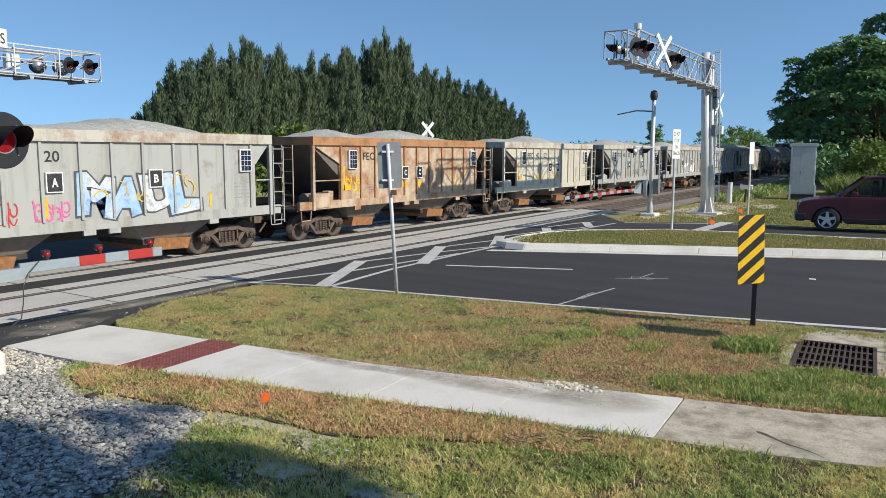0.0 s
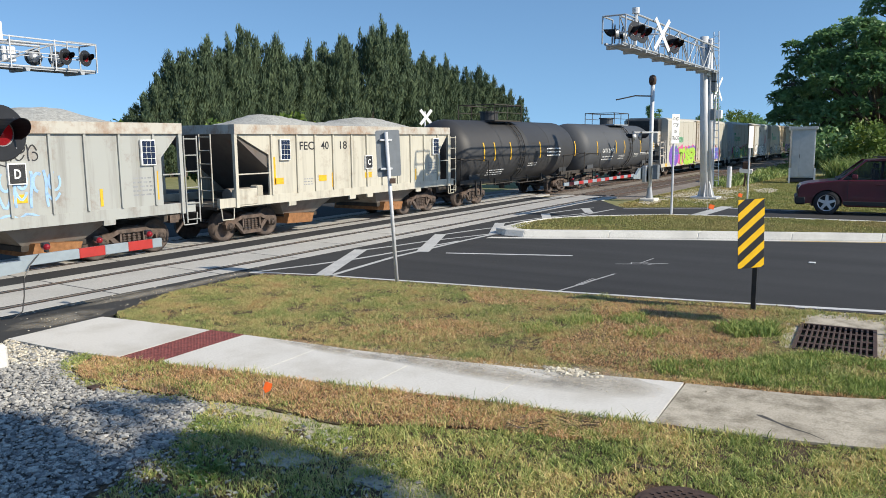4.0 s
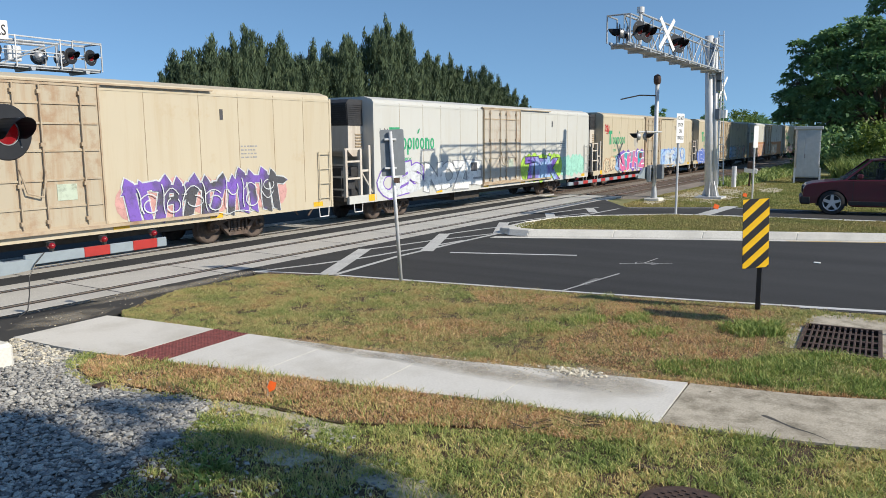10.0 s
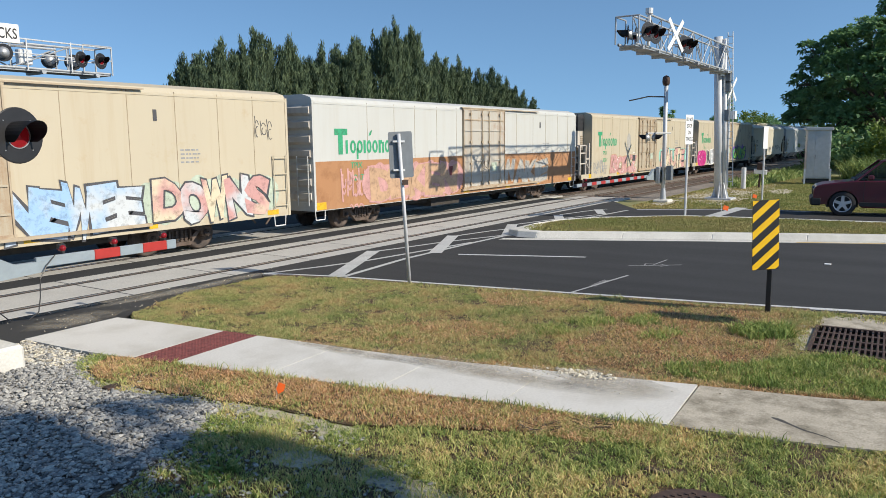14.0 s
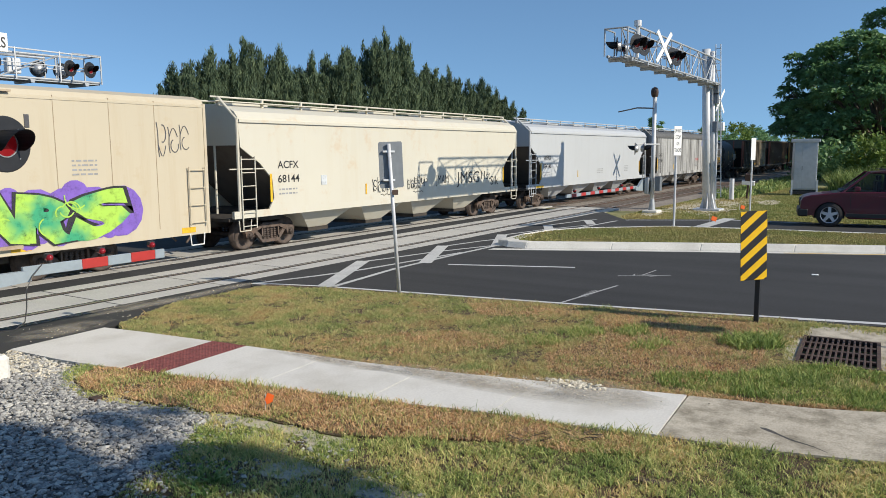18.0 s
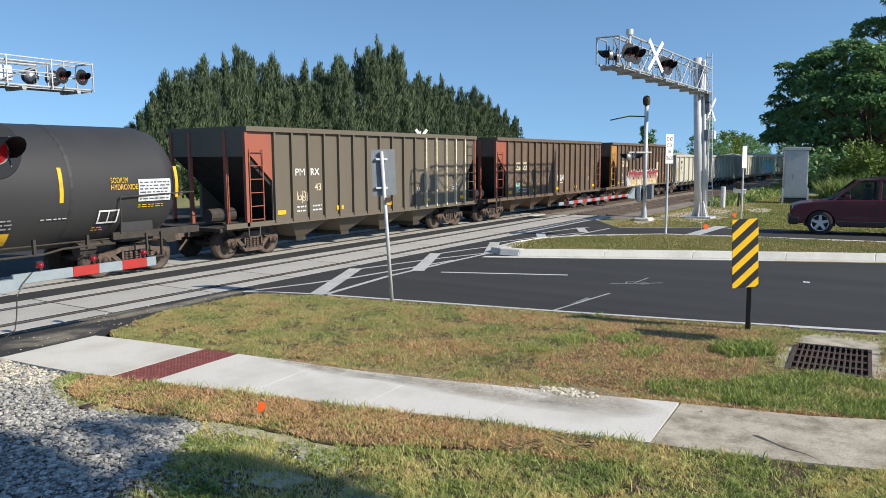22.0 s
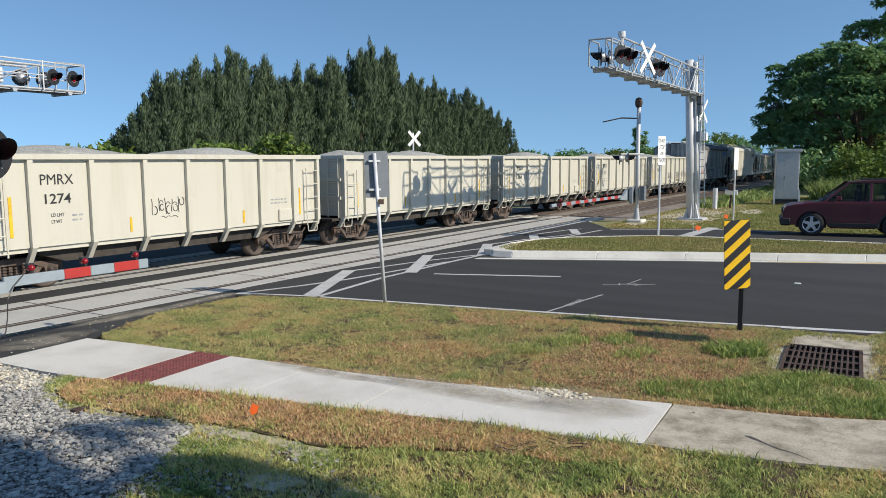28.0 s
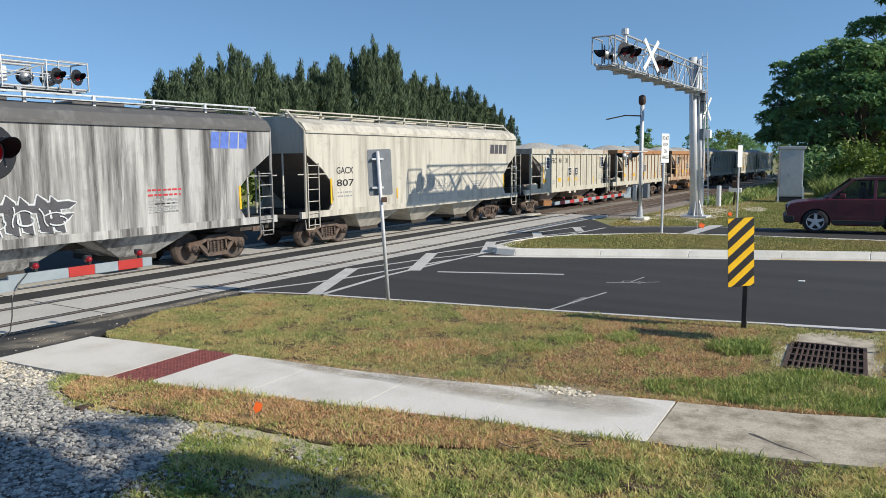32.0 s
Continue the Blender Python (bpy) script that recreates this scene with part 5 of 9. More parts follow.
# road sign standing beside the viewpoint's edge of the verge; its shadow falls on the lawn
s3 = thing("road_sign", "road sign on a galvanised post beside the kerb", "road sign", "road signs")
part("post", tube(bmesh.new(), (12.22, -0.95, -0.05), (12.22, -0.95, 3.05), 0.03, 10), GALV, s3)
part("plate", bevelled(bx(-0.25, 0.25, -0.006, 0.006, 2.22, 3.04), 0.004), SIGN_BACK, s3).matrix_basis = pose(12.22, -1.0, 0, 0, 0, 30)

# object marker
mk = thing("object_marker", "yellow and black striped hazard marker on a dark post", "hazard marker")
part("post", box(bx(12.62, 12.7, 2.17, 2.2, 0, 1.8), 12.62, 12.645, 2.2, 2.24, 0, 1.8), BLACK, mk, "dark u-channel post")
W_, H_ = 0.44, 1.1
board = part("board", bevelled(bx(-W_ / 2, W_ / 2, -0.005, 0.005, 0, H_), 0.004), BLACK, mk)
board.matrix_basis = pose(12.53, 2.25, 0.74, 0, -2.4, -50)
for k in range(-3, 9):
    z = k * 0.265 - 0.05
    pts = []
    poly = [(-W_ / 2, z), (W_ / 2, z + 0.36), (W_ / 2, z + 0.36 + 0.125), (-W_ / 2, z + 0.125)]
    clip = []
    for (ua, wa), (ub, wb) in zip(poly, poly[1:] + poly[:1]):
        n = 8
        for i in range(n):
            u, w = lerp(ua, ub, i / n), lerp(wa, wb, i / n)
            clip.append((u, min(max(w, 0.004), H_ - 0.004)))
    zs = [w for _, w in clip]
    if max(zs) - min(zs) > 0.02:
        bmx = bmesh.new()
        bmx.faces.new([bmx.verts.new((u, -0.008, w)) for u, w in clip])
        part("stripe", bmx, SIGN_YELLOW, board, "yellow diagonal stripe")

# white post, leaning sign, cabinet
tagged(part("marker_post", tube(bmesh.new(), (44.87, 9.45, -0.06), (44.87, 9.45, 1.15), 0.13, 14), WHITE_STEEL), "short white marker post in the grass", "post")
ls = thing("leaning_sign", "small weathered sign leaning on its stake", "sign", "", "", pose(46.3, 8.9, -0.06, 6, -14, 0))
part("stake", bx(-0.05, 0.05, -0.05, 0.05, 0, 1.5), IRON, ls)
part("board", bevelled(bx(-0.07, 0.07, -0.35, 0.35, 0.85, 1.1), 0.01), WHITE_SIGN, ls)
part("head", bevelled(bx(-0.1, 0.1, -0.2, 0.2, 1.1, 1.5), 0.02), IRON, ls)
hut = thing("signal_cabinet", "tall brushed aluminium signal cabinet on a low base", "equipment cabinet", "", "", pose(51.5, 6.6, 0, 0, 0, 12))
part("body", bevelled(bx(-0.7, 0.7, -0.66, 0.66, 0.3, 3.25), 0.02), ALU, hut)
part("roof", bevelled(bx(-0.8, 0.8, -0.76, 0.76, 3.2, 3.4), 0.03), ALU, hut)
part("door", bevelled(bx(-0.715, -0.69, -0.6, 0.2, 0.4, 3.1), 0.006), ALU, hut)
part("door", bevelled(bx(-0.715, -0.69, 0.22, 0.6, 0.4, 3.1), 0.006), ALU, hut)
part("base", box(bx(-0.7, 0.7, -0.75, 0.75, 0.05, 0.2), -0.6, 0.6, -0.7, 0.7, 0.2, 0.3), BLACK, hut)
for y in (-0.7, 0.7):
    part("leg", bx(-0.72, -0.6, y - 0.05, y + 0.05, -0.06, 0.9), GALV, hut)
part("handle", tube(bmesh.new(), (-0.74, 0.18, 1.5), (-0.74, 0.18, 1.75), 0.015, 6), BLACK, hut)

# ---- dark red car waiting on the far lanes ----
CAR_RED = mat("dark_red_car_paint", 0.35)[0]
CAR_RED.node_tree.nodes["Principled BSDF"].inputs["Base Color"].default_value = (0.085, 0.003, 0.014, 1)
CAR_RED.node_tree.nodes["Principled BSDF"].inputs["Coat Weight"].default_value = 0.45
GLASS_DARK, nt_, b_ = mat("tinted_glass", 0.04)
clear_, shine_ = nt_.nodes.new("ShaderNodeBsdfTransparent"), nt_.nodes.new("ShaderNodeMixShader")
clear_.inputs["Color"].default_value = (0.5, 0.56, 0.56, 1)
b_.inputs["Base Color"].default_value = (0.02, 0.025, 0.03, 1)
shine_.inputs[0].default_value = 0.3
nt_.links.new(clear_.outputs[0], shine_.inputs[1])
nt_.links.new(b_.outputs[0], shine_.inputs[2])
nt_.links.new(shine_.outputs[0], nt_.nodes["Material Output"].inputs["Surface"])
CAR_TRIM = plain("black_car_trim", (0.02, 0.02, 0.02), 0.6, 0, 0.1)
ALLOY = plain("alloy_wheel", (0.6, 0.6, 0.62), 0.35, 0.7, 0.05)
suv = thing("parked_car", "dark red boxy car waiting on the far lanes", "car", "", "", pose(30.89, 4.07, 0, 0, 0, -81))


def arch(cx, r, z0, n=9):
    return [(cx + r * math.cos(math.pi * (1 - i / (n - 1))), z0 + r * math.sin(math.pi * (1 - i / (n - 1)))) for i in range(n)]


AX1, AX2, WR = 0.98, 3.65, 0.38
side_prof = [(0.1, 0.38), (0.02, 0.62), (0.03, 0.92), (0.1, 1.05), (0.34, 1.13), (1.3, 1.25), (4.5, 1.3), (4.62, 1.1), (4.66, 0.5), (4.5, 0.36)]
lower = [(4.2, 0.34)] + [(x, z) for x, z in arch(AX2, 0.5, 0.4)[::-1]] + [(3.0, 0.3), (1.6, 0.3)] + [(x, z) for x, z in arch(AX1, 0.5, 0.4)[::-1]]
bm = prism(bmesh.new(), side_prof + lower, -0.88, 0.88)
part("body", bevelled(bm, 0.03), CAR_RED, suv)
def side_at(z):
    """Half width of the cabin at a height."""
    return lerp(0.86, 0.7, (z - 1.21) / 0.79)


def pillar(s, xb, xt, wide, z0=1.2, z1=1.97):
    bm = bmesh.new()
    lo, hi = [], []
    for x, z, lst in ((xb, z0, lo), (xt, z1, hi)):
        for dx, dy in ((0, 0), (wide, 0), (wide, -0.07), (0, -0.07)):
            lst.append(bm.verts.new((x + dx, s * (side_at(z) + dy), z)))
    for i in range(4):
        bm.faces.new((lo[i], lo[(i + 1) % 4], hi[(i + 1) % 4], hi[i]))
    bm.faces.new(lo)
    bm.faces.new(hi)
    bmesh.ops.recalc_face_normals(bm, faces=bm.faces[:])
    part("pillar", bevelled(bm, 0.012), CAR_RED, suv)


roof = prism(bmesh.new(), [(2.12, 1.9), (2.3, 1.97), (2.8, 2.01), (3.6, 2.02), (4.3, 1.99), (4.5, 1.9)], -0.72, 0.72)
part("roof", bevelled(roof, 0.035, 2), CAR_RED, suv)
for s in (-1, 1):
    for xb, xt, wide in ((1.26, 2.14, 0.1), (2.78, 2.8, 0.1), (3.6, 3.6, 0.11), (4.38, 4.3, 0.16)):
        pillar(s, xb, xt, wide)
    part("roof_rail", tube(bmesh.new(), (2.5, s * 0.62, 2.05), (4.2, s * 0.62, 2.05), 0.018, 8), CAR_TRIM, suv)
    for x in (2.15, 3.15):
        seat_back = bx(x + 0.3, x + 0.44, s * 0.4 - 0.24, s * 0.4 + 0.24, 1.2, 1.62)
        box(seat_back, x + 0.34, x + 0.43, s * 0.4 - 0.13, s * 0.4 + 0.13, 1.66, 1.84)
        part("seat_back", bevelled(seat_back, 0.03), CAR_TRIM, suv)
part("dashboard", bevelled(bx(1.3, 1.75, -0.78, 0.78, 1.2, 1.33), 0.04), CAR_TRIM, suv)
part("tailgate", prism(bmesh.new(), [(4.42, 1.25), (4.55, 1.25), (4.46, 1.9), (4.36, 1.9)], -0.76, 0.76), CAR_RED, suv)


def pane(pts, name="side_window", out=(0, -0.008, 0)):
    bm = bmesh.new()
    bm.faces.new([bm.verts.new(Vector(q) + Vector(out)) for q in pts])
    return part(name, bm, GLASS_DARK, suv, "tinted glass")


for s in (-1, 1):
    def on(x, u):
        return (x, s * lerp(0.86, 0.705, u), lerp(1.27, 1.98, u))
    pane([on(1.42, 0.0), on(2.79, 0.0), on(2.81, 0.96), on(2.2, 0.96)], "side_window", (0, -s * 0.03, 0))
    pane([on(2.87, 0.0), on(3.62, 0.0), on(3.62, 0.96), on(2.89, 0.96)], "side_window", (0, -s * 0.03, 0))
    pane([on(3.7, 0.0), on(4.4, 0.0), on(4.32, 0.96), on(3.7, 0.96)], "side_window", (0, -s * 0.03, 0))
    part("mirror", bevelled(bx(1.72, 1.9, s * 1.0 - 0.1, s * 1.0 + 0.1, 1.3, 1.46), 0.03), CAR_RED, suv)
    part("side_cladding", bevelled(bx(1.5, 3.12, s * 0.89 - 0.015, s * 0.89 + 0.015, 0.36, 0.5), 0.01), CAR_TRIM, suv)
    for cx in (AX1, AX2):
        ring = bmesh.new()
        pa = arch(cx, 0.5, 0.4, 13)
        pb = arch(cx, 0.56, 0.4, 13)
        for i in range(12):
            ring.faces.new([ring.verts.new((q[0], s * 0.895, q[1])) for q in (pa[i], pa[i + 1], pb[i + 1], pb[i])])
        part("arch_trim", ring, CAR_TRIM if cx == AX2 else CAR_RED, suv)
    part("headlight", bevelled(bx(0.03, 0.3, s * 0.68 - 0.16, s * 0.68 + 0.16, 0.84, 1.0), 0.04), ALU, suv, "clear headlight")
    part("door_seam", box(bx(1.62, 1.63, s * 0.884 - 0.004, s * 0.884 + 0.004, 0.5, 1.3), 2.8, 2.81, s * 0.884 - 0.004, s * 0.884 + 0.004, 0.5, 1.3), CAR_TRIM, suv)
    part("door_handle", bevelled(bx(2.5, 2.7, s * 0.9 - 0.015, s * 0.9 + 0.015, 1.08, 1.13), 0.008), CAR_RED, suv)
pane([(1.3, -0.8, 1.24), (1.3, 0.8, 1.24), (2.16, 0.66, 1.93), (2.16, -0.66, 1.93)], "windscreen", (0, 0, 0))
part("bumper", bevelled(bx(-0.06, 0.3, -0.9, 0.9, 0.36, 0.66), 0.05), CAR_TRIM, suv)
part("grille", bx(0.0, 0.08, -0.45, 0.45, 0.74, 0.98), CAR_TRIM, suv)
for cx in (AX1, AX2):
    part("wheel_well", bx(cx - 0.5, cx + 0.5, -0.7, 0.7, 0.3, 0.88), CAR_TRIM, suv)
    for s in (-1, 1):
        w = part("wheel", lathe_y(bmesh.new(), [(0.26, 0.09), (0.36, 0.09), (WR, 0.06), (WR, -0.09), (0.26, -0.1)], s, 28), RUBBER, suv, "black tyre on a five-spoke alloy rim", True)
        w.location, w.scale = (cx, s * 0.8, WR * 1.14), (1.14, 1, 1.14)
        rim = lathe_y(bmesh.new(), [(0.26, 0.085), (0.24, 0.07), (0.235, -0.06)], s, 28)
        for k in range(5):
            a = 2 * math.pi * k / 5 + 0.3
            c, sn = math.cos(a), math.sin(a)
            p0, p1 = len(rim.verts), 0
            for q, r_ in ((0.05, 0.05), (0.245, 0.04)):
                for d in (-1, 1):
                    for yy in (0.085, 0.05):
                        rim.verts.new((q * c - d * r_ * sn, s * yy, q * sn + d * r_ * c))
            rim.verts.ensure_lookup_table()
            vv = rim.verts[p0:]
            for fc in ((0, 2, 6, 4), (0, 1, 3, 2), (4, 6, 7, 5), (0, 4, 5, 1), (2, 3, 7, 6)):
                rim.faces.new([vv[i] for i in fc])
        tube(rim, (0, s * 0.05, 0), (0, s * 0.09, 0), 0.06, 12)
        part("rim", rim, ALLOY, w)
        part("hub_back", tube(bmesh.new(), (0, -s * 0.05, 0), (0, -s * 0.04, 0), 0.25, 20), CAR_TRIM, w)

# ---- trees ----
def tri_mesh(name, v, f, material, parent=None, kind=""):
    me = bpy.data.meshes.new(name)
    me.from_pydata(v.reshape(-1, 3).tolist(), [], f.tolist())
    me.materials.append(material)
    ob = new(name, me)
    ob.parent = parent
    if kind:
        ob["kind"] = kind
    return ob


def tufts(centres, axes, lengths, widths, per, rng, spread=0.5, outward=None):
    """Thin pointed leaves round each centre, along its axis; outward: the way that their flat sides face."""
    n = len(centres)
    c = np.repeat(centres, per, 0)
    ax = np.repeat(axes, per, 0) + rng.normal(0, spread, (n * per, 3))
    ax /= np.linalg.norm(ax, axis=1, keepdims=True)
    ln = np.repeat(lengths, per) * rng.uniform(0.6, 1.2, n * per)
    side = np.cross(ax, rng.normal(0, 1, (n * per, 3)) if outward is None else np.repeat(outward, per, 0) + rng.normal(0, 0.25, (n * per, 3)))
    side /= np.linalg.norm(side, axis=1, keepdims=True) + 1e-9
    w = (np.repeat(widths, per) * rng.uniform(0.6, 1.3, n * per))[:, None]
    p = c + rng.normal(0, 1, (n * per, 3)) * np.repeat(lengths, per)[:, None] * 0.28
    v = np.stack((p - side * w * 0.5, p + side * w * 0.5, p + ax * ln[:, None] * 0.55 + side * w * 0.6, p + ax * ln[:, None]), 1)
    b = 4 * np.arange(n * per)[:, None]
    return v, np.concatenate((b + [0, 1, 2], b + [0, 2, 3]))


def casuarina(seed):
    """Tall feathery conifer-like tree, twelve metres high, built of upright plumes."""
    rng = np.random.default_rng(seed)
    t = thing("casuarina_tree", "tall dark green feathery casuarina in a dense row", "tree", "casuarina row")
    bm = tube(bmesh.new(), (0, 0, 0), (0.1, 0, 6), 0.22, 8, 0.14)
    tube(bm, (0.1, 0, 6), (0, 0.05, 11.6), 0.14, 8, 0.02)
    for k in range(14):
        a, z = rng.uniform(0, 6.28), rng.uniform(1.5, 9.5)
        r = 1.9 * (1 - z / 13)
        tube(bm, (0.05, 0, z), (r * math.cos(a), r * math.sin(a), z + 1.1), 0.05, 5, 0.015)
    part("trunk", bm, BARK, t)
    n = 84
    u = np.append(rng.random(n - 1) ** 1.15, 1.0)
    z = 0.1 + 8.6 * u
    rad = np.interp(z, [0.5, 3, 6, 9, 11, 12], [2.0, 1.9, 1.4, 0.6, 0.15, 0.05]) * (0.3 + 0.7 * rng.random(n)) * (u < 1)
    a = rng.uniform(0, 6.28, n)
    foot = np.stack((rad * np.cos(a), rad * np.sin(a), z), -1)
    out = rng.uniform(0.15, 0.42, n) * np.interp(u, [0, 0.7, 1], [1.2, 0.8, 0.0])
    lean = np.stack((out * np.cos(a), out * np.sin(a), np.ones(n)), -1)
    per = 64
    s = np.tile(np.linspace(0, 1, per) ** 0.8, n)
    long = np.repeat(rng.uniform(2.0, 3.4, n), per)
    body = np.repeat(np.interp(u, [0, 0.6, 1], [0.56, 0.44, 0.26]) * rng.uniform(0.8, 1.2, n), per) * np.interp(s, [0, 0.3, 0.65, 1.0], [0.5, 1.0, 0.62, 0.02])
    b = rng.uniform(0, 6.28, n * per)
    bend = np.repeat(rng.normal(0, 0.12, (n, 3)) * (1, 1, 0), per, 0) * (s ** 2)[:, None] * 2
    cen = np.repeat(foot, per, 0) + np.repeat(lean, per, 0) * (s * long)[:, None] + bend + np.stack((body * np.cos(b), body * np.sin(b), rng.normal(0, 0.1, n * per)), -1)
    ax = np.stack((0.35 * np.cos(b), 0.35 * np.sin(b), np.full(n * per, 0.9)), -1)
    face = np.stack((np.cos(b), np.sin(b), np.full(n * per, 0.35)), -1)
    v, f = tufts(cen, ax, np.full(n * per, 0.4), np.full(n * per, 0.07), 4, rng, 0.16, face)
    tri_mesh("crown", v, f, NEEDLES, t)
    return t


models = [casuarina(s) for s in (1, 2, 3, 4, 5)]
tops = [(37.8, 53, 6.0), (39.0, 52, 7.6), (40.3, 52.5, 9.2), (41.3, 52, 10.5), (42.4, 53, 10.1), (44.2, 52, 11.8), (45.6, 52.6, 11.2), (46.9, 52, 11.8), (48.9, 52.3, 13.2), (50.6, 53, 11.8), (52.2, 52, 12.9), (54.2, 52.6, 11.3), (56.2, 52, 12.3), (58.4, 52.5, 12.2), (59.6, 50.6, 13.0), (61.2, 51, 13.6), (64.0, 50, 15.2), (67.1, 50.5, 15.7), (69.5, 50, 15.5), (71.5, 51, 13.4), (73.8, 50, 13.0), (76.3, 50.5, 13.1), (79.4, 50, 12.8), (81.8, 51, 12.0), (83.7, 50, 11.7), (87.7, 50.4, 12.6), (89.8, 51, 11.6), (91.6, 50, 11.1), (94.8, 50.5, 10.1), (98.3, 50, 8.8),
    (43.0, 55, 9.5), (47.8, 56, 11.0), (53.0, 56, 11.0), (57.5, 55, 11.5), (62.5, 55, 13.0), (66.0, 55, 14.2), (72.6, 55, 12.6), (77.8, 55, 12.0), (85.6, 55, 11.4), (93.0, 54, 10.2)]
rnd = random.Random(4)
first = {}
for i, (x, y, h) in enumerate(tops):
    m = Matrix.LocRotScale((x, y, -0.06), Euler((0, 0, rnd.uniform(0, 6.28))), (0.98 * (h / 12) ** 0.4, 0.98 * (h / 12) ** 0.4, h / 12))
    k = i % 5
    if k not in first:
        first[k] = m
    else:
        copy_thing(models[k], m)
for k, m in first.items():
    models[k].matrix_basis = m


def broadleaf(label, at, clumps, r_clump, leaf, per, material, trunk_h, trunk_r, seed, category="tree", name="broadleaf_tree", limbs=True):
    """Trunk, limbs and a crown of leaf clumps; clumps: (x, y, z) from the foot."""
    rng = np.random.default_rng(seed)
    t = thing(name, label, category, "", "", pose(*at))
    bm = bmesh.new()
    top = Vector((0.2, 0, trunk_h))
    tube(bm, (0, 0, -0.1), top, trunk_r, 10, trunk_r * 0.65)
    cl = np.asarray(clumps, float)
    if limbs:
        for c in cl[rng.permutation(len(cl))[:26]]:
            mid = top.lerp(Vector(c), 0.5) + Vector((0, 0, -0.3))
            tube(bm, top * rng.uniform(0.6, 1.0), mid, trunk_r * 0.38, 6, trunk_r * 0.2)
            tube(bm, mid, Vector(c), trunk_r * 0.2, 6, 0.03)
    part("trunk", bm, BARK, t)
    n = len(cl)
    cen = np.repeat(cl, 5, 0) + rng.normal(0, r_clump * 0.5, (n * 5, 3)) * (1, 1, 0.7)
    ax = rng.normal(0, 1, (n * 5, 3)) + (0, 0, 0.3)
    v, f = tufts(cen, ax / np.linalg.norm(ax, axis=1, keepdims=True), np.full(n * 5, leaf), np.full(n * 5, leaf * 0.55), per, rng, 0.9)
    jitter = np.repeat(rng.normal(0, r_clump * 0.33, (len(v), 1, 3)), 4, 1)
    tri_mesh("crown", v + jitter, f, material, t)
    return t


def dome(n, rx, ry, z0, z1, seed, hollow=0.45, skirt=0.0):
    """Clump places over an uneven dome."""
    r = random.Random(seed)
    out = []
    while len(out) < n:
        a, u, q = r.uniform(0, 6.28), r.random(), r.uniform(hollow, 1.0)
        w = math.sin(math.pi * (0.12 + 0.83 * (1 - u))) ** 0.6
        w = max(w, skirt * (1 - 0.6 * u))
        bulge = 1 + 0.18 * math.sin(3 * a + seed) + 0.12 * math.sin(7 * u * 3 + a)
        out.append((rx * q * w * math.cos(a) * bulge, ry * q * w * math.sin(a) * bulge, lerp(z0, z1, u)))
    return out


def billowed(label, at, billows, leaf, rosettes, material, trunk_h, trunk_r, seed):
    """A shade tree: limbs to each billow, and on the billow's outside rosettes of drooping leaves; billows: (x, y, z, radius) from the foot."""
    rng = np.random.default_rng(seed)
    t = thing("broadleaf_tree", label, "tree", "", "", pose(*at))
    top = Vector((0.2, 0, trunk_h))
    part("trunk", tube(bmesh.new(), (0, 0, -0.1), top, trunk_r, 12, trunk_r * 0.7), BARK, t)
    for x, y, z, r in billows:
        bm = bmesh.new()
        c = Vector((x, y, z))
        mid = top.lerp(c, 0.5) + Vector((0, 0, -0.5))
        tube(bm, top * rng.uniform(0.7, 1.0), mid, trunk_r * 0.34, 6, trunk_r * 0.2)
        tube(bm, mid, c, trunk_r * 0.2, 6, 0.05)
        for k in range(3):
            tube(bm, c.lerp(mid, 0.2), c + Vector(rng.normal(0, 0.5 * r, 3)), 0.06, 5, 0.02)
        part("limb", bm, BARK, t)
    cen, out = [], []
    for x, y, z, r in billows:
        n = int(rosettes * r * r)
        d = rng.normal(0, 1, (n, 3))
        d /= np.linalg.norm(d, axis=1, keepdims=True)
        d[:, 2] = np.where(d[:, 2] < -0.35, -d[:, 2], d[:, 2])
        q = r * rng.uniform(0.55, 1.0, n) ** 0.5 * (1 + 0.16 * np.sin(4 * d[:, 0] + 3 * d[:, 1] + x))
        cen.append(np.array((x, y, z)) + d * q[:, None] * (1, 1, 0.72))
        out.append(d)
    cen, out = np.concatenate(cen), np.concatenate(out)
    per = 9
    n = len(cen) * per
    a = rng.uniform(0, 6.28, n)
    away = np.stack((np.cos(a), np.sin(a), rng.uniform(-0.9, 0.5, n)), -1) + 0.5 * np.repeat(out, per, 0)
    away /= np.linalg.norm(away, axis=1, keepdims=True)
    side = np.cross(away, (0, 0, 1)) + rng.normal(0, 0.5, (n, 3))
    side /= np.linalg.norm(side, axis=1, keepdims=True)
    ln, w = leaf * rng.uniform(0.7, 1.3, (n, 1)), leaf * rng.uniform(0.2, 0.32, (n, 1))
    p = np.repeat(cen, per, 0) + rng.normal(0, leaf * 0.12, (n, 3))
    v = np.stack((p, p + away * ln * 0.55 + side * w, p + away * ln - (0, 0, 0.25 * leaf), p + away * ln * 0.55 - side * w), 1)
    b = 4 * np.arange(n)[:, None]
    tri_mesh("crown", v, np.concatenate((b + [0, 1, 2], b + [0, 2, 3])), material, t)
    return t


def ring_of(n, rx, ry, z, r, seed):
    rnd_ = random.Random(seed)
    return [(rx * math.cos(6.283 * k / n + seed) * rnd_.uniform(0.85, 1.1), ry * math.sin(6.283 * k / n + seed) * rnd_.uniform(0.85, 1.1), z + rnd_.uniform(-0.7, 0.7), r * rnd_.uniform(0.8, 1.2)) for k in range(n)]


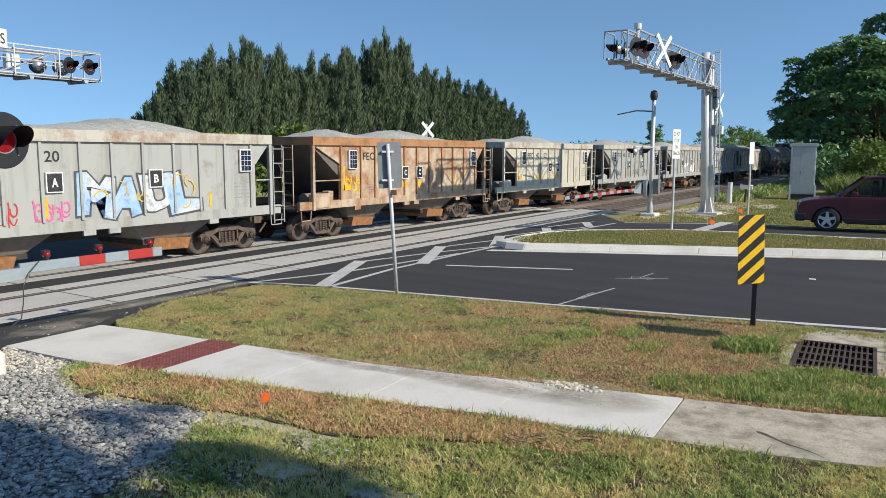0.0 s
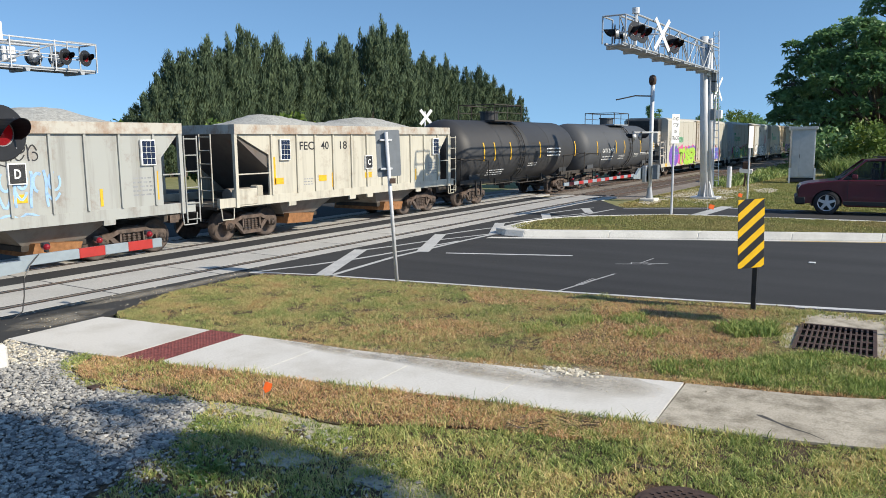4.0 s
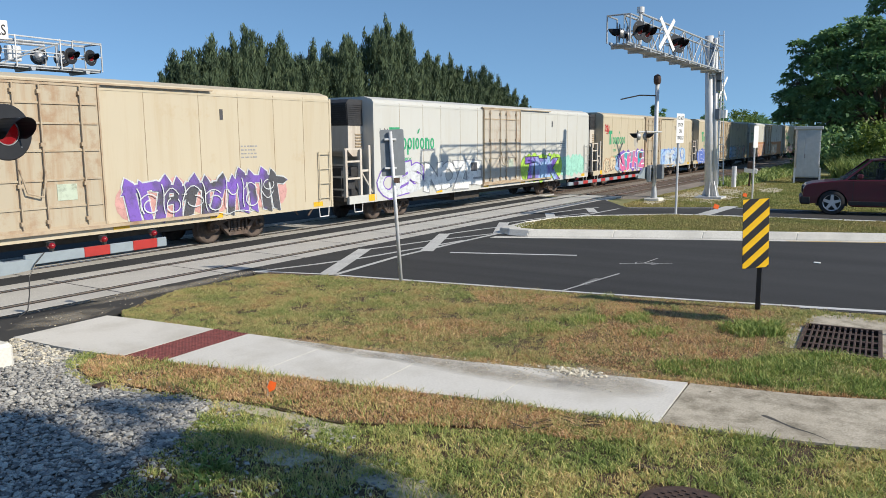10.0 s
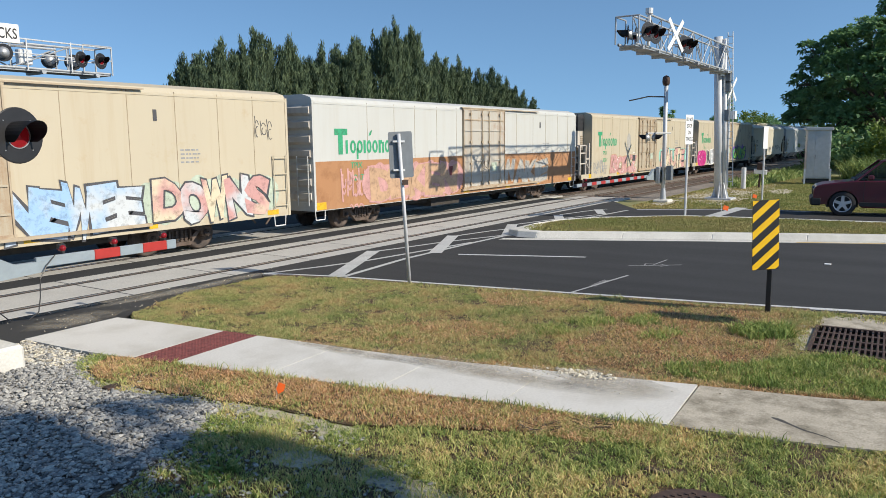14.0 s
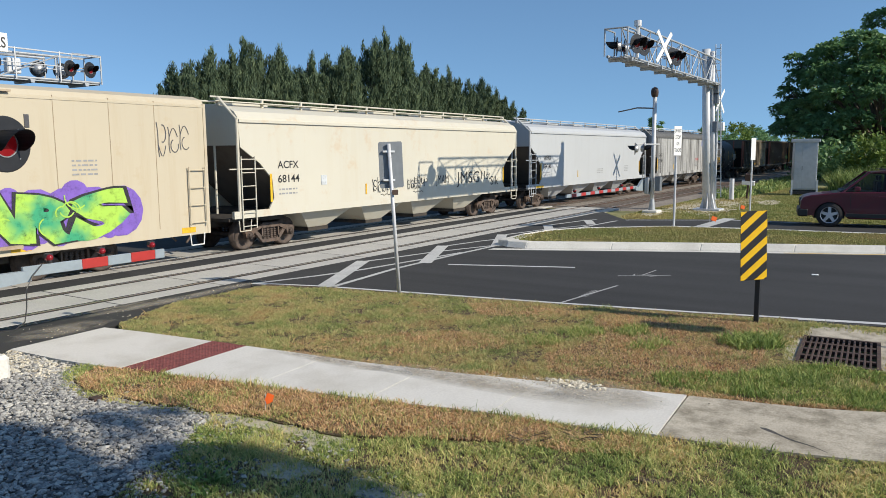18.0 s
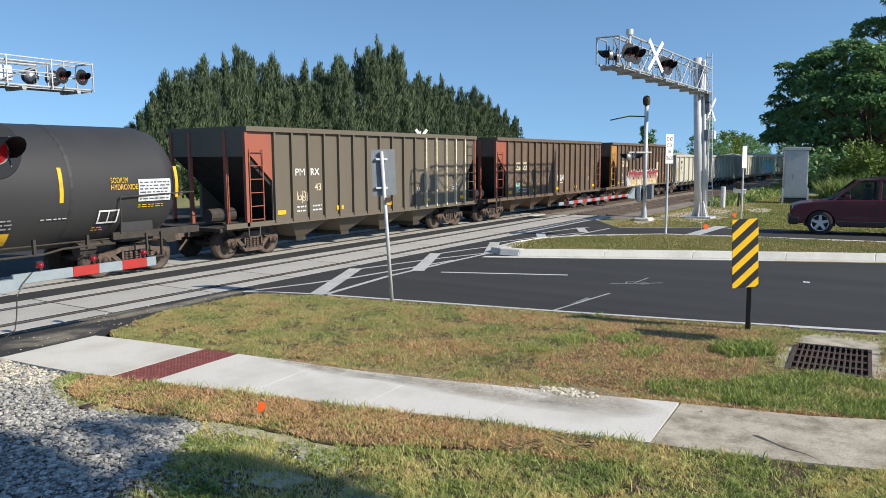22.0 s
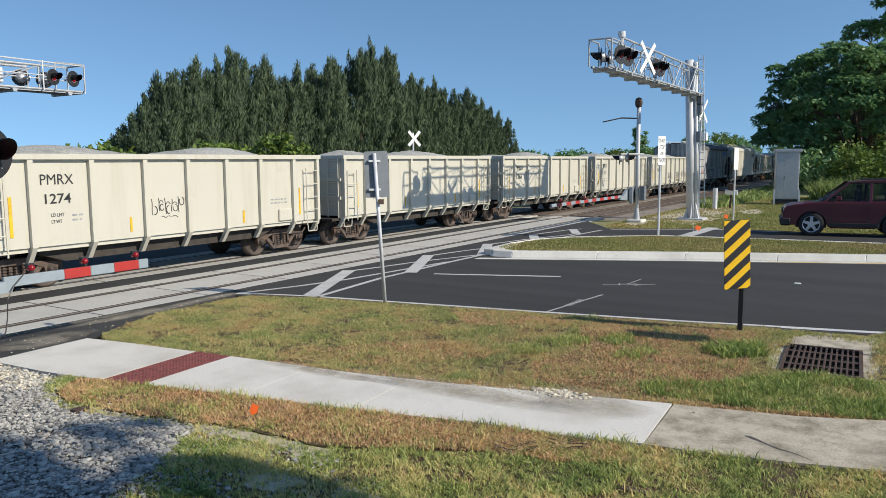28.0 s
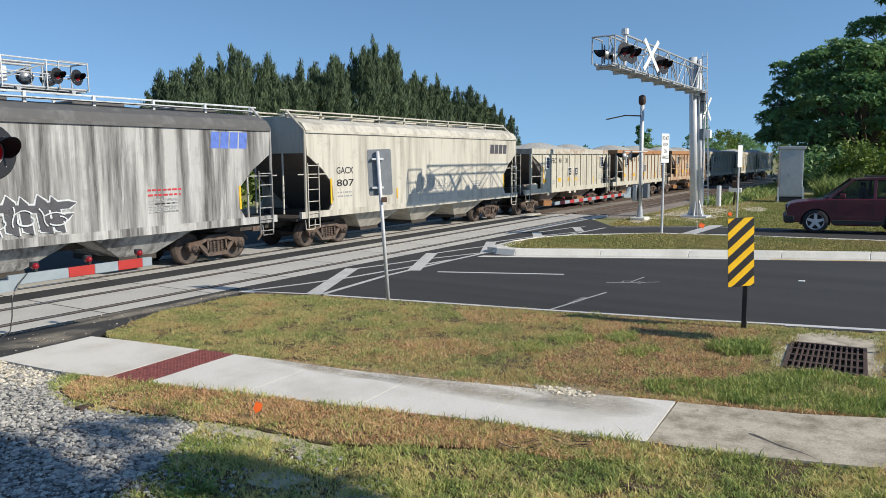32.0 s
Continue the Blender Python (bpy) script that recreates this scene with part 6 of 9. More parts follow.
billowed("large dark green spreading shade tree beyond the cabinet", (79.3, 4.0, -0.06), ring_of(13, 7.4, 7.3, 4.6, 1.7, 1) + ring_of(11, 6.4, 6.3, 6.9, 1.8, 2) + ring_of(9, 5.2, 5.5, 9.0, 1.8, 3) + ring_of(7, 3.6, 5.2, 10.9, 1.5, 4) + ring_of(5, 2.0, 2.8, 12.0, 1.5, 5) + [(-1, 7.2, 11.0, 0.9), (-0.5, 7.9, 8.1, 0.9), (0, 8.3, 6.4, 1.0), (-2, 7.8, 4.6, 1.2)], 0.44, 44, OAK_LEAVES, 4.5, 0.5, 31)
billowed("tall dark broadleaf tree with an open top", (98, -1.75, -0.06), ring_of(9, 6.9, 8.0, 8.8, 2.2, 6) + ring_of(9, 5.8, 7.4, 13.4, 2.0, 7) + ring_of(8, 4.8, 6.4, 17.1, 1.8, 8) + ring_of(6, 3.0, 4.1, 19.9, 1.6, 9), 0.5, 32, OAK_LEAVES, 6, 0.55, 32)
broadleaf("dark broadleaf tree shading the far track", (114, 3.0, -0.06), dome(170, 10, 8.5, 2.5, 15, 8), 1.7, 0.55, 12, OAK_LEAVES, 5, 0.5, 33)
broadleaf("dark broadleaf tree beside the far track", (122, 2.0, -0.06), dome(150, 10, 9, 2.0, 15, 9), 1.8, 0.6, 12, OAK_LEAVES, 5, 0.5, 34)
broadleaf("green undergrowth below the shade trees", (70, 2.2, -0.06), dome(70, 4.5, 3.6, 0.3, 4.2, 10), 0.8, 0.35, 14, SHRUB_LEAVES, 0.8, 0.12, 35, "shrub", "shrub", False)
broadleaf("dark undergrowth below the shade trees", (76, 7.0, -0.06), dome(80, 7, 3.5, 0.2, 3.6, 11), 1.0, 0.4, 12, OAK_LEAVES, 0.8, 0.12, 36, "shrub", "shrub", False)
broadleaf("yellow-green shrub behind the tracks", (27.6, 31, -0.06), dome(60, 2.3, 1.8, 0.4, 3.7, 12), 0.4, 0.3, 14, SHRUB_LEAVES, 1.0, 0.1, 37, "shrub", "shrub", False)
broadleaf("yellow-green shrub behind the tracks", (31.9, 31, -0.06), dome(60, 2.5, 1.8, 0.4, 4.1, 13), 0.4, 0.3, 14, SHRUB_LEAVES, 1.0, 0.1, 38, "shrub", "shrub", False)
for i, (x, y, rx, h) in enumerate([(33.8, 50, 2.2, 3.3), (105, 52, 6, 4.0), (118, 48, 9, 3.7), (140, 46, 8, 4.2), (163, 48, 9, 4.8), (190, 44, 10, 8.0), (214, 44, 12, 9.4), (240, 46, 12, 8.6), (270, 46, 14, 8.8), (300, 40, 14, 9.4)]):
    broadleaf("distant rounded green trees beyond the railway", (x, y, -0.06), dome(70, rx, min(rx, 5), 0.4, h, 20 + i, 0.3), min(0.9, rx * 0.4), 0.5, 14, SHRUB_LEAVES if i % 3 == 0 else OAK_LEAVES, 2.5, 0.2, 40 + i, "tree", "distant_tree", False)
pine = thing("norfolk_pine", "slender tiered pine above the far trees", "tree", "", "", pose(176, 41, -0.06))
bm = tube(bmesh.new(), (0, 0, 0), (0, 0, 13.2), 0.2, 6, 0.03)
part("trunk", bm, BARK, pine)
rng = np.random.default_rng(50)
cen, axs = [], []
for k in range(11):
    z = 3.5 + k * 0.9
    for j in range(8):
        a = 6.28 * j / 8 + k
        for q in (0.35, 0.7, 1.0):
            r = 2.3 * (1 - (z - 2) / 12.5) * q
            cen.append((r * math.cos(a), r * math.sin(a), z + 0.25 * q))
            axs.append((math.cos(a), math.sin(a), 0.5))
v, f = tufts(np.array(cen), np.array(axs, float), np.full(len(cen), 0.6), np.full(len(cen), 0.14), 8, rng, 0.4)
tri_mesh("crown", v, f, OAK_LEAVES, pine)
for i, (x, h) in enumerate(((127, 10.0), (131, 9.4))):
    broadleaf("slim upright tree beyond the railway", (x, 40, -0.06), dome(26, 0.7, 0.7, 2, h * 0.8, 60 + i, 0.2), 0.3, 0.35, 12, OAK_LEAVES, 4, 0.15, 60 + i, "tree", "distant_tree", False)
broadleaf("shade tree behind the viewpoint", (4.75, -7.35, -0.06), [(x - 0.12, y, z) for x, y, z in dome(38, 1.5, 1.3, 7.4, 9.6, 14, 0.25) if x < 0.4 or z > 8.5] + [(x - 2.3, y + 0.5, z - 0.3) for x, y, z in dome(28, 1.5, 1.2, 7.4, 9.2, 15, 0.25)] + [(x + lerp(1.15, 1.5, k / 11), y - 0.3 - 2.2 * k / 11, z) for k, (x, y, z) in enumerate(dome(12, 0.12, 0.1, 8.4, 8.6, 16, 0.25)) if k % 2 == 0 or k < 5], 0.3, 0.23, 17, OAK_LEAVES, 7.2, 0.22, 39)

# ---- small helpers: several alike pieces, each a part ----
def two_sides(name, q, material, parent, label=""):
    """A bar on the near and on the far side, each a part."""
    x0, x1, y0, y1, z0, z1 = q
    part(name, bx(x0, x1, -y1, -y0, z0, z1), material, parent, label)
    part(name, bx(x0, x1, y0, y1, z0, z1), material, parent, label)



def each(name, boxes, material, parent, label=""):
    for q in boxes:
        part(name, bx(*q), material, parent, label)


# ---- the freight train: each car's own x runs back from its front coupling, y = -1.6 is the side that is seen ----
BOGIE = speckled("bogie_iron", (0.055, 0.042, 0.036), (0.15, 0.112, 0.092), 9, 1.5, 0.85, 0.4, 0.01, (0.12, 0.066, 0.038))
WHEEL = speckled("wheel_steel", (0.045, 0.036, 0.032), (0.11, 0.082, 0.068), 7, 2.0, 0.7, 0.2, 0.004, (0.05, 0.035, 0.03), 0.3)
UNDER = plain("underframe_grime", (0.045, 0.038, 0.032), 0.85, 0, 0.35, 5)
RUST_DOOR = speckled("rusty_chute", (0.2, 0.085, 0.03), (0.36, 0.17, 0.07), 8, 1.2, 0.85, 0.3, 0.01)
# near-black colour that stands in for the shade inside the hopper ends
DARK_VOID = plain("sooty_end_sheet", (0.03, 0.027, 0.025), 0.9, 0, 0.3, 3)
GREY_F = painted("grey_white_paint", (0.39, 0.4, 0.375), rust_amt=0.38, streak=0.6)
CREAM_F = painted("cream_hopper_paint", (0.55, 0.52, 0.43), rust_amt=0.34, streak=0.6)
SLOPE_F = painted("grimy_slope_sheet_paint", (0.13, 0.11, 0.095), (0.12, 0.07, 0.045), (0.05, 0.04, 0.035), 0.4, 0.5, 0.8)
CHUTE_F = painted("grimy_chute_paint", (0.24, 0.21, 0.18), (0.16, 0.09, 0.05), (0.06, 0.05, 0.04), 0.5, 0.6, 0.8)
SOLAR = plain("solar_cells", (0.012, 0.02, 0.05), 0.2, 0, 0.3, 8)
CHORD_F = painted("rust_streaked_chord_paint", (0.5, 0.48, 0.42), (0.26, 0.13, 0.065), (0.22, 0.13, 0.08), 0.7, 0.75, 0.7)
RUST_F = painted("rusty_orange_paint", (0.52, 0.42, 0.3), (0.28, 0.105, 0.035), (0.14, 0.065, 0.032), 0.88, 0.8, 0.75)
ORANGE_F = painted("orange_brown_paint", (0.42, 0.2, 0.08), (0.17, 0.065, 0.025), (0.09, 0.045, 0.025), 0.6, 0.5, 0.75)
TANK_BLACK = painted("black_tank_paint", (0.022, 0.022, 0.024), (0.05, 0.04, 0.03), (0.06, 0.055, 0.05), 0.12, 0.3, 0.58)
TANK_GREY = painted("dark_grey_tank_paint", (0.058, 0.063, 0.071), (0.05, 0.042, 0.038), (0.085, 0.088, 0.094), 0.1, 0.18, 0.62)
CREAM_R = painted("cream_reefer_paint", (0.542, 0.474, 0.349), (0.4, 0.25, 0.1), (0.4, 0.29, 0.16), 0.24, 0.45, 0.5)
WARM_R = painted("warm_white_reefer_paint", (0.542, 0.513, 0.44), (0.42, 0.28, 0.13), (0.46, 0.39, 0.28), 0.18, 0.3, 0.5)
WHITE_R = painted("white_reefer_paint", (0.552, 0.557, 0.528), (0.42, 0.29, 0.17), (0.42, 0.37, 0.29), 0.15, 0.36, 0.5)
BAND_R = painted("rust_stained_band", (0.42, 0.2, 0.085), (0.24, 0.1, 0.04), (0.5, 0.3, 0.16), 0.5, 0.5, 0.7)
SEAM_R = plain("dirty_panel_joint", (0.33, 0.26, 0.18), 0.8, 0, 0.4, 2.5)
DOOR_R = painted("rust_run_door_paint", (0.455, 0.392, 0.29), (0.28, 0.13, 0.05), (0.34, 0.2, 0.1), 0.5, 0.65, 0.6, run_at=(0.48, 0.7), run_fine=1.6)
DOOR_W = painted("rust_run_white_door_paint", (0.484, 0.455, 0.397), (0.3, 0.15, 0.065), (0.38, 0.24, 0.13), 0.44, 0.55, 0.6, run_at=(0.5, 0.72), run_fine=1.6)
TRIM_R = painted("rust_touched_trim_paint", (0.46, 0.37, 0.26), (0.24, 0.12, 0.06), (0.3, 0.2, 0.12), 0.55, 0.5, 0.65)
GRILLE = plain("dark_louvres", (0.035, 0.036, 0.04), 0.6, 0, 0.3)
UNIT_WHITE = painted("cooling_unit_paint", (0.6, 0.55, 0.48), (0.3, 0.17, 0.1), (0.2, 0.14, 0.1), 0.35, 0.55)
H_CREAM = painted("yellowed_hopper_paint", (0.6, 0.57, 0.475), (0.5, 0.28, 0.1), (0.5, 0.42, 0.28), 0.3, 0.3, 0.5)
H_WHITE = painted("clean_pale_grey_paint", (0.485, 0.505, 0.52), rust_amt=0.03, streak=0.1, rough=0.45)
H_DIRTY = painted("sooty_grey_paint", (0.43, 0.43, 0.42), (0.17, 0.165, 0.16), (0.055, 0.053, 0.052), 0.42, 0.95, 0.7, run_at=(0.43, 0.62), run_fine=0.85)
_nt, _b = H_DIRTY.node_tree, H_DIRTY.node_tree.nodes["Principled BSDF"]
_wash = noise_node(_nt, 1.0, 7, 0.7, "Object", (5.5, 5.5, 0.35))
_nt.links.new(mix(_nt, ramp(_nt, _wash.outputs["Fac"], [(0.54, (0, 0, 0)), (0.68, (0.75, 0.75, 0.75))]).outputs[0], _b.inputs["Base Color"].links[0].from_socket, (0.56, 0.56, 0.55)), _b.inputs["Base Color"])
H_ROOF = painted("sooty_roof_paint", (0.085, 0.085, 0.085), (0.3, 0.3, 0.29), (0.3, 0.3, 0.3), 0.2, 0.4, 0.75)
H_OLD = painted("aged_white_paint", (0.55, 0.525, 0.455), (0.2, 0.17, 0.13), (0.13, 0.115, 0.09), 0.35, 0.7, 0.6, run_at=(0.46, 0.72))
BROWN = painted("brown_hopper_paint", (0.122, 0.08, 0.05), (0.22, 0.12, 0.08), (0.07, 0.045, 0.035), 0.5, 0.3, 0.65)
OLIVE = painted("olive_brown_paint", (0.125, 0.102, 0.072), (0.11, 0.06, 0.03), (0.06, 0.05, 0.04), 0.15, 0.25, 0.65)
END_RED = painted("faded_red_end_paint", (0.33, 0.085, 0.045), (0.15, 0.06, 0.04), (0.07, 0.04, 0.03), 0.3, 0.4, 0.6)
END_ORANGE = painted("ochre_end_paint", (0.46, 0.22, 0.05), (0.2, 0.09, 0.04), (0.08, 0.05, 0.03), 0.3, 0.4, 0.6)
GOND = painted("ivory_gondola_paint", (0.57, 0.548, 0.465), (0.35, 0.22, 0.11), (0.38, 0.32, 0.23), 0.16, 0.4, 0.5)
LOAD = speckled("crushed_stone", (0.28, 0.28, 0.26), (0.5, 0.5, 0.47), 14, 1.2, 0.95, 0.9, 0.03)
WHEEL_R = 0.43


def make_wheelset():
    bm = bmesh.new()
    for s in (-1, 1):
        lathe_y(bm, [(0.09, 0.12), (0.13, 0.11), (0.14, 0.05), (0.34, 0.03), (0.37, 0.07), (0.425, 0.07), (0.43, -0.05), (0.46, -0.06), (0.46, -0.085), (0.38, -0.085), (0.14, -0.05), (0.09, -0.1)], s, 24, 0.76 * s)
        tube(bm, (0, 0.86 * s, 0), (0, 1.1 * s, 0), 0.115, 12)
        tube(bm, (0, 1.1 * s, 0), (0, 1.13 * s, 0), 0.08, 10)
        for k in range(3):
            a = 2 * math.pi * k / 3
            tube(bm, (0.07 * math.cos(a), 1.1 * s, 0.07 * math.sin(a)), (0.07 * math.cos(a), 1.14 * s, 0.07 * math.sin(a)), 0.02, 6)
    tube(bm, (0, -0.9, 0), (0, 0.9, 0), 0.085, 10)
    return bm, WHEEL, True


def make_bogie():
    bm = bmesh.new()
    for s in (-1, 1):
        y0, y1 = (0.96, 1.07) if s > 0 else (-1.07, -0.96)
        prism(bm, [(-1.0, 0.5), (-0.95, 0.6), (-0.52, 0.65), (-0.32, 0.75), (0.32, 0.75), (0.52, 0.65), (0.95, 0.6), (1.0, 0.5), (0.62, 0.5), (0.36, 0.61), (-0.36, 0.61), (-0.62, 0.5)], y0, y1)
        prism(bm, [(-0.62, 0.5), (-0.5, 0.53), (-0.24, 0.28), (0.24, 0.28), (0.5, 0.53), (0.62, 0.5), (0.31, 0.18), (-0.31, 0.18)], y0, y1)
        for x in (-0.81, 0.81):
            prism(bm, [(x - 0.17, 0.52), (x - 0.13, 0.36), (x - 0.08, 0.5), (x + 0.08, 0.5), (x + 0.13, 0.36), (x + 0.17, 0.52)], y0 - 0.01, y1 + 0.01)
        for x in (-0.2, -0.07, 0.07, 0.2):
            for k in range(5):
                tube(bm, (x, 1.01 * s, 0.29 + 0.06 * k), (x, 1.01 * s, 0.32 + 0.06 * k), 0.058, 8)
            tube(bm, (x, 1.01 * s, 0.28), (x, 1.01 * s, 0.58), 0.035, 6)
        for x in (-0.34, 0.3):
            box(bm, x, x + 0.05, y0, y1, 0.28, 0.62)
        box(bm, -0.27, 0.27, 0.94 * s - 0.06, 0.94 * s + 0.08 * (1 + s) - 0.04, 0.58, 0.7)
    box(bm, -0.2, 0.2, -0.96, 0.96, 0.5, 0.76)
    for x in (-0.34, 0.34):
        box(bm, x - 0.04, x + 0.04, -0.9, 0.9, 0.32, 0.42)
    return bm, BOGIE, False


WHEELSETS = []


def bogie(car, x):
    b = piece("bogie", shared("bogie", make_bogie), car, (x, 0, 0), 0, "rust-brown cast bogie frame")
    for dx in (-0.81, 0.81):
        w = piece("wheelset", shared("wheelset", make_wheelset), b, (dx, 0, WHEEL_R), 0, "worn steel wheels on one axle")
        WHEELSETS.append((w, dx, car))


def make_coupler():
    bm = bmesh.new()
    box(bm, -0.1, 0.75, -0.11, 0.11, 0.68, 0.9)
    prism(bm, [(-0.12, -0.17), (0.12, -0.19), (0.16, 0.19), (-0.02, 0.2), (-0.12, 0.08)], 0.62, 0.95, "z")
    tube(bm, (0.2, -0.3, 0.62), (-0.05, -0.28, 0.35), 0.03, 6)
    return bm, BOGIE, False


def couplers(car, L):
    piece("coupler", shared("coupler", make_coupler), car)
    piece("coupler", shared("coupler", make_coupler), car, (L, 0, 0), 180)


def ladder(car, x, y, z0, z1, width=0.42, steps=5, material=None, along="x"):
    """Two rails and rungs against a side (along x) or an end (along y)."""
    bm = bmesh.new()
    d = (width, 0) if along == "x" else (0, width)
    tube(bm, (x, y, z0), (x, y, z1), 0.02, 6)
    tube(bm, (x + d[0], y + d[1], z0), (x + d[0], y + d[1], z1), 0.02, 6)
    for i in range(steps):
        z = lerp(z0 + 0.08, z1 - 0.08, i / (steps - 1))
        tube(bm, (x, y, z), (x + d[0], y + d[1], z), 0.014, 6)
    return part("ladder", bm, material, car)


def stirrup(car, x, y, z, material):
    part("step", pipe(bmesh.new(), [(x, y, z), (x + 0.03, y, z - 0.3), (x + 0.42, y, z - 0.3), (x + 0.45, y, z)], 0.016), material, car)


def lettering(car, s, x0, z0, x1, z1, ink="black", y=-1.6, fat=0.012, name="lettering"):
    v, f = [], []
    add_glyphs(v, f, s, x0, z0, x1, z1, y - 0.006, 0.0 if "M" in s else fat)
    return flat_part(name, v, f, INK[ink], car)


def bars(car, x0, z0, x1, z1, rows=3, ink="black", y=-1.6, seed=0):
    """Small writing that cannot be read."""
    rnd = random.Random(seed)
    v, f = [], []
    h = (z1 - z0) / rows
    for r in range(rows):
        x = x0
        while x < x1 - 0.03:
            w = rnd.uniform(0.05, 0.16)
            e = min(x + w, x1)
            z = z1 - (r + 1) * h
            b = len(v)
            v += [(x, y - 0.006, z + h * 0.3), (e, y - 0.006, z + h * 0.3), (e, y - 0.006, z + h * 0.68), (x, y - 0.006, z + h * 0.68)]
            f.append((b, b + 1, b + 2, b + 3))
            x = e + rnd.uniform(0.025, 0.05)
    ob = flat_part("small_lettering", v, f, INK[ink], car)
    ob["kind"] = "stuff"
    return ob


def stripe(car, x0, z0, x1, z1, ink="yellow", y=-1.6):
    """A reflective strip: a thin plate on the side."""
    return part("reflective_strip", bx(x0, x1, y - 0.008, y + 0.01, z0, z1), INK[ink], car)


def emblem(car, x0, z0, x1, z1, ink, y):
    """Four slanted blocks in a row: a worn wordmark as plain shapes."""
    w = (x1 - x0) / 4
    for k in range(4):
        a, b, t = x0 + k * w, x0 + (k + 0.86) * w, 0.12 * w
        flat_part("emblem_block", [(a, y, z0), (b, y, z0), (b + t, y, z1), (a + t, y, z1)], [(0, 1, 2, 3)], INK[ink], car)


def blob(car, x0, z0, x1, z1, ink, y, seed, n=16, name="graffiti_cloud"):
    """A cloud of overlapping discs round a graffiti."""
    rnd = random.Random(seed)
    v, f = [], []
    cx, cz, w, h = (x0 + x1) / 2, (z0 + z1) / 2, (x1 - x0) / 2, (z1 - z0) / 2
    r = min(w, h) * 0.42
    spots = [(cx + (w - r) * 0.98 * math.cos(a) * min(1.25, 1 / max(abs(math.cos(a)), abs(math.sin(a)), 0.8)), cz + (h - r) * math.sin(a) * min(1.25, 1 / max(abs(math.cos(a)), abs(math.sin(a)), 0.8)), r * rnd.uniform(0.8, 1.2)) for a in [2 * math.pi * k / n + rnd.uniform(-0.1, 0.1) for k in range(n)]]
    k = max(3, int(w / h * 2.2))
    spots += [(lerp(x0 + r, x1 - r, i / (k - 1)), cz, h * 0.85) for i in range(k)]
    for i, (a, c, q) in enumerate(spots):
        b = len(v)
        yy = y - 0.0004 * i * 0.3
        v += [(a + q * math.cos(2 * math.pi * t / 14), yy, max(0.7, c + q * math.sin(2 * math.pi * t / 14))) for t in range(14)]
        f.append(tuple(range(b, b + 14)))
    return flat_part(name, v, f, INK[ink], car)


def ribbon(v, f, pts, width, y):
    b = len(v)
    for i, (x, z) in enumerate(pts):
        xa, za = pts[max(0, i - 1)]
        xb, zb = pts[min(len(pts) - 1, i + 1)]
        d = math.hypot(xb - xa, zb - za) or 1
        nx, nz = -(zb - za) / d * width / 2, (xb - xa) / d * width / 2
        v += [(x + nx, y, z + nz), (x - nx, y, z - nz)]
    f.extend((b + 2 * i, b + 2 * i + 1, b + 2 * i + 3, b + 2 * i + 2) for i in range(len(pts) - 1))


def scribble(car, x0, z0, x1, z1, ink, seed, width=0.025, letters=6, y=-1.6, name="graffiti_tag"):
    """Loops and strokes of a spray can that spell nothing."""
    rnd = random.Random(seed)
    v, f = [], []
    w, h = (x1 - x0) / letters, z1 - z0
    for k in range(letters):
        cx, cz = x0 + (k + 0.5) * w, (z0 + z1) / 2 + rnd.uniform(-0.08, 0.08) * h
        a0, turn = rnd.uniform(0.3, 2.6), rnd.uniform(3.4, 5.6) * rnd.choice((-1, 1))
        rx, rz = w * rnd.uniform(0.36, 0.55), h * rnd.uniform(0.3, 0.46)
        up = rnd.choice((-1, 1))
        yy = y - 0.007 - 0.0003 * k
        bow = [(cx + 0.3 * rx + 0.7 * rx * math.cos(a0 + turn * t / 12), cz + 0.45 * up * rz + 0.55 * rz * math.sin(a0 + turn * t / 12)) for t in range(13)]
        ribbon(v, f, bow, width * rnd.uniform(0.85, 1.3), yy)
        lean = rnd.uniform(-0.25, 0.35) * w
        ribbon(v, f, [(cx - 0.7 * rx + lean * (t / 6 - 0.5) + 0.1 * rx * math.sin(t), cz + rz * (1.15 - 2.2 * t / 6)) for t in range(7)], width, yy - 0.0001)
        if rnd.random() < 0.7:
            hook = rnd.uniform(0.3, 0.9)
            ribbon(v, f, [(cx - 0.7 * rx + 1.6 * rx * t / 5, cz - up * rz * (0.2 + hook * math.sin(0.6 * t))) for t in range(6)], width * 0.9, yy - 0.0002)
    if letters > 4:
        ribbon(v, f, [(lerp(x0, x1, 0.3 + 0.5 * t / 8), z0 - 0.12 * h + 0.06 * h * math.sin(2.2 * t)) for t in range(9)], width * 0.8, y - 0.0068)
    tag = flat_part(name, v, f, INK[ink], car)
    tag["kind"] = "stuff"
    return tag


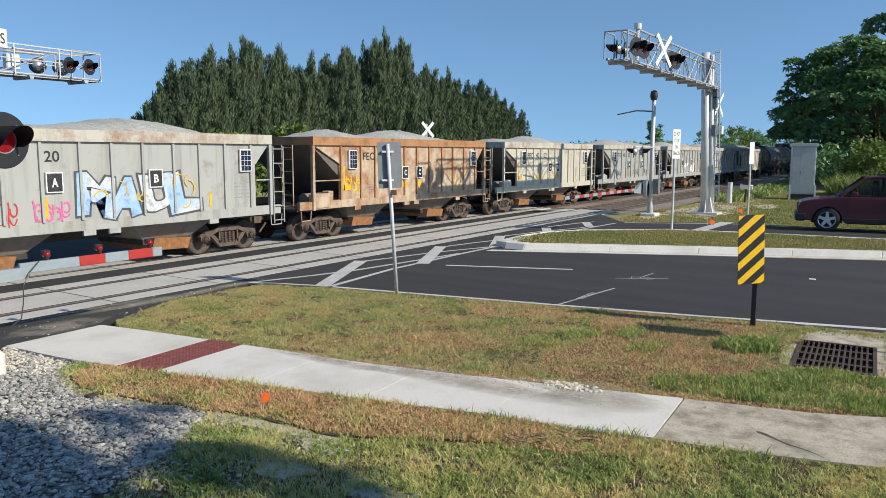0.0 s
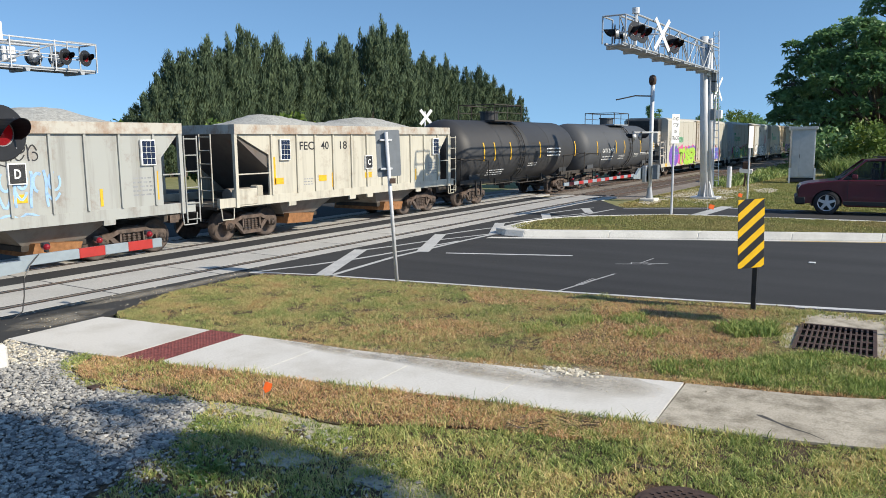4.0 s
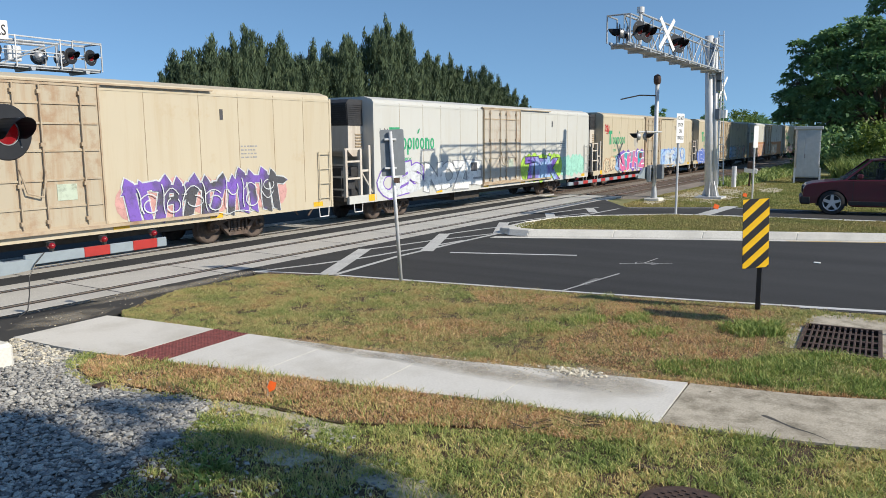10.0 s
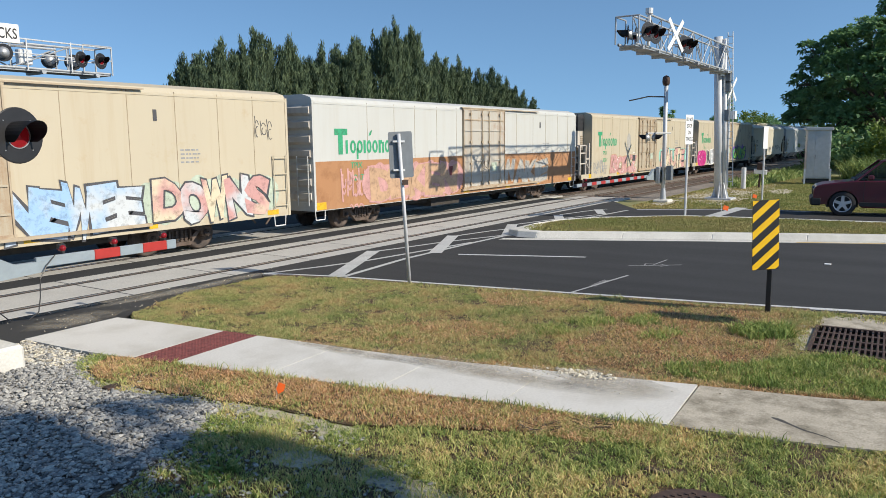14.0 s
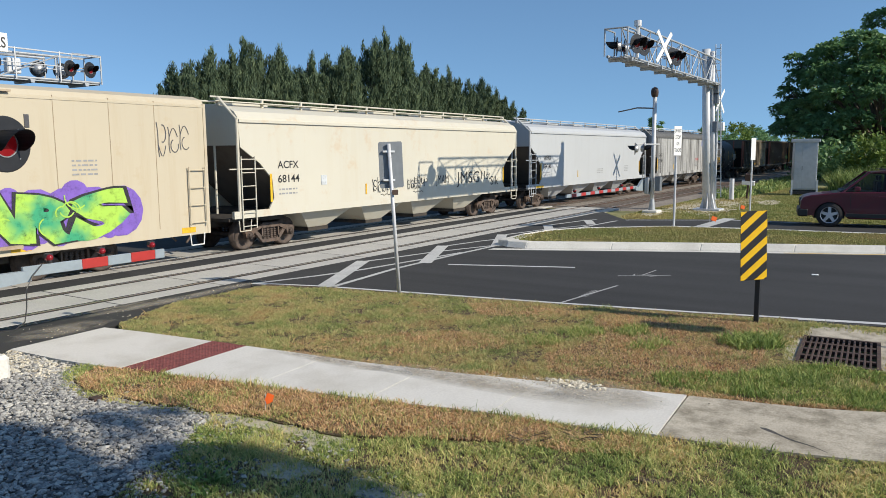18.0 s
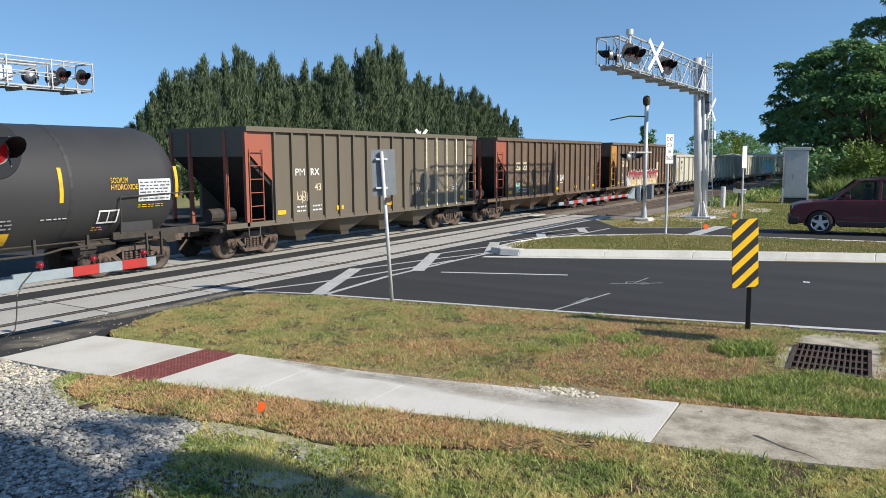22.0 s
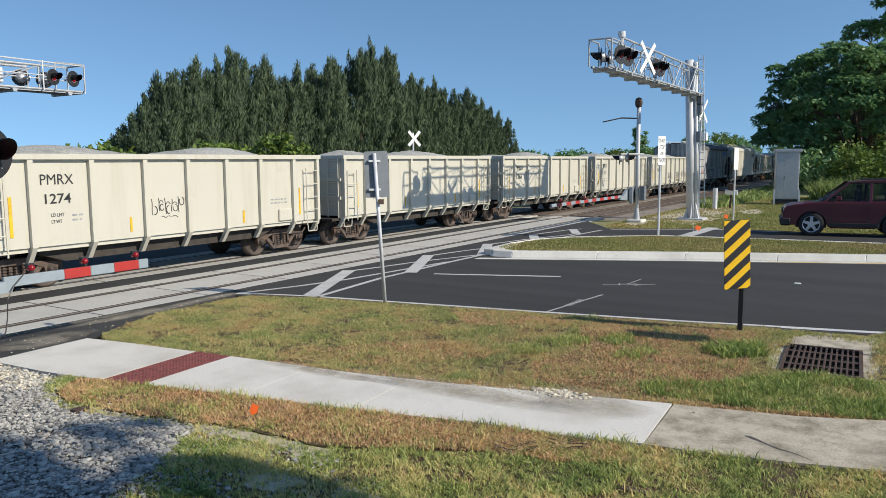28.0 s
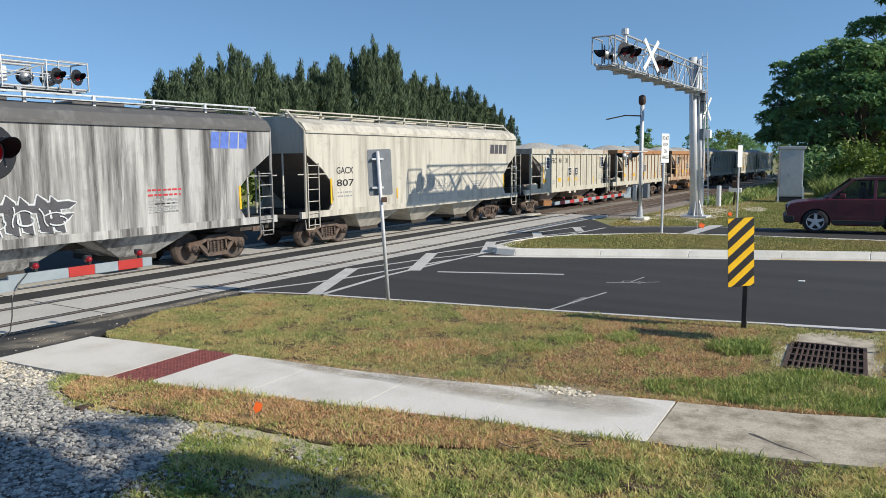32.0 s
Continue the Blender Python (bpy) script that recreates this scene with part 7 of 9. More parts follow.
def graffiti(car, word, x0, z0, x1, z1, fill, line="black", cloud="", light="", seed=0, y=-1.6, alt=""):
    """Fat leaning letters with an outline, on a cloud of colour."""
    rnd = random.Random(seed)
    if cloud:
        blob(car, x0 - 0.25, z0 - 0.1, x1 + 0.25, z1 + 0.18, cloud, y - 0.005, seed)
    n = len(word)
    w = (x1 - x0) / n
    layers = {"line": ([], [])}
    for i, ch in enumerate(word):
        a, b = x0 + i * w - 0.06 * w, x0 + (i + 1) * w + 0.06 * w
        zz0, zz1 = z0 + rnd.uniform(0, 0.1) * (z1 - z0), z1 - rnd.uniform(0, 0.1) * (z1 - z0)
        lean, tilt = rnd.uniform(-0.08, 0.12) * w, rnd.uniform(-0.12, 0.12) * w
        own = ([], [])
        add_glyphs(*layers["line"], ch, a, zz0, b, zz1, y - 0.011 - 0.0004 * i, 0.105, lean, tilt, 0.05, 0.075, i + seed)
        add_glyphs(*own, ch, a, zz0, b, zz1, y - 0.016 - 0.0004 * i, 0.068, lean, tilt, 0.05, 0.075, i + seed)
        flat_part("graffiti_letter", *own, sprayed(alt if alt and i % 2 else fill), car, "sprayed graffiti letter")
    flat_part("graffiti_outline", *layers["line"], sprayed(line), car)["kind"] = "stuff"
    if light:
        v, f = [], []
        for i in range(n * 2):
            cx, cz = x0 + rnd.random() * (x1 - x0), lerp(z0, z1, rnd.uniform(0.2, 0.9))
            q = w * rnd.uniform(0.12, 0.28)
            a0 = rnd.uniform(0, 6.28)
            ribbon(v, f, [(cx + q * math.cos(a0 + 0.3 * t), cz + q * math.sin(a0 + 0.3 * t)) for t in range(9)], 0.03, y - 0.022 - 0.0003 * i)
        flat_part("graffiti_highlight", v, f, sprayed(light), car)


def wild(car, x0, z0, x1, z1, fill, line, y, seed, n=8):
    """Interlocked pointed strokes with a pale edge that spell nothing."""
    rnd = random.Random(seed)
    w, h = (x1 - x0) / n, z1 - z0
    edge_v, edge_f, fill_v, fill_f = [], [], [], []
    k = 0
    for i in range(n):
        cx = x0 + (i + 0.5) * w
        lean = rnd.uniform(-0.22, 0.22) * w
        top, low = z1 - rnd.uniform(0, 0.14) * h, z0 + rnd.uniform(0, 0.08) * h
        strokes = [((cx - 0.28 * w - lean, low), (cx - 0.22 * w + lean, top), 0.36), ((cx + 0.25 * w, low), (cx + 0.2 * w + lean, top - 0.06 * h), 0.28), ((cx - 0.45 * w, top - 0.1 * h), (cx + 0.55 * w, top - rnd.uniform(0.0, 0.25) * h), 0.22)]
        if rnd.random() < 0.6:
            strokes.append(((cx - 0.3 * w, low + rnd.uniform(0.2, 0.5) * h), (cx + 0.45 * w, low + rnd.uniform(0.3, 0.7) * h), 0.2))
        for (xa, za), (xb, zb), t in strokes:
            d = math.hypot(xb - xa, zb - za)
            ux, uz = (xb - xa) / d, (zb - za) / d
            for vv, ff, grow, yy in ((edge_v, edge_f, 0.036, y - 0.0004 * k), (fill_v, fill_f, 0.0, y - 0.02 - 0.0004 * k)):
                q = t * w / 2 + grow
                b = len(vv)
                for e, sd in ((-0.12, -1), (d + 0.02, -1), (d + 0.2, 0.3), (d, 1), (0.04, 1)):
                    e = e + (grow if e > 0.05 else -grow)
                    vv.append((xa + ux * e - uz * q * sd, yy, max(z0 - 0.05, za + uz * e + ux * q * sd)))
                ff.append((b, b + 1, b + 2, b + 3, b + 4))
            k += 1
    flat_part("graffiti_outline", edge_v, edge_f, sprayed(line), car)["kind"] = "stuff"
    flat_part("graffiti_letters", fill_v, fill_f, fill, car)["kind"] = "stuff"


def faded(name, low, high, za, zb):
    """Spray paint that fades from one colour below to another above, unevenly."""
    m = worn_paint(name, high)
    nt = m.node_tree
    tc, sep = nt.nodes.new("ShaderNodeTexCoord"), nt.nodes.new("ShaderNodeSeparateXYZ")
    nt.links.new(tc.outputs["Object"], sep.inputs[0])
    n = noise_node(nt, 2.2, 4)
    lift = nt.nodes.new("ShaderNodeMath")
    lift.operation = "MULTIPLY_ADD"
    nt.links.new(n.outputs["Fac"], lift.inputs[0])
    lift.inputs[1].default_value = 0.5
    nt.links.new(sep.outputs["Z"], lift.inputs[2])
    rng_ = nt.nodes.new("ShaderNodeMapRange")
    nt.links.new(lift.outputs[0], rng_.inputs[0])
    rng_.inputs[1].default_value, rng_.inputs[2].default_value = za + 0.25, zb + 0.25
    nt.links.new(ramp(nt, rng_.outputs[0], [(0.1, low), (0.5, tuple(0.5 * (p + q) for p, q in zip(low, high))), (0.95, high)]).outputs[0], nt.nodes["Principled BSDF"].inputs["Base Color"])
    return m


def gravel_load(car, x0, x1, z, peak, seed, half=1.42):
    """A heaped load with humps along its length."""
    bm = bmesh.new()
    nx, ny = 44, 14
    g = []
    for i in range(nx + 1):
        row = []
        for j in range(ny + 1):
            u, w = i / nx, j / ny * 2 - 1
            end = min(1, min(u, 1 - u) * 5.5)
            hump = 0.72 + 0.28 * math.cos(2 * math.pi * (u * 2.0 - 0.5) + seed)
            h = peak * end * hump * (1 - abs(w) ** 1.8) + 0.035 * noise.noise((u * 40, w * 9, seed)) + 0.02 * noise.noise((u * 110, w * 25, seed + 3))
            row.append(bm.verts.new((lerp(x0, x1, u), half * w, z + max(-0.1, h))))
        g.append(row)
    for i in range(nx):
        for j in range(ny):
            bm.faces.new((g[i][j], g[i + 1][j], g[i + 1][j + 1], g[i][j + 1]))
    part("stone_load", bm, LOAD, car, "heaped pale grey crushed stone", True)


def sides_with_slope(poly_side, poly_core, half=1.55, core=1.48, t=0.05):
    """Two side sheets with a sloping core between them."""
    bm = prism(bmesh.new(), poly_side, -half, -half + t)
    prism(bm, poly_side, half - t, half)
    return bm, prism(bmesh.new(), poly_core, -core, core)


def chute(car, x0, x1, z0, z1, material, name="hopper_chute", narrow=0.3):
    bm = bmesh.new()
    m = (x0 + x1) / 2
    w = (x1 - x0) * narrow / 2
    lo = [bm.verts.new(p) for p in ((m - w, -0.9, z0), (m + w, -0.9, z0), (m + w, 0.9, z0), (m - w, 0.9, z0))]
    hi = [bm.verts.new(p) for p in ((x0, -1.45, z1), (x1, -1.45, z1), (x1, 1.45, z1), (x0, 1.45, z1))]
    bm.faces.new(lo[::-1])
    bm.faces.new(hi)
    for i in range(4):
        bm.faces.new((lo[i], lo[(i + 1) % 4], hi[(i + 1) % 4], hi[i]))
    part(name, bm, material, car)
    part("chute_door", bx(m - w - 0.06, m + w + 0.06, -0.95, 0.95, z0 - 0.1, z0 + 0.02), UNDER, car)


def sill(car, x0, x1, z0, z1, material, half=1.56):
    two_sides("side_sill", (x0, x1, half - 0.1, half, z0, z1), material, car)
    part("centre_sill", bx(0.3, x1 + x0 - 0.3, -0.25, 0.25, 0.68, 0.98), UNDER, car)


def rib_set(car, xs, z0, z1, depth, material, width=0.075, half=1.55, name="rib"):
    key = "%s_%s_%.2f_%.2f_%.2f" % (name, material.name, z0, z1, depth)
    for x in xs:
        for s in (-1, 1):
            piece(name, shared(key, lambda: (bx(-width / 2, width / 2, 0, depth, z0, z1), material, False)), car, (x, half * s if s > 0 else -half - depth, 0))


def placard(car, letter, x, z, w=0.38, h=0.44):
    p = part("placard", bx(x, x + w, -1.612, -1.55, z, z + h), INK["white"], car, "black square letter placard with white rim")
    part("placard_face", bx(x + 0.025, x + w - 0.025, -1.618, -1.6, z + 0.025, z + h - 0.025), INK["black"], p)
    v, f = [], []
    add_glyphs(v, f, letter, x + 0.12, z + 0.12, x + w - 0.12, z + h - 0.12, -1.621, 0.03)
    flat_part("placard_letter", v, f, INK["white"], p)


def stone_hopper(label, L, paint, number, marks, seed, chord=None):
    """Short open hopper with heaped stone, ribbed sides and caged ends."""
    car = thing("stone_hopper_car", label, "hopper car", "cars of the freight train")
    a, b = 1.0, L - 0.8
    side, core = sides_with_slope([(a, 3.02), (2.25, 2.42), (2.25, 1.27), (L - 1.35, 1.27), (L - 1.35, 2.42), (b, 3.02)], [(a, 3.0), (b, 3.0), (L - 3.3, 1.0), (3.6, 1.0)])
    part("side_sheet", side, paint, car)
    part("slope_sheet", core, SLOPE_F, car, "dark grimy sloping end sheet")
    ch = both(bmesh.new(), a - 0.05, b + 0.05, 1.47, 1.63, 3.0, 3.26)
    box(ch, a - 0.045, a + 0.06, -1.46, 1.46, 3.005, 3.255)
    box(ch, b - 0.06, b + 0.045, -1.46, 1.46, 3.005, 3.255)
    part("top_chord", ch, chord or CHORD_F, car, "rust-streaked top chord")
    rib_set(car, [x * L / 12.51 for x in (2.33, 3.36, 4.14, 4.97, 5.87, 6.66, 7.49, 8.38, 9.18, 10.03, 10.95)], 1.27, 3.0, 0.05, chord or paint, 0.06)
    sill(car, 0.4, L - 0.4, 1.02, 1.27, paint)
    each("end_platform", ((0.35, 2.3, -1.5, 1.5, 0.98, 1.05), (L - 2.3, L - 0.35, -1.5, 1.5, 0.98, 1.05)), UNDER, car)
    each("corner_post", [(x - 0.05, x + 0.05, y - 0.05, y + 0.05, 1.0, 3.0) for x in (a, b) for y in (-1.56, 1.56)], paint, car)
    part("end_handrail", pipe(bmesh.new(), [(a, -1.56, 1.9), (2.25, -1.58, 1.9)], 0.02), paint, car)
    part("end_handrail", pipe(bmesh.new(), [(L - 1.35, -1.58, 2.0), (b, -1.58, 2.0)], 0.02), paint, car)
    ladder(car, L - 0.7, -1.6, 0.75, 2.95, 0.4, 6, paint)
    ladder(car, 0.4, -1.3, 1.05, 3.0, 0.45, 6, paint, "y")
    part("brake_box", bx(1.05, 1.75, -1.58, -1.3, 1.05, 1.5, 0.02), paint, car)
    stirrup(car, 0.45, -1.55, 1.0, paint)
    stirrup(car, L - 0.8, -1.55, 1.0, paint)
    chute(car, 2.6, 5.6, 0.55, 1.27, CHUTE_F, "hopper_chute", 0.45)
    chute(car, L - 5.4, L - 2.3, 0.55, 1.27, CHUTE_F, "hopper_chute", 0.45)
    for x in (3.3, L - 4.5):
        part("rusty_door", prism(bmesh.new(), [(x, 0.32), (x + 1.1, 0.28), (x + 1.2, 0.55), (x + 0.1, 0.62)], -1.15, 1.15), RUST_DOOR, car, "rust-orange discharge door")
    part("brake_pipe", pipe(bmesh.new(), [(2.4, -1.45, 1.2), (3.4, -1.5, 1.12), (4.6, -1.5, 1.2), (L - 4.5, -1.5, 1.1), (L - 2.5, -1.5, 1.22)], 0.022), chord or paint, car)
    gravel_load(car, a + 0.5, b - 0.4, 3.2, 0.42, seed)
    bogie(car, 1.95)
    bogie(car, L - 1.95)
    couplers(car, L)
    k = L / 12.4
    if number:
        lettering(car, number[0], 3.47 * k, 2.53, 4.08 * k, 2.78, y=-1.55)
        lettering(car, number[1], 4.4 * k, 2.53, 4.75 * k, 2.78, y=-1.55)
        lettering(car, number[2], 5.28 * k, 2.53, 5.62 * k, 2.78, y=-1.55)
    for ch_, x, z in marks:
        placard(car, ch_, x, z)
    stripe(car, 2.42, 1.55, 2.5, 2.35, y=-1.552)
    stripe(car, L - 1.55, 1.4, L - 1.47, 2.1, y=-1.552)
    stripe(car, 4.95, 1.35, 5.02, 1.8, y=-1.552)
    stripe(car, 9.4 * k, 1.35, 9.47 * k, 1.75, y=-1.552)
    bars(car, 10.25 * k, 1.5, 10.85 * k, 2.0, 5, "grey", -1.55, seed)
    bars(car, 3.6 * k, 1.45, 4.0 * k, 1.7, 3, "grey", -1.55, seed + 1)
    for x in (2.66, L - 1.95):
        panel = part("solar_panel", bevelled(bx(x, x + 0.41, -1.63, -1.56, 2.24, 2.86), 0.015), INK["white"], car, "small solar panel in a white frame")
        for i in range(3):
            for j in range(4):
                part("solar_cell", bx(x + 0.035 + i * 0.118, x + 0.14 + i * 0.118, -1.636, -1.62, 2.275 + j * 0.14, 2.405 + j * 0.14), SOLAR, panel)
    if marks and marks[0][0] == "C":
        for x in (2.45, 4.33, marks[0][1] + 0.02, marks[1][1] + 0.02):
            stripe(car, x, 1.56, x + 0.36, 1.74, y=-1.552)
    part("brake_reservoir", tube(bmesh.new(), (1.15, -1.0, 1.3), (1.95, -1.0, 1.3), 0.2, 12), CHUTE_F, car)
    part("air_valve", bevelled(bx(2.0, 2.25, -1.3, -1.0, 1.06, 1.55), 0.03), paint, car)
    part("brake_wheel", tube(bmesh.new(), (0.42, -0.5, 2.2), (0.46, -0.5, 2.2), 0.27, 16), UNDER, car)
    each("sill_bracket", [(x, x + 0.3, -1.56, -1.5, 0.9, 1.02) for x in (3.0, 5.8, L - 5.9, L - 3.0)], paint, car)
    return car


def tank_car(label, L, paint, mark, ink, seed, ladder_x, texts):
    """A tank on its saddles, with a railed platform round the manway."""
    car = thing("tank_car", label, "tank car", "cars of the freight train")
    r, zc = 1.45, 2.2
    bm = bmesh.new()
    prof = [(0.35, 0.0), (0.5, 0.55), (0.62, 0.9), (0.8, 1.2), (1.02, 1.38), (1.3, 1.45), (L / 2 - 0.05, 1.452), (L / 2, 1.465), (L / 2 + 0.05, 1.452)]
    prof = prof + [(L - x, q) for x, q in prof[5::-1]]
    n = 40
    rings = [[bm.verts.new((x, q * math.cos(2 * math.pi * i / n), zc + q * math.sin(2 * math.pi * i / n))) for i in range(n)] for x, q in prof if q > 0]
    for p, q in zip(rings, rings[1:]):
        for i in range(n):
            bm.faces.new((p[i], q[i], q[(i + 1) % n], p[(i + 1) % n]))
    bm.faces.new(rings[0])
    bm.faces.new(rings[-1][::-1])
    bmesh.ops.recalc_face_normals(bm, faces=bm.faces[:])
    part("tank_shell", bm, paint, car, "", True)
    for x in (L * 0.3, L * 0.68):
        bm = bmesh.new()
        lo = None
        for i in range(37):
            t = 2 * math.pi * i / 36
            ring = [bm.verts.new((x + dx, (r + 0.008) * math.cos(t), zc + (r + 0.008) * math.sin(t))) for dx in (-0.04, 0.04)]
            if lo:
                bm.faces.new((lo[0], ring[0], ring[1], lo[1]))
            lo = ring
        part("weld_band", bm, paint, car)
    each("stub_sill", ((0.2, 2.9, -0.35, 0.35, 0.62, 0.95), (L - 2.9, L - 0.2, -0.35, 0.35, 0.62, 0.95)), UNDER, car)
    each("saddle", ((1.5, 2.4, -1.15, 1.15, 0.85, 1.35), (L - 2.4, L - 1.5, -1.15, 1.15, 0.85, 1.35)), paint, car)
    sides = bmesh.new()
    for s in (-1, 1):
        for x0, x1 in ((0.3, 2.8), (L - 2.8, L - 0.3)):
            box(sides, x0, x1, s * 1.4 - 0.04, s * 1.4 + 0.04, 0.95, 1.12)
        tube(sides, (0.4, s * 1.42, 2.05), (0.4, s * 1.42, 1.05), 0.02, 6)
        pipe(sides, [(0.4, -1.42 * s, 2.0), (0.4, 1.42 * s, 2.0)], 0.02)
        pipe(sides, [(0.4, s * 1.42, 2.0), (2.6, s * 1.5, 1.95), (2.6, s * 1.46, 1.1)], 0.02)
        pipe(sides, [(L - 0.4, s * 1.42, 2.0), (L - 2.6, s * 1.5, 1.95), (L - 2.6, s * 1.46, 1.1)], 0.02)
        pipe(sides, [(2.8, s * 1.3, 0.98), (L - 2.8, s * 1.3, 0.98)], 0.018)
    part("end_handrail", sides, UNDER, car)
    lad = bmesh.new()
    for dx in (0, 0.42):
        pipe(lad, [(ladder_x + dx, -1.5 * math.sin(t) - 0.03, zc + 1.52 * math.cos(t)) for t in [0.25 + i * 0.24 for i in range(10)]], 0.02)
    for i in range(12):
        t = 0.3 + i * 0.18
        tube(lad, (ladder_x, -1.53 * math.sin(t), zc + 1.52 * math.cos(t)), (ladder_x + 0.42, -1.53 * math.sin(t), zc + 1.52 * math.cos(t)), 0.015, 6)
    part("tank_ladder", lad, UNDER, car)
    p = ladder_x - 1.3
    dome = tube(bmesh.new(), (ladder_x - 0.3, 0, 3.5), (ladder_x - 0.3, 0, 4.02), 0.42, 18)
    tube(dome, (ladder_x - 0.3, 0, 4.02), (ladder_x - 0.3, 0, 4.08), 0.47, 18)
    part("manway", dome, paint, car)
    each("platform", ((p - 0.2, p + 2.4, -0.95, -0.45, 3.6, 3.66), (p - 0.2, p + 2.4, 0.45, 0.95, 3.6, 3.66)), TRUSS_GREY if paint is TANK_GREY else UNDER, car)
    rail = bmesh.new()
    for y in (-0.95, 0.95):
        pipe(rail, [(p - 0.2, y, 3.6), (p - 0.2, y, 4.35), (p + 2.4, y, 4.35), (p + 2.4, y, 3.6)], 0.024)
        tube(rail, (p + 1.0, y, 3.6), (p + 1.0, y, 4.35), 0.02, 6)
        tube(rail, (p - 0.2, y, 4.0), (p + 2.4, y, 4.0), 0.016, 6)
    for x in (p - 0.2, p + 2.4):
        tube(rail, (x, -0.95, 4.35), (x, 0.95, 4.35), 0.022, 6)
    part("platform_rail", rail, UNDER, car)
    run = pipe(bmesh.new(), [(2.7, -1.34, 0.86), (L * 0.4, -1.36, 0.86), (L * 0.44, -1.36, 0.78), (L * 0.62, -1.36, 0.78), (L * 0.66, -1.36, 0.86), (L - 2.7, -1.34, 0.86)], 0.026)
    part("train_pipe", run, UNDER, car)
    for k in range(5):
        x = lerp(3.4, L - 3.4, k / 4)
        part("pipe_hanger", bx(x - 0.03, x + 0.03, -1.38, -1.3, 0.8, 1.12), UNDER, car)
    part("brake_cylinder", tube(bmesh.new(), (L * 0.72, -0.7, 0.72), (L * 0.8, -0.7, 0.72), 0.17, 12), UNDER, car)
    for x in (1.5, L - 1.95):
        part("side_step", box(bx(x, x + 0.04, -1.5, -1.44, 0.45, 1.05), x + 0.42, x + 0.46, -1.5, -1.44, 0.45, 1.05), UNDER, car)
        part("step_tread", bx(x, x + 0.46, -1.56, -1.4, 0.44, 0.47), UNDER, car)
    part("bottom_valve", tube(bx(L / 2 - 0.3, L / 2 + 0.3, -0.3, 0.3, 0.6, 0.8), (L / 2, 0, 0.45), (L / 2, 0, 0.8), 0.14, 10), UNDER, car)
    for x in (2.25, ladder_x - 2.4, ladder_x - 0.9, ladder_x + 2.2, L - 1.0):
        wrap = []
        for i in range(7):
            t = -0.22 + i * 0.09
            wrap.append([(xx, -(r + 0.012) * math.cos(t), zc + (r + 0.012) * math.sin(t)) for xx in (x, x + 0.09)])
        v, f = [], []
        for i, w in enumerate(wrap):
            v += w
            if i:
                f.append((2 * i - 2, 2 * i - 1, 2 * i + 1, 2 * i))
        flat_part("reflective_strip", v, f, INK["yellow"], car)
    for k, (s, x0, z0, x1, z1, kind) in enumerate(texts):
        kind, _, own = kind.partition(":")
        if kind == "bars":
            ob = bars(car, x0, z0, x1, z1, s, own or ink, seed=seed)
        elif kind == "panel":
            ob = flat_part(s, [(x, 0, lerp(z0, z1, i / 6)) for i in range(7) for x in (x0, x1)], [(2 * i, 2 * i + 1, 2 * i + 3, 2 * i + 2) for i in range(6)], INK[own], car)
        else:
            ob = lettering(car, s, x0, z0, x1, z1, own or ink)
        for q in ob.data.vertices:
            q.co.y = -math.sqrt((r + 0.014 + 0.002 * k) ** 2 - (q.co.z - zc) ** 2)
    bogie(car, 2.0)
    bogie(car, L - 2.0)
    couplers(car, L)
    return car


def make_seam():
    return bx(-0.008, 0.008, -0.005, 0.01, 0.95, 4.05), SEAM_R, False


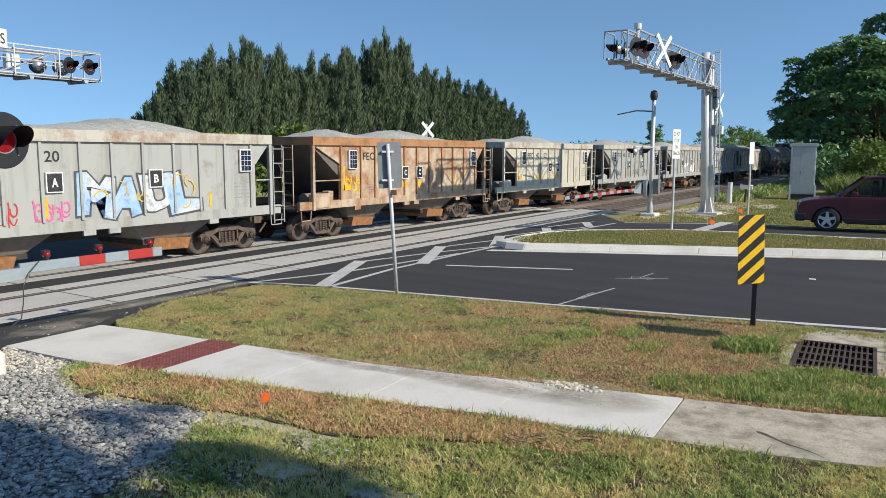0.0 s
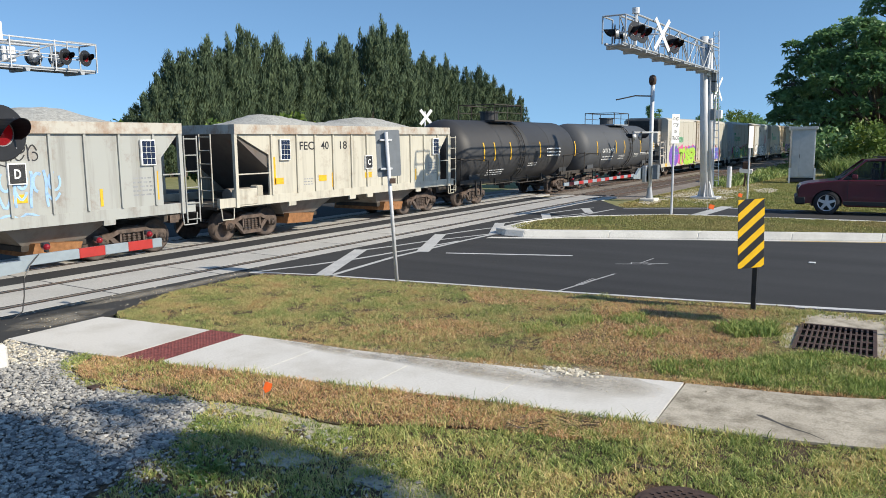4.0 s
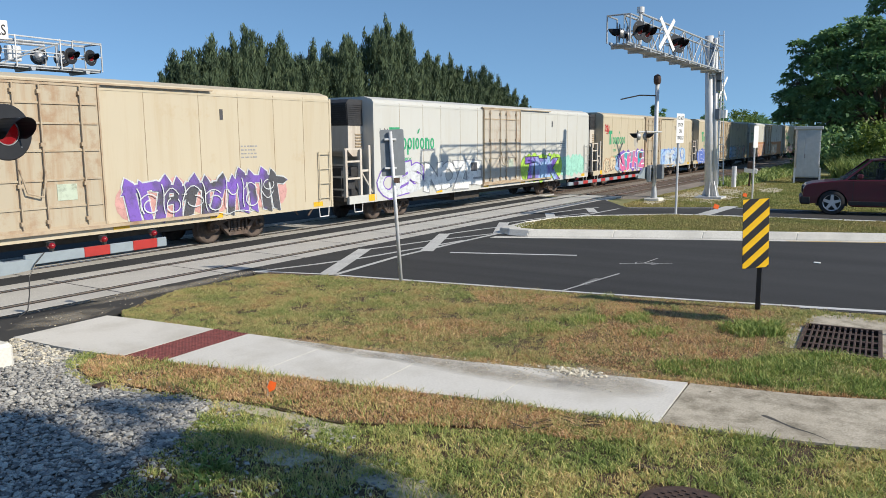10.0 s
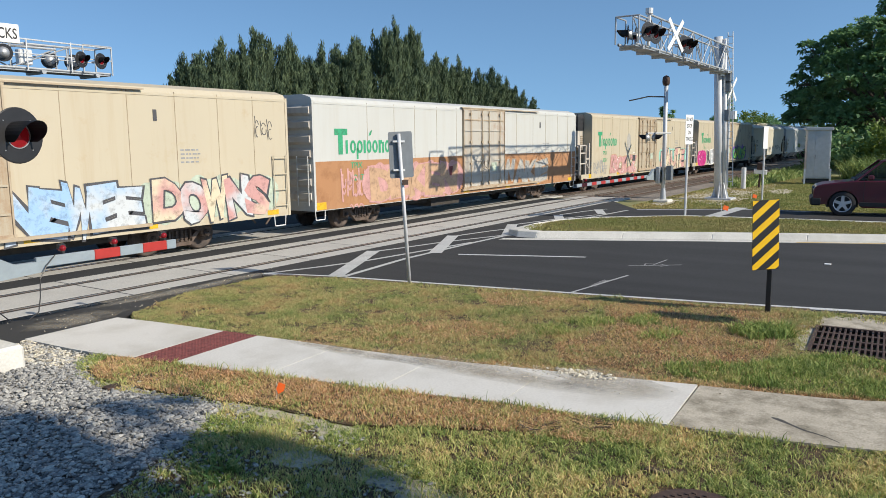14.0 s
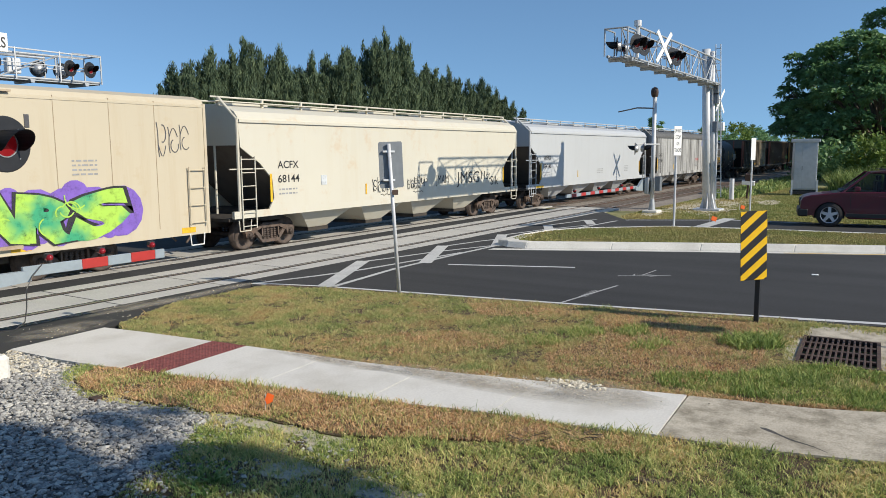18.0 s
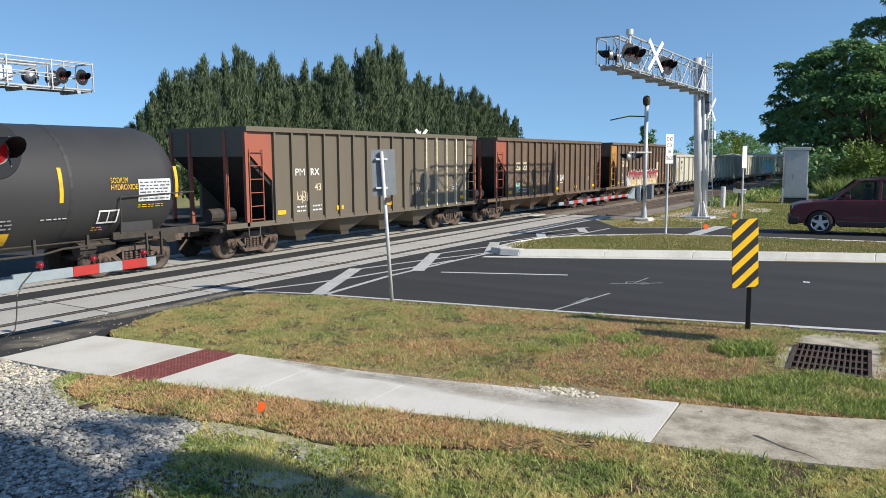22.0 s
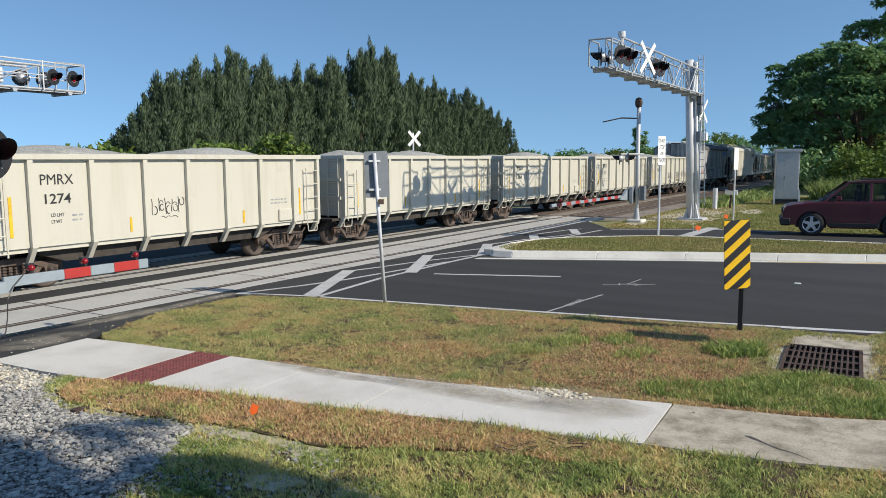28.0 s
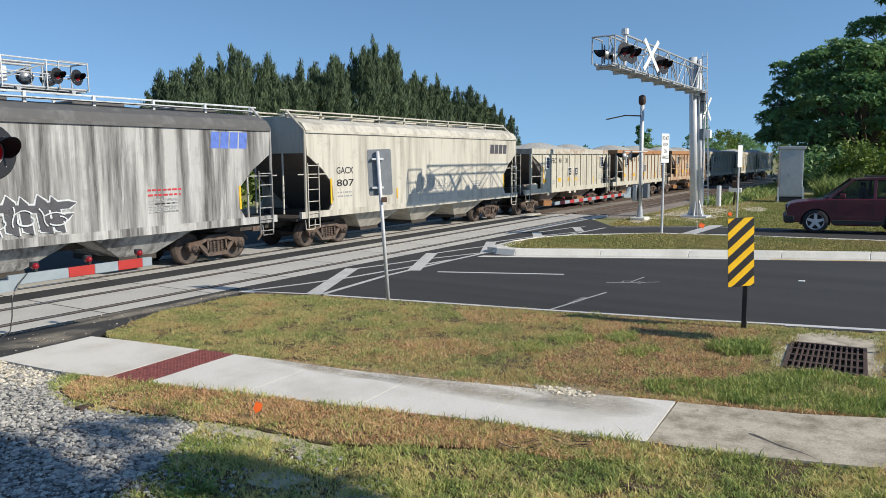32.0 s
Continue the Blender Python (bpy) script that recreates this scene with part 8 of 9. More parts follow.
def reefer(label, L, paint, mark, seed, band=False):
    """Insulated boxcar with a plug door and a cooling unit on its front platform."""
    car = thing("refrigerated_boxcar", label, "boxcar", "cars of the freight train")
    x0, x1 = 0.75 if band else 1.85, L - 0.35
    dm = -1.0 if band else 0.5 if seed == 1 else 0.0
    prof = [(-1.6, 0.72), (-1.6, 4.02), (-1.52, 4.14), (-1.2, 4.24), (1.2, 4.24), (1.52, 4.14), (1.6, 4.02), (1.6, 0.72)]
    part("body", prism(bmesh.new(), prof, x0, x1, "x"), paint, car)
    if band:
        two_sides("lower_band", (x0 + 0.01, x1 - 0.01, 1.59, 1.606, 0.74, 2.22), BAND_R, car, "lower side stained rust-brown")
    yb = -1.606 if band else -1.6
    for x in (3.3, 4.75, 5.95, 7.35, 8.7, 13.6, 15.2, 16.5, 17.8, 19.0):
        piece("panel_seam", shared("panel_seam", make_seam), car, (x, -1.6, 0))
    two_sides("roof_edge", (x0, x1, 1.585, 1.612, 3.95, 4.0), paint, car)
    for e in (x0, x1):
        two_sides("end_post", (e - 0.04, e + 0.04, 1.52, 1.615, 0.72, 4.05), paint, car)
    d = part("plug_door", bx(9.15, 12.4, -1.66, -1.58, 0.98, 4.02, 0.02), DOOR_R if paint is CREAM_R else DOOR_W, car, "rust-streaked plug door with locking bars")
    for x in (9.62, 10.5, 11.05, 11.95):
        part("locking_rod", tube(bmesh.new(), (x, -1.71, 1.0), (x, -1.71, 4.0), 0.021, 6), TRIM_R, d)
        for z in (1.12, 1.9, 2.75, 3.85):
            part("rod_guide", bx(x - 0.05, x + 0.05, -1.73, -1.66, z - 0.04, z + 0.04), TRIM_R, d)
    for z in (1.42, 2.0, 2.62, 3.2, 3.62):
        part("door_rib", bx(9.2, 12.35, -1.69, -1.655, z - 0.022, z + 0.022), TRIM_R if z > 3.5 else DOOR_R if paint is CREAM_R else DOOR_W, d)
    part("door_lever", pipe(bmesh.new(), [(10.5, -1.74, 2.25), (10.62, -1.76, 1.75), (10.95, -1.76, 1.65), (11.05, -1.74, 2.2)], 0.018), TRIM_R, d)
    part("door_notice", bx(11.3, 11.75, -1.672, -1.655, 1.55, 1.9), INK["sage"], d, "small faded notice")
    part("door_edge", box(box(box(bx(9.13, 9.17, -1.69, -1.6, 0.95, 4.05), 12.38, 12.42, -1.69, -1.6, 0.95, 4.05), 9.1, 12.45, -1.68, -1.6, 4.0, 4.06), 9.1, 12.45, -1.68, -1.6, 0.93, 1.0), TRIM_R, d)
    d.location.x = 0.45 if seed == 1 else 0.0
    each("door_track", ((9.0, 15.6, -1.7, -1.6, 4.06, 4.1), (9.0, 15.6, -1.72, -1.6, 0.86, 0.93)), TRIM_R, car)
    part("route_slot", bx(15.87, 15.97, -1.615, -1.59, 3.35, 3.62), INK["dark"], car)
    part("notice_board", bx(8.15, 8.62, -1.625, -1.59, 1.5, 1.85), INK["maroon"] if seed % 2 else INK["dark"], car)
    if seed % 3 != 1:
        v = [(7.5 + 0.36 * math.cos(t * 0.262), -1.604, 2.65 + 0.5 * math.sin(t * 0.262)) for t in range(24)]
        flat_part("primer_patch", v, [tuple(range(24))], INK["primer"] if not band else INK["silver"], car)
        v, f = [], []
        ribbon(v, f, [(7.72, 3.2), (7.9, 3.5), (8.12, 3.78)], 0.025, -1.604)
        flat_part("scuff", v, f, INK["primer"], car)
    if band:
        for i in range(7):
            z = 1.0 + i * 0.43
            part("end_corrugation", prism(bmesh.new(), [(x0 - 0.1, z + 0.1), (x0 - 0.1, z + 0.26), (x0, z + 0.34), (x0, z + 0.02)], -1.52, 1.52), UNIT_WHITE, car)
        ladder(car, x0 - 0.12, -1.45, 0.9, 2.4, 0.45, 5, paint, "y")
    else:
        unit = part("cooling_unit", prism(bmesh.new(), [(1.1, 2.42), (1.1, 3.27), (1.845, 3.27), (1.845, 2.25), (1.32, 2.25)], -1.1, 1.1), UNIT_WHITE, car, "white refrigeration unit with black louvres")
        part("louvre_box", prism(bmesh.new(), [(1.09, 3.27), (1.03, 4.02), (1.16, 4.13), (1.845, 4.13), (1.845, 3.27)], -1.12, 1.12), GRILLE, unit)
        for i in range(10):
            z = 3.33 + i * 0.068
            xx = 1.085 - (z - 3.27) * 0.08
            part("louvre", box(box(bx(xx - 0.035, xx + 0.02, -1.1, 1.1, z, z + 0.025), xx, 1.8, -1.145, -1.11, z, z + 0.025), xx, 1.8, 1.11, 1.145, z, z + 0.025), GRILLE, unit)
        for i in range(5):
                part("vent_slat", bx(1.45, 1.78, -1.125, -1.09, 2.55 + i * 0.1, 2.6 + i * 0.1), SEAM_R, unit)
        part("platform", bx(0.35, 1.85, -1.5, 1.5, 0.82, 0.95), UNDER, car)
        two_sides("platform_side", (0.5, 1.85, 1.5, 1.6, 0.72, 0.98), paint, car)
        frame_bm = bmesh.new()
        for y in (-1.5, 1.5):
            for x in (0.45, 1.2, 1.65):
                box(frame_bm, x - 0.05, x + 0.05, y - 0.05, y + 0.05, 0.95, 2.5 if x < 1.5 else 2.62)
            for z in (1.55, 2.1, 2.5):
                box(frame_bm, 0.45, 1.25, y - 0.03, y + 0.03, z - 0.03, z + 0.03)
            box(frame_bm, 1.2, 1.65, y - 0.03, y + 0.03, 1.75, 1.82)
            pipe(frame_bm, [(1.25, y, 1.75), (1.85, y, 1.0)], 0.035)
        for z in (1.2, 1.6, 2.0, 2.5):
            box(frame_bm, 0.42, 0.48, -1.5, 1.5, z - 0.025, z + 0.025)
        part("platform_frame", frame_bm, UNIT_WHITE, car, "steel cage round the platform")
        part("fuel_box", box(bx(0.7, 1.7, -1.1, 1.1, 0.95, 1.9), 0.75, 1.1, -1.35, -1.1, 1.2, 1.6), GRILLE, car)
    ladder(car, L - 0.95, -1.66, 0.95, 2.45, 0.5, 4, paint)
    stirrup(car, 0.75, -1.58, 0.75, INK["white"])
    stirrup(car, L - 0.95, -1.6, 0.75, INK["white"])
    stripe(car, 1.5 if not band else 0.8, 0.76, 1.92 if not band else 1.22, 0.98, "yellow", yb)
    for x in (5.6, 9.2, 12.6, 15.4, L - 1.2):
        stripe(car, x, 0.78, x + 0.42, 0.92, "yellow", yb)
    part("underbody", box(bx(4.9, L - 5.2, -1.0, 1.0, 0.5, 0.75), 7.5, 9.5, -1.2, 1.2, 0.35, 0.7), UNDER, car)
    part("centre_sill", bx(0.3, L - 0.3, -0.3, 0.3, 0.55, 0.85), UNDER, car)
    # the green wordmark as plain blocks
    v, f = [], []

    def blk(a, b, c, d_):
        k = len(v)
        v.extend([(a, -1.608, c), (b, -1.608, c), (b, -1.608, d_), (a, -1.608, d_)])
        f.append((k, k + 1, k + 2, k + 3))

    def ring_mark(a, b, c, d_, n=16):
        k = len(v)
        cx, cz, rx, rz = (a + b) / 2, (c + d_) / 2, (b - a) / 2, (d_ - c) / 2
        for i in range(n):
            t = 2 * math.pi * i / n
            v.extend([(cx + rx * math.cos(t), -1.608, cz + rz * math.sin(t)), (cx + (rx - 0.085) * math.cos(t), -1.608, cz + (rz - 0.085) * math.sin(t))])
        f.extend((k + 2 * i, k + 2 * i + 1, k + 2 * ((i + 1) % n) + 1, k + 2 * ((i + 1) % n)) for i in range(n))

    blk(2.69 + dm, 3.3 + dm, 3.02, 3.22), blk(2.86 + dm, 3.07 + dm, 2.42, 3.018)
    x = 3.2 + dm
    for w, lo, kind in ((0.17, 2.44, 1), (0.29, 2.44, 2), (0.29, 2.44, 3), (0.11, 2.44, 1), (0.25, 2.44, 2), (0.29, 2.44, 2), (0.29, 2.44, 1), (0.27, 2.44, 2)):
        if kind == 1:
            blk(x, x + min(w, 0.11), lo, 2.86)
            if w > 0.2:
                blk(x + w - 0.1, x + w, lo, 2.8)
                blk(x + 0.112, x + w - 0.102, 2.74, 2.86)
        else:
            ring_mark(x, x + w, lo, 2.86)
            if kind == 3:
                blk(x - 0.02, x + 0.07, 2.26, 2.6)
        x += w + 0.045
    k = len(v)
    v.extend([(4.36 + dm, -1.608, 3.0), (4.47 + dm, -1.608, 3.02), (4.55 + dm, -1.608, 3.2), (4.42 + dm, -1.608, 3.14)])
    f.append((k, k + 1, k + 2, k + 3))
    flat_part("wordmark", v, f, INK["green"], car, "faded green wordmark")
    lettering(car, mark[0], 3.42 + dm, 1.97, 4.0 + dm, 2.16, "green" if seed != 3 else "dark", yb)
    lettering(car, mark[1], 3.42 + dm, 1.57, 4.06 + dm, 1.77, "green" if seed != 3 else "dark", yb)
    bars(car, 3.4, 1.15, 4.1, 1.4, 2, "grey", yb, seed)
    bars(car, L - 4.0, 2.3, L - 3.4, 2.7, 4, "grey", -1.6, seed + 5)
    bogie(car, 3.55)
    bogie(car, L - 3.75)
    couplers(car, L)
    return car


def covered_hopper(label, L, paint, roof, mark, seed, bays, dark_end=True):
    """Covered hopper: smooth sides, rounded roof with a running board, open ends under sloping sheets."""
    car = thing("covered_hopper_car", label, "covered hopper", "cars of the freight train")
    a, b = 0.8, L - 0.7
    poly = [(a, 3.66), (a + 0.05, 2.95), (a + 0.75, 2.5), (a + 1.2, 2.05), (a + 1.25, 1.5), (a + 1.05, 1.2), (b - 1.05, 1.2), (b - 1.25, 1.5), (b - 1.2, 2.05), (b - 0.75, 2.5), (b - 0.05, 2.95), (b, 3.66)]
    side, core = sides_with_slope(poly, [(a, 3.66), (b, 3.66), (b, 3.1), (L - 3.2, 1.1), (3.2, 1.1), (a, 3.1)], 1.58, 1.5)
    part("side_sheet", side, paint, car)
    part("slope_sheet", core, SLOPE_F, car, "dark sloping end sheet")
    prof = [(-1.6, 3.62), (-1.58, 3.76), (-1.45, 3.92), (-1.1, 4.06), (-0.5, 4.15), (0.5, 4.15), (1.1, 4.06), (1.45, 3.92), (1.58, 3.76), (1.6, 3.62)]
    part("roof", prism(bmesh.new(), prof, a - 0.02, b + 0.02, "x"), roof, car, "", False)
    two_sides("roof_chord", (a, b, 1.58, 1.63, 3.62, 3.7), roof, car)
    for e in (a - 0.03, b + 0.02):
        part("end_sheet", prism(bmesh.new(), [(-1.56, 3.0)] + [(y * 0.985, z - 0.02) for y, z in prof] + [(1.56, 3.0)], e, e + 0.01, "x"), paint, car)
    sill(car, 0.55, L - 0.5, 1.0, 1.2, paint, 1.58)
    rail = bmesh.new()
    for y in (-0.8, 0.8):
        tube(rail, (a - 0.25, y, 4.33), (b + 0.25, y, 4.33), 0.025, 6)
        box(rail, a - 0.2, b + 0.2, y - 0.16, y + 0.16, 4.2, 4.225)
    part("running_board", rail, paint if roof is not H_ROOF else INK["silver"], car)
    k = int((b - a) / 1.55)
    me = shared("stanchion_" + paint.name, lambda: (bx(-0.035, 0.035, -0.03, 0.03, 4.0, 4.34), paint if roof is not H_ROOF else INK["silver"], False))
    for i in range(k + 1):
        for y in (-0.82, 0.82):
            piece("stanchion", me, car, (lerp(a, b, i / k), y, 0))
    for i in range(5):
        x = lerp(a + 1.6, b - 1.6, i / 4)
        part("roof_hatch", bevelled(bx(x - 0.7, x + 0.7, -0.4, 0.4, 4.14, 4.24), 0.03), roof, car)
    for e, sgn in ((a, 1), (b, -1)):
        for y in (-1.55, 1.55):
            part("corner_post", pipe(bmesh.new(), [(e - 0.02 * sgn, y, 1.0), (e - 0.02 * sgn, y, 3.7), (e - 0.02 * sgn, y * 0.55, 4.3)], 0.045, 8), paint, car)
        for y in (-0.6, 0.6):
            part("end_post", pipe(bmesh.new(), [(e, y, 1.1), (e, y, 3.2)], 0.035), paint, car)
        part("end_platform", bx(min(e, e + 1.6 * sgn) - 0.3, max(e, e + 1.6 * sgn), -1.4, 1.4, 0.92, 1.0), UNDER, car)
        part("end_rail", pipe(bmesh.new(), [(e - 0.3 * sgn, -1.5, 2.35), (e + 0.9 * sgn, -1.58, 2.35)], 0.02), paint, car)
        part("bolster", bx(e + (1.0 if sgn > 0 else -1.9), e + (1.9 if sgn > 0 else -1.0), -1.3, 1.3, 0.85, 1.15), UNDER, car)
    ladder(car, a + 0.02, -1.62, 0.7, 2.7, 0.5, 6, paint)
    ladder(car, b - 0.52, -1.62, 0.7, 2.5, 0.5, 6, paint)
    stirrup(car, a - 0.1, -1.58, 0.95, paint)
    stirrup(car, b - 0.4, -1.58, 0.95, paint)
    n = bays
    w = (L - 6.2) / n
    for i in range(n):
        chute(car, 3.1 + i * w + 0.1, 3.1 + (i + 1) * w - 0.1, 0.42, 1.1, paint, "hopper_bay", 0.3)
    part("brake_gear", box(bx(L / 2 - 1.0, L / 2 + 0.6, 0.4, 1.1, 0.6, 0.95), 3.4, 3.9, 0.2, 0.9, 0.65, 1.0), UNDER, car)
    lettering(car, mark[0], 2.22, 2.34, 3.08 if len(mark[0]) < 5 else 3.3, 2.56, "black", -1.58)
    lettering(car, mark[1], 2.22, 1.93, 3.1, 2.16, "black", -1.58)
    bars(car, 2.25, 1.55, 3.0, 1.8, 2, "grey", -1.58, seed)
    bars(car, L * 0.5, 1.5, L * 0.5 + 0.9, 1.8, 3, "grey", -1.58, seed + 2)
    bars(car, b - 4.0, 1.5, b - 3.3, 1.9, 4, "grey", -1.58, seed + 3)
    stripe(car, 1.9, 1.4, 1.98, 2.2, "yellow", -1.585)
    stripe(car, L * 0.35, 1.4, L * 0.35 + 0.07, 1.75, "yellow", -1.585)
    stripe(car, b - 1.25, 1.45, b - 1.18, 2.1, "yellow", -1.585)
    bogie(car, 2.35)
    bogie(car, L - 2.35)
    couplers(car, L)
    return car


def coal_hopper(label, L, paint, end_paint, mark, seed, pale_ribs=False):
    """Long ribbed hopper with sloping ends behind open posts."""
    car = thing("coal_hopper_car", label, "hopper car", "cars of the freight train")
    a, b = 1.3, L - 0.6
    side, core = sides_with_slope([(2.3, 3.62), (2.3, 1.0), (L - 1.4, 1.0), (L - 1.4, 3.62)], [(a, 3.55), (b, 3.55), (b, 2.9), (L - 3.4, 0.95), (3.6, 0.95), (a, 2.9)])
    part("side_sheet", side, paint, car)
    # the shade of the open end is put into this sheet's colour
    part("slope_sheet", core, DARK_VOID, car, "sloping end sheet coloured near-black for the shade in the opening")
    for pa, pb, m in ((a, 2.3, end_paint), (L - 1.4, b, paint)):
        first = pa == a
        poly = [(a, 3.62), (a, 3.1), (2.3, 2.2), (2.3, 3.62)] if first else [(b, 3.62), (b, 2.9), (L - 1.4, 2.0), (L - 1.4, 3.62)]
        bm = prism(bmesh.new(), poly, -1.552, -1.5)
        prism(bm, poly, 1.5, 1.552)
        part("end_panel", bm, m, car, "end panel with a sloping lower edge")
        part("end_wall", bx(pa - 0.02 if first else pb - 0.02, pa + 0.02 if first else pb + 0.02, -1.49, 1.49, 2.9, 3.61), paint, car)
    ch = both(bmesh.new(), a - 0.04, b + 0.04, 1.48, 1.66, 3.6, 3.74)
    box(ch, a - 0.035, a + 0.08, -1.47, 1.47, 3.605, 3.735)
    box(ch, b - 0.08, b + 0.035, -1.47, 1.47, 3.605, 3.735)
    part("top_chord", ch, paint, car)
    rib_set(car, [2.36 + i * (L - 3.82) / 15 for i in range(16 if not pale_ribs else 11)], 1.0, 3.6, 0.09, paint, 0.07)
    if pale_ribs:
        rib_set(car, [2.36 + i * (L - 3.82) / 15 for i in range(11, 16)], 1.0, 3.6, 0.095, INK["cream"], 0.07, 1.55, "pale_rib")
    sill(car, 0.5, L - 0.5, 0.92, 1.06, paint, 1.6)
    each("end_post", [(x - 0.05, x + 0.05, y - 0.05, y + 0.05, 0.95, 3.61) for x in (a, b) for y in (-1.55, -0.75, 0.75, 1.55)], end_paint, car)
    ladder(car, a + 0.1, -1.6, 1.05, 3.1, 0.5, 6, end_paint)
    ladder(car, b - 0.6, -1.6, 1.05, 3.4, 0.45, 7, paint)
    each("end_platform", ((0.4, 2.4, -1.45, 1.45, 0.85, 0.95), (L - 2.4, L - 0.4, -1.45, 1.45, 0.85, 0.95)), UNDER, car)
    stirrup(car, 1.3, -1.58, 0.95, paint)
    w = (L - 6.0) / 4
    for i in range(4):
        chute(car, 3.0 + i * w + 0.12, 3.0 + (i + 1) * w - 0.12, 0.38, 0.96, paint, "hopper_bay", 0.16)
    part("brake_tank", tube(bmesh.new(), (0.7, -0.6, 1.25), (1.6, -0.6, 1.25), 0.2, 12), UNDER, car)
    for i, s in enumerate(mark):
        x = 3.25 + 0.67 * i
        if seed % 2 == 0:
            part("mark_panel", bx(x - 0.06, x + 0.46, -1.562, -1.54, 2.26, 2.62), INK["cream"], car)
        lettering(car, s, x, 2.33, x + 0.4, 2.54, "white" if seed % 2 else "black", -1.564)
    bars(car, 3.3, 1.2, 3.7, 1.45, 2, "silver", -1.55, seed)
    bars(car, 4.0, 1.2, 4.4, 1.45, 2, "silver", -1.55, seed + 1)
    bars(car, 12.2, 1.6, 12.7, 1.8, 3, "silver", -1.55, seed + 2)
    for x in (2.45, 5.1, 7.8, 10.2, L - 1.8):
        stripe(car, x, 1.2, x + 0.35, 1.33, "yellow", -1.57)
    bogie(car, 1.95)
    bogie(car, L - 1.75)
    couplers(car, L)
    return car


def gondola(label, L, number, seed):
    """Ivory gondola: deep tapered ribs, a top chord, heaped stone."""
    car = thing("gondola_car", label, "gondola", "cars of the freight train")
    a, b = 0.7, L - 0.55
    tub = prism(bmesh.new(), [(a, 2.98), (a, 1.0), (b, 1.0), (b, 2.98), (b - 0.05, 2.98), (b - 0.05, 1.1), (a + 0.05, 1.1), (a + 0.05, 2.98)], -1.5, 1.5)
    for y0, y1 in ((-1.54, -1.48), (1.48, 1.54)):
        box(tub, a, b, y0, y1, 1.0, 2.98)
    part("tub", tub, GOND, car)
    ch = both(bmesh.new(), a - 0.06, b + 0.06, 1.46, 1.66, 2.88, 3.0)
    box(ch, a - 0.055, a + 0.06, -1.45, 1.45, 2.885, 2.995)
    box(ch, b - 0.06, b + 0.055, -1.45, 1.45, 2.885, 2.995)
    part("top_chord", ch, GOND, car)
    key = "gondola_rib"

    def rib():
        bm = bmesh.new()
        prism(bm, [(-0.1, 0.0), (-0.1, 2.9), (0.0, 2.9), (0.0, 0.0)], -0.06, 0.06, "x")
        for v in bm.verts:
            if v.co.z < 0.1:
                v.co.z = 1.0
        prism(bm, [(-0.1, 1.0), (0.02, 1.0), (0.28, 0.62), (0.16, 0.62)], -0.055, 0.055, "x")
        return bm, GOND, False

    for i, x in enumerate([a + 0.05, 1.9, 3.3, 4.7, 5.97, 7.25, 8.5, 9.85, b - 0.05]):
        x = x * L / 11.5 if 0 < i < 8 else x
        piece("rib", shared(key, rib), car, (x, -1.54, 0))
        piece("rib", shared(key, rib), car, (x, 1.54, 0), 180)
    sill(car, a, b, 0.9, 1.02, GOND, 1.48)
    part("floor_tray", prism(bmesh.new(), [(1.6, 1.02), (2.8, 0.6), (L - 2.8, 0.6), (L - 1.6, 1.02)], -1.25, 1.25), UNDER, car)
    ladder(car, a + 0.12, -1.66, 0.85, 2.5, 0.5, 5, GOND)
    ladder(car, b - 0.62, -1.66, 0.85, 2.6, 0.5, 5, GOND)
    ladder(car, a - 0.06, -1.4, 0.95, 2.9, 0.45, 6, GOND, "y")
    each("end_rib", ((a - 0.08, a, -1.5, 1.5, 1.55, 1.65), (a - 0.08, a, -1.5, 1.5, 2.15, 2.25), (b, b + 0.08, -1.5, 1.5, 1.8, 1.9)), GOND, car)
    each("end_platform", ((0.3, 1.6, -1.4, 1.4, 0.85, 0.93), (L - 1.6, L - 0.3, -1.4, 1.4, 0.85, 0.93)), UNDER, car)
    stirrup(car, a, -1.56, 0.95, GOND)
    stirrup(car, b - 0.5, -1.56, 0.95, GOND)
    gravel_load(car, a + 0.15, b - 0.15, 2.86, 0.36, seed * 1.3)
    if number:
        lettering(car, number[0], 2.16, 2.34, 2.92, 2.56, "black", -1.545)
        lettering(car, number[1], 2.24, 1.92, 2.84, 2.14, "black", -1.545)
        lettering(car, "LD LMT", 2.36, 1.635, 2.66, 1.71, "dark", -1.545)
        lettering(car, "LT WT", 2.36, 1.49, 2.6, 1.565, "dark", -1.545)
    bars(car, 2.84, 1.49, 3.1, 1.7, 2, "grey", -1.54, seed)
    bars(car, L - 2.6, 1.55, L - 1.9, 1.75, 2, "grey", -1.54, seed + 1)
    stripe(car, 1.45, 1.25, 1.52, 2.1, "yellow", -1.545)
    stripe(car, 4.3, 1.15, 4.36, 1.5, "yellow", -1.545)
    stripe(car, 7.9, 1.1, 7.97, 1.45, "yellow", -1.545)
    stripe(car, L - 1.4, 1.2, L - 1.34, 2.0, "yellow", -1.545)
    part("jack_pad", bx(L - 2.3, L - 1.75, -1.6, -1.5, 1.05, 1.4, 0.02), GOND, car)
    bogie(car, 1.75)
    bogie(car, L - 1.75)
    couplers(car, L)
    return car

# ---- the cars in their order, each with the place of its front coupling at the start ----
TRAIN = []


def add(car, x):
    TRAIN.append((car, x))
    return car


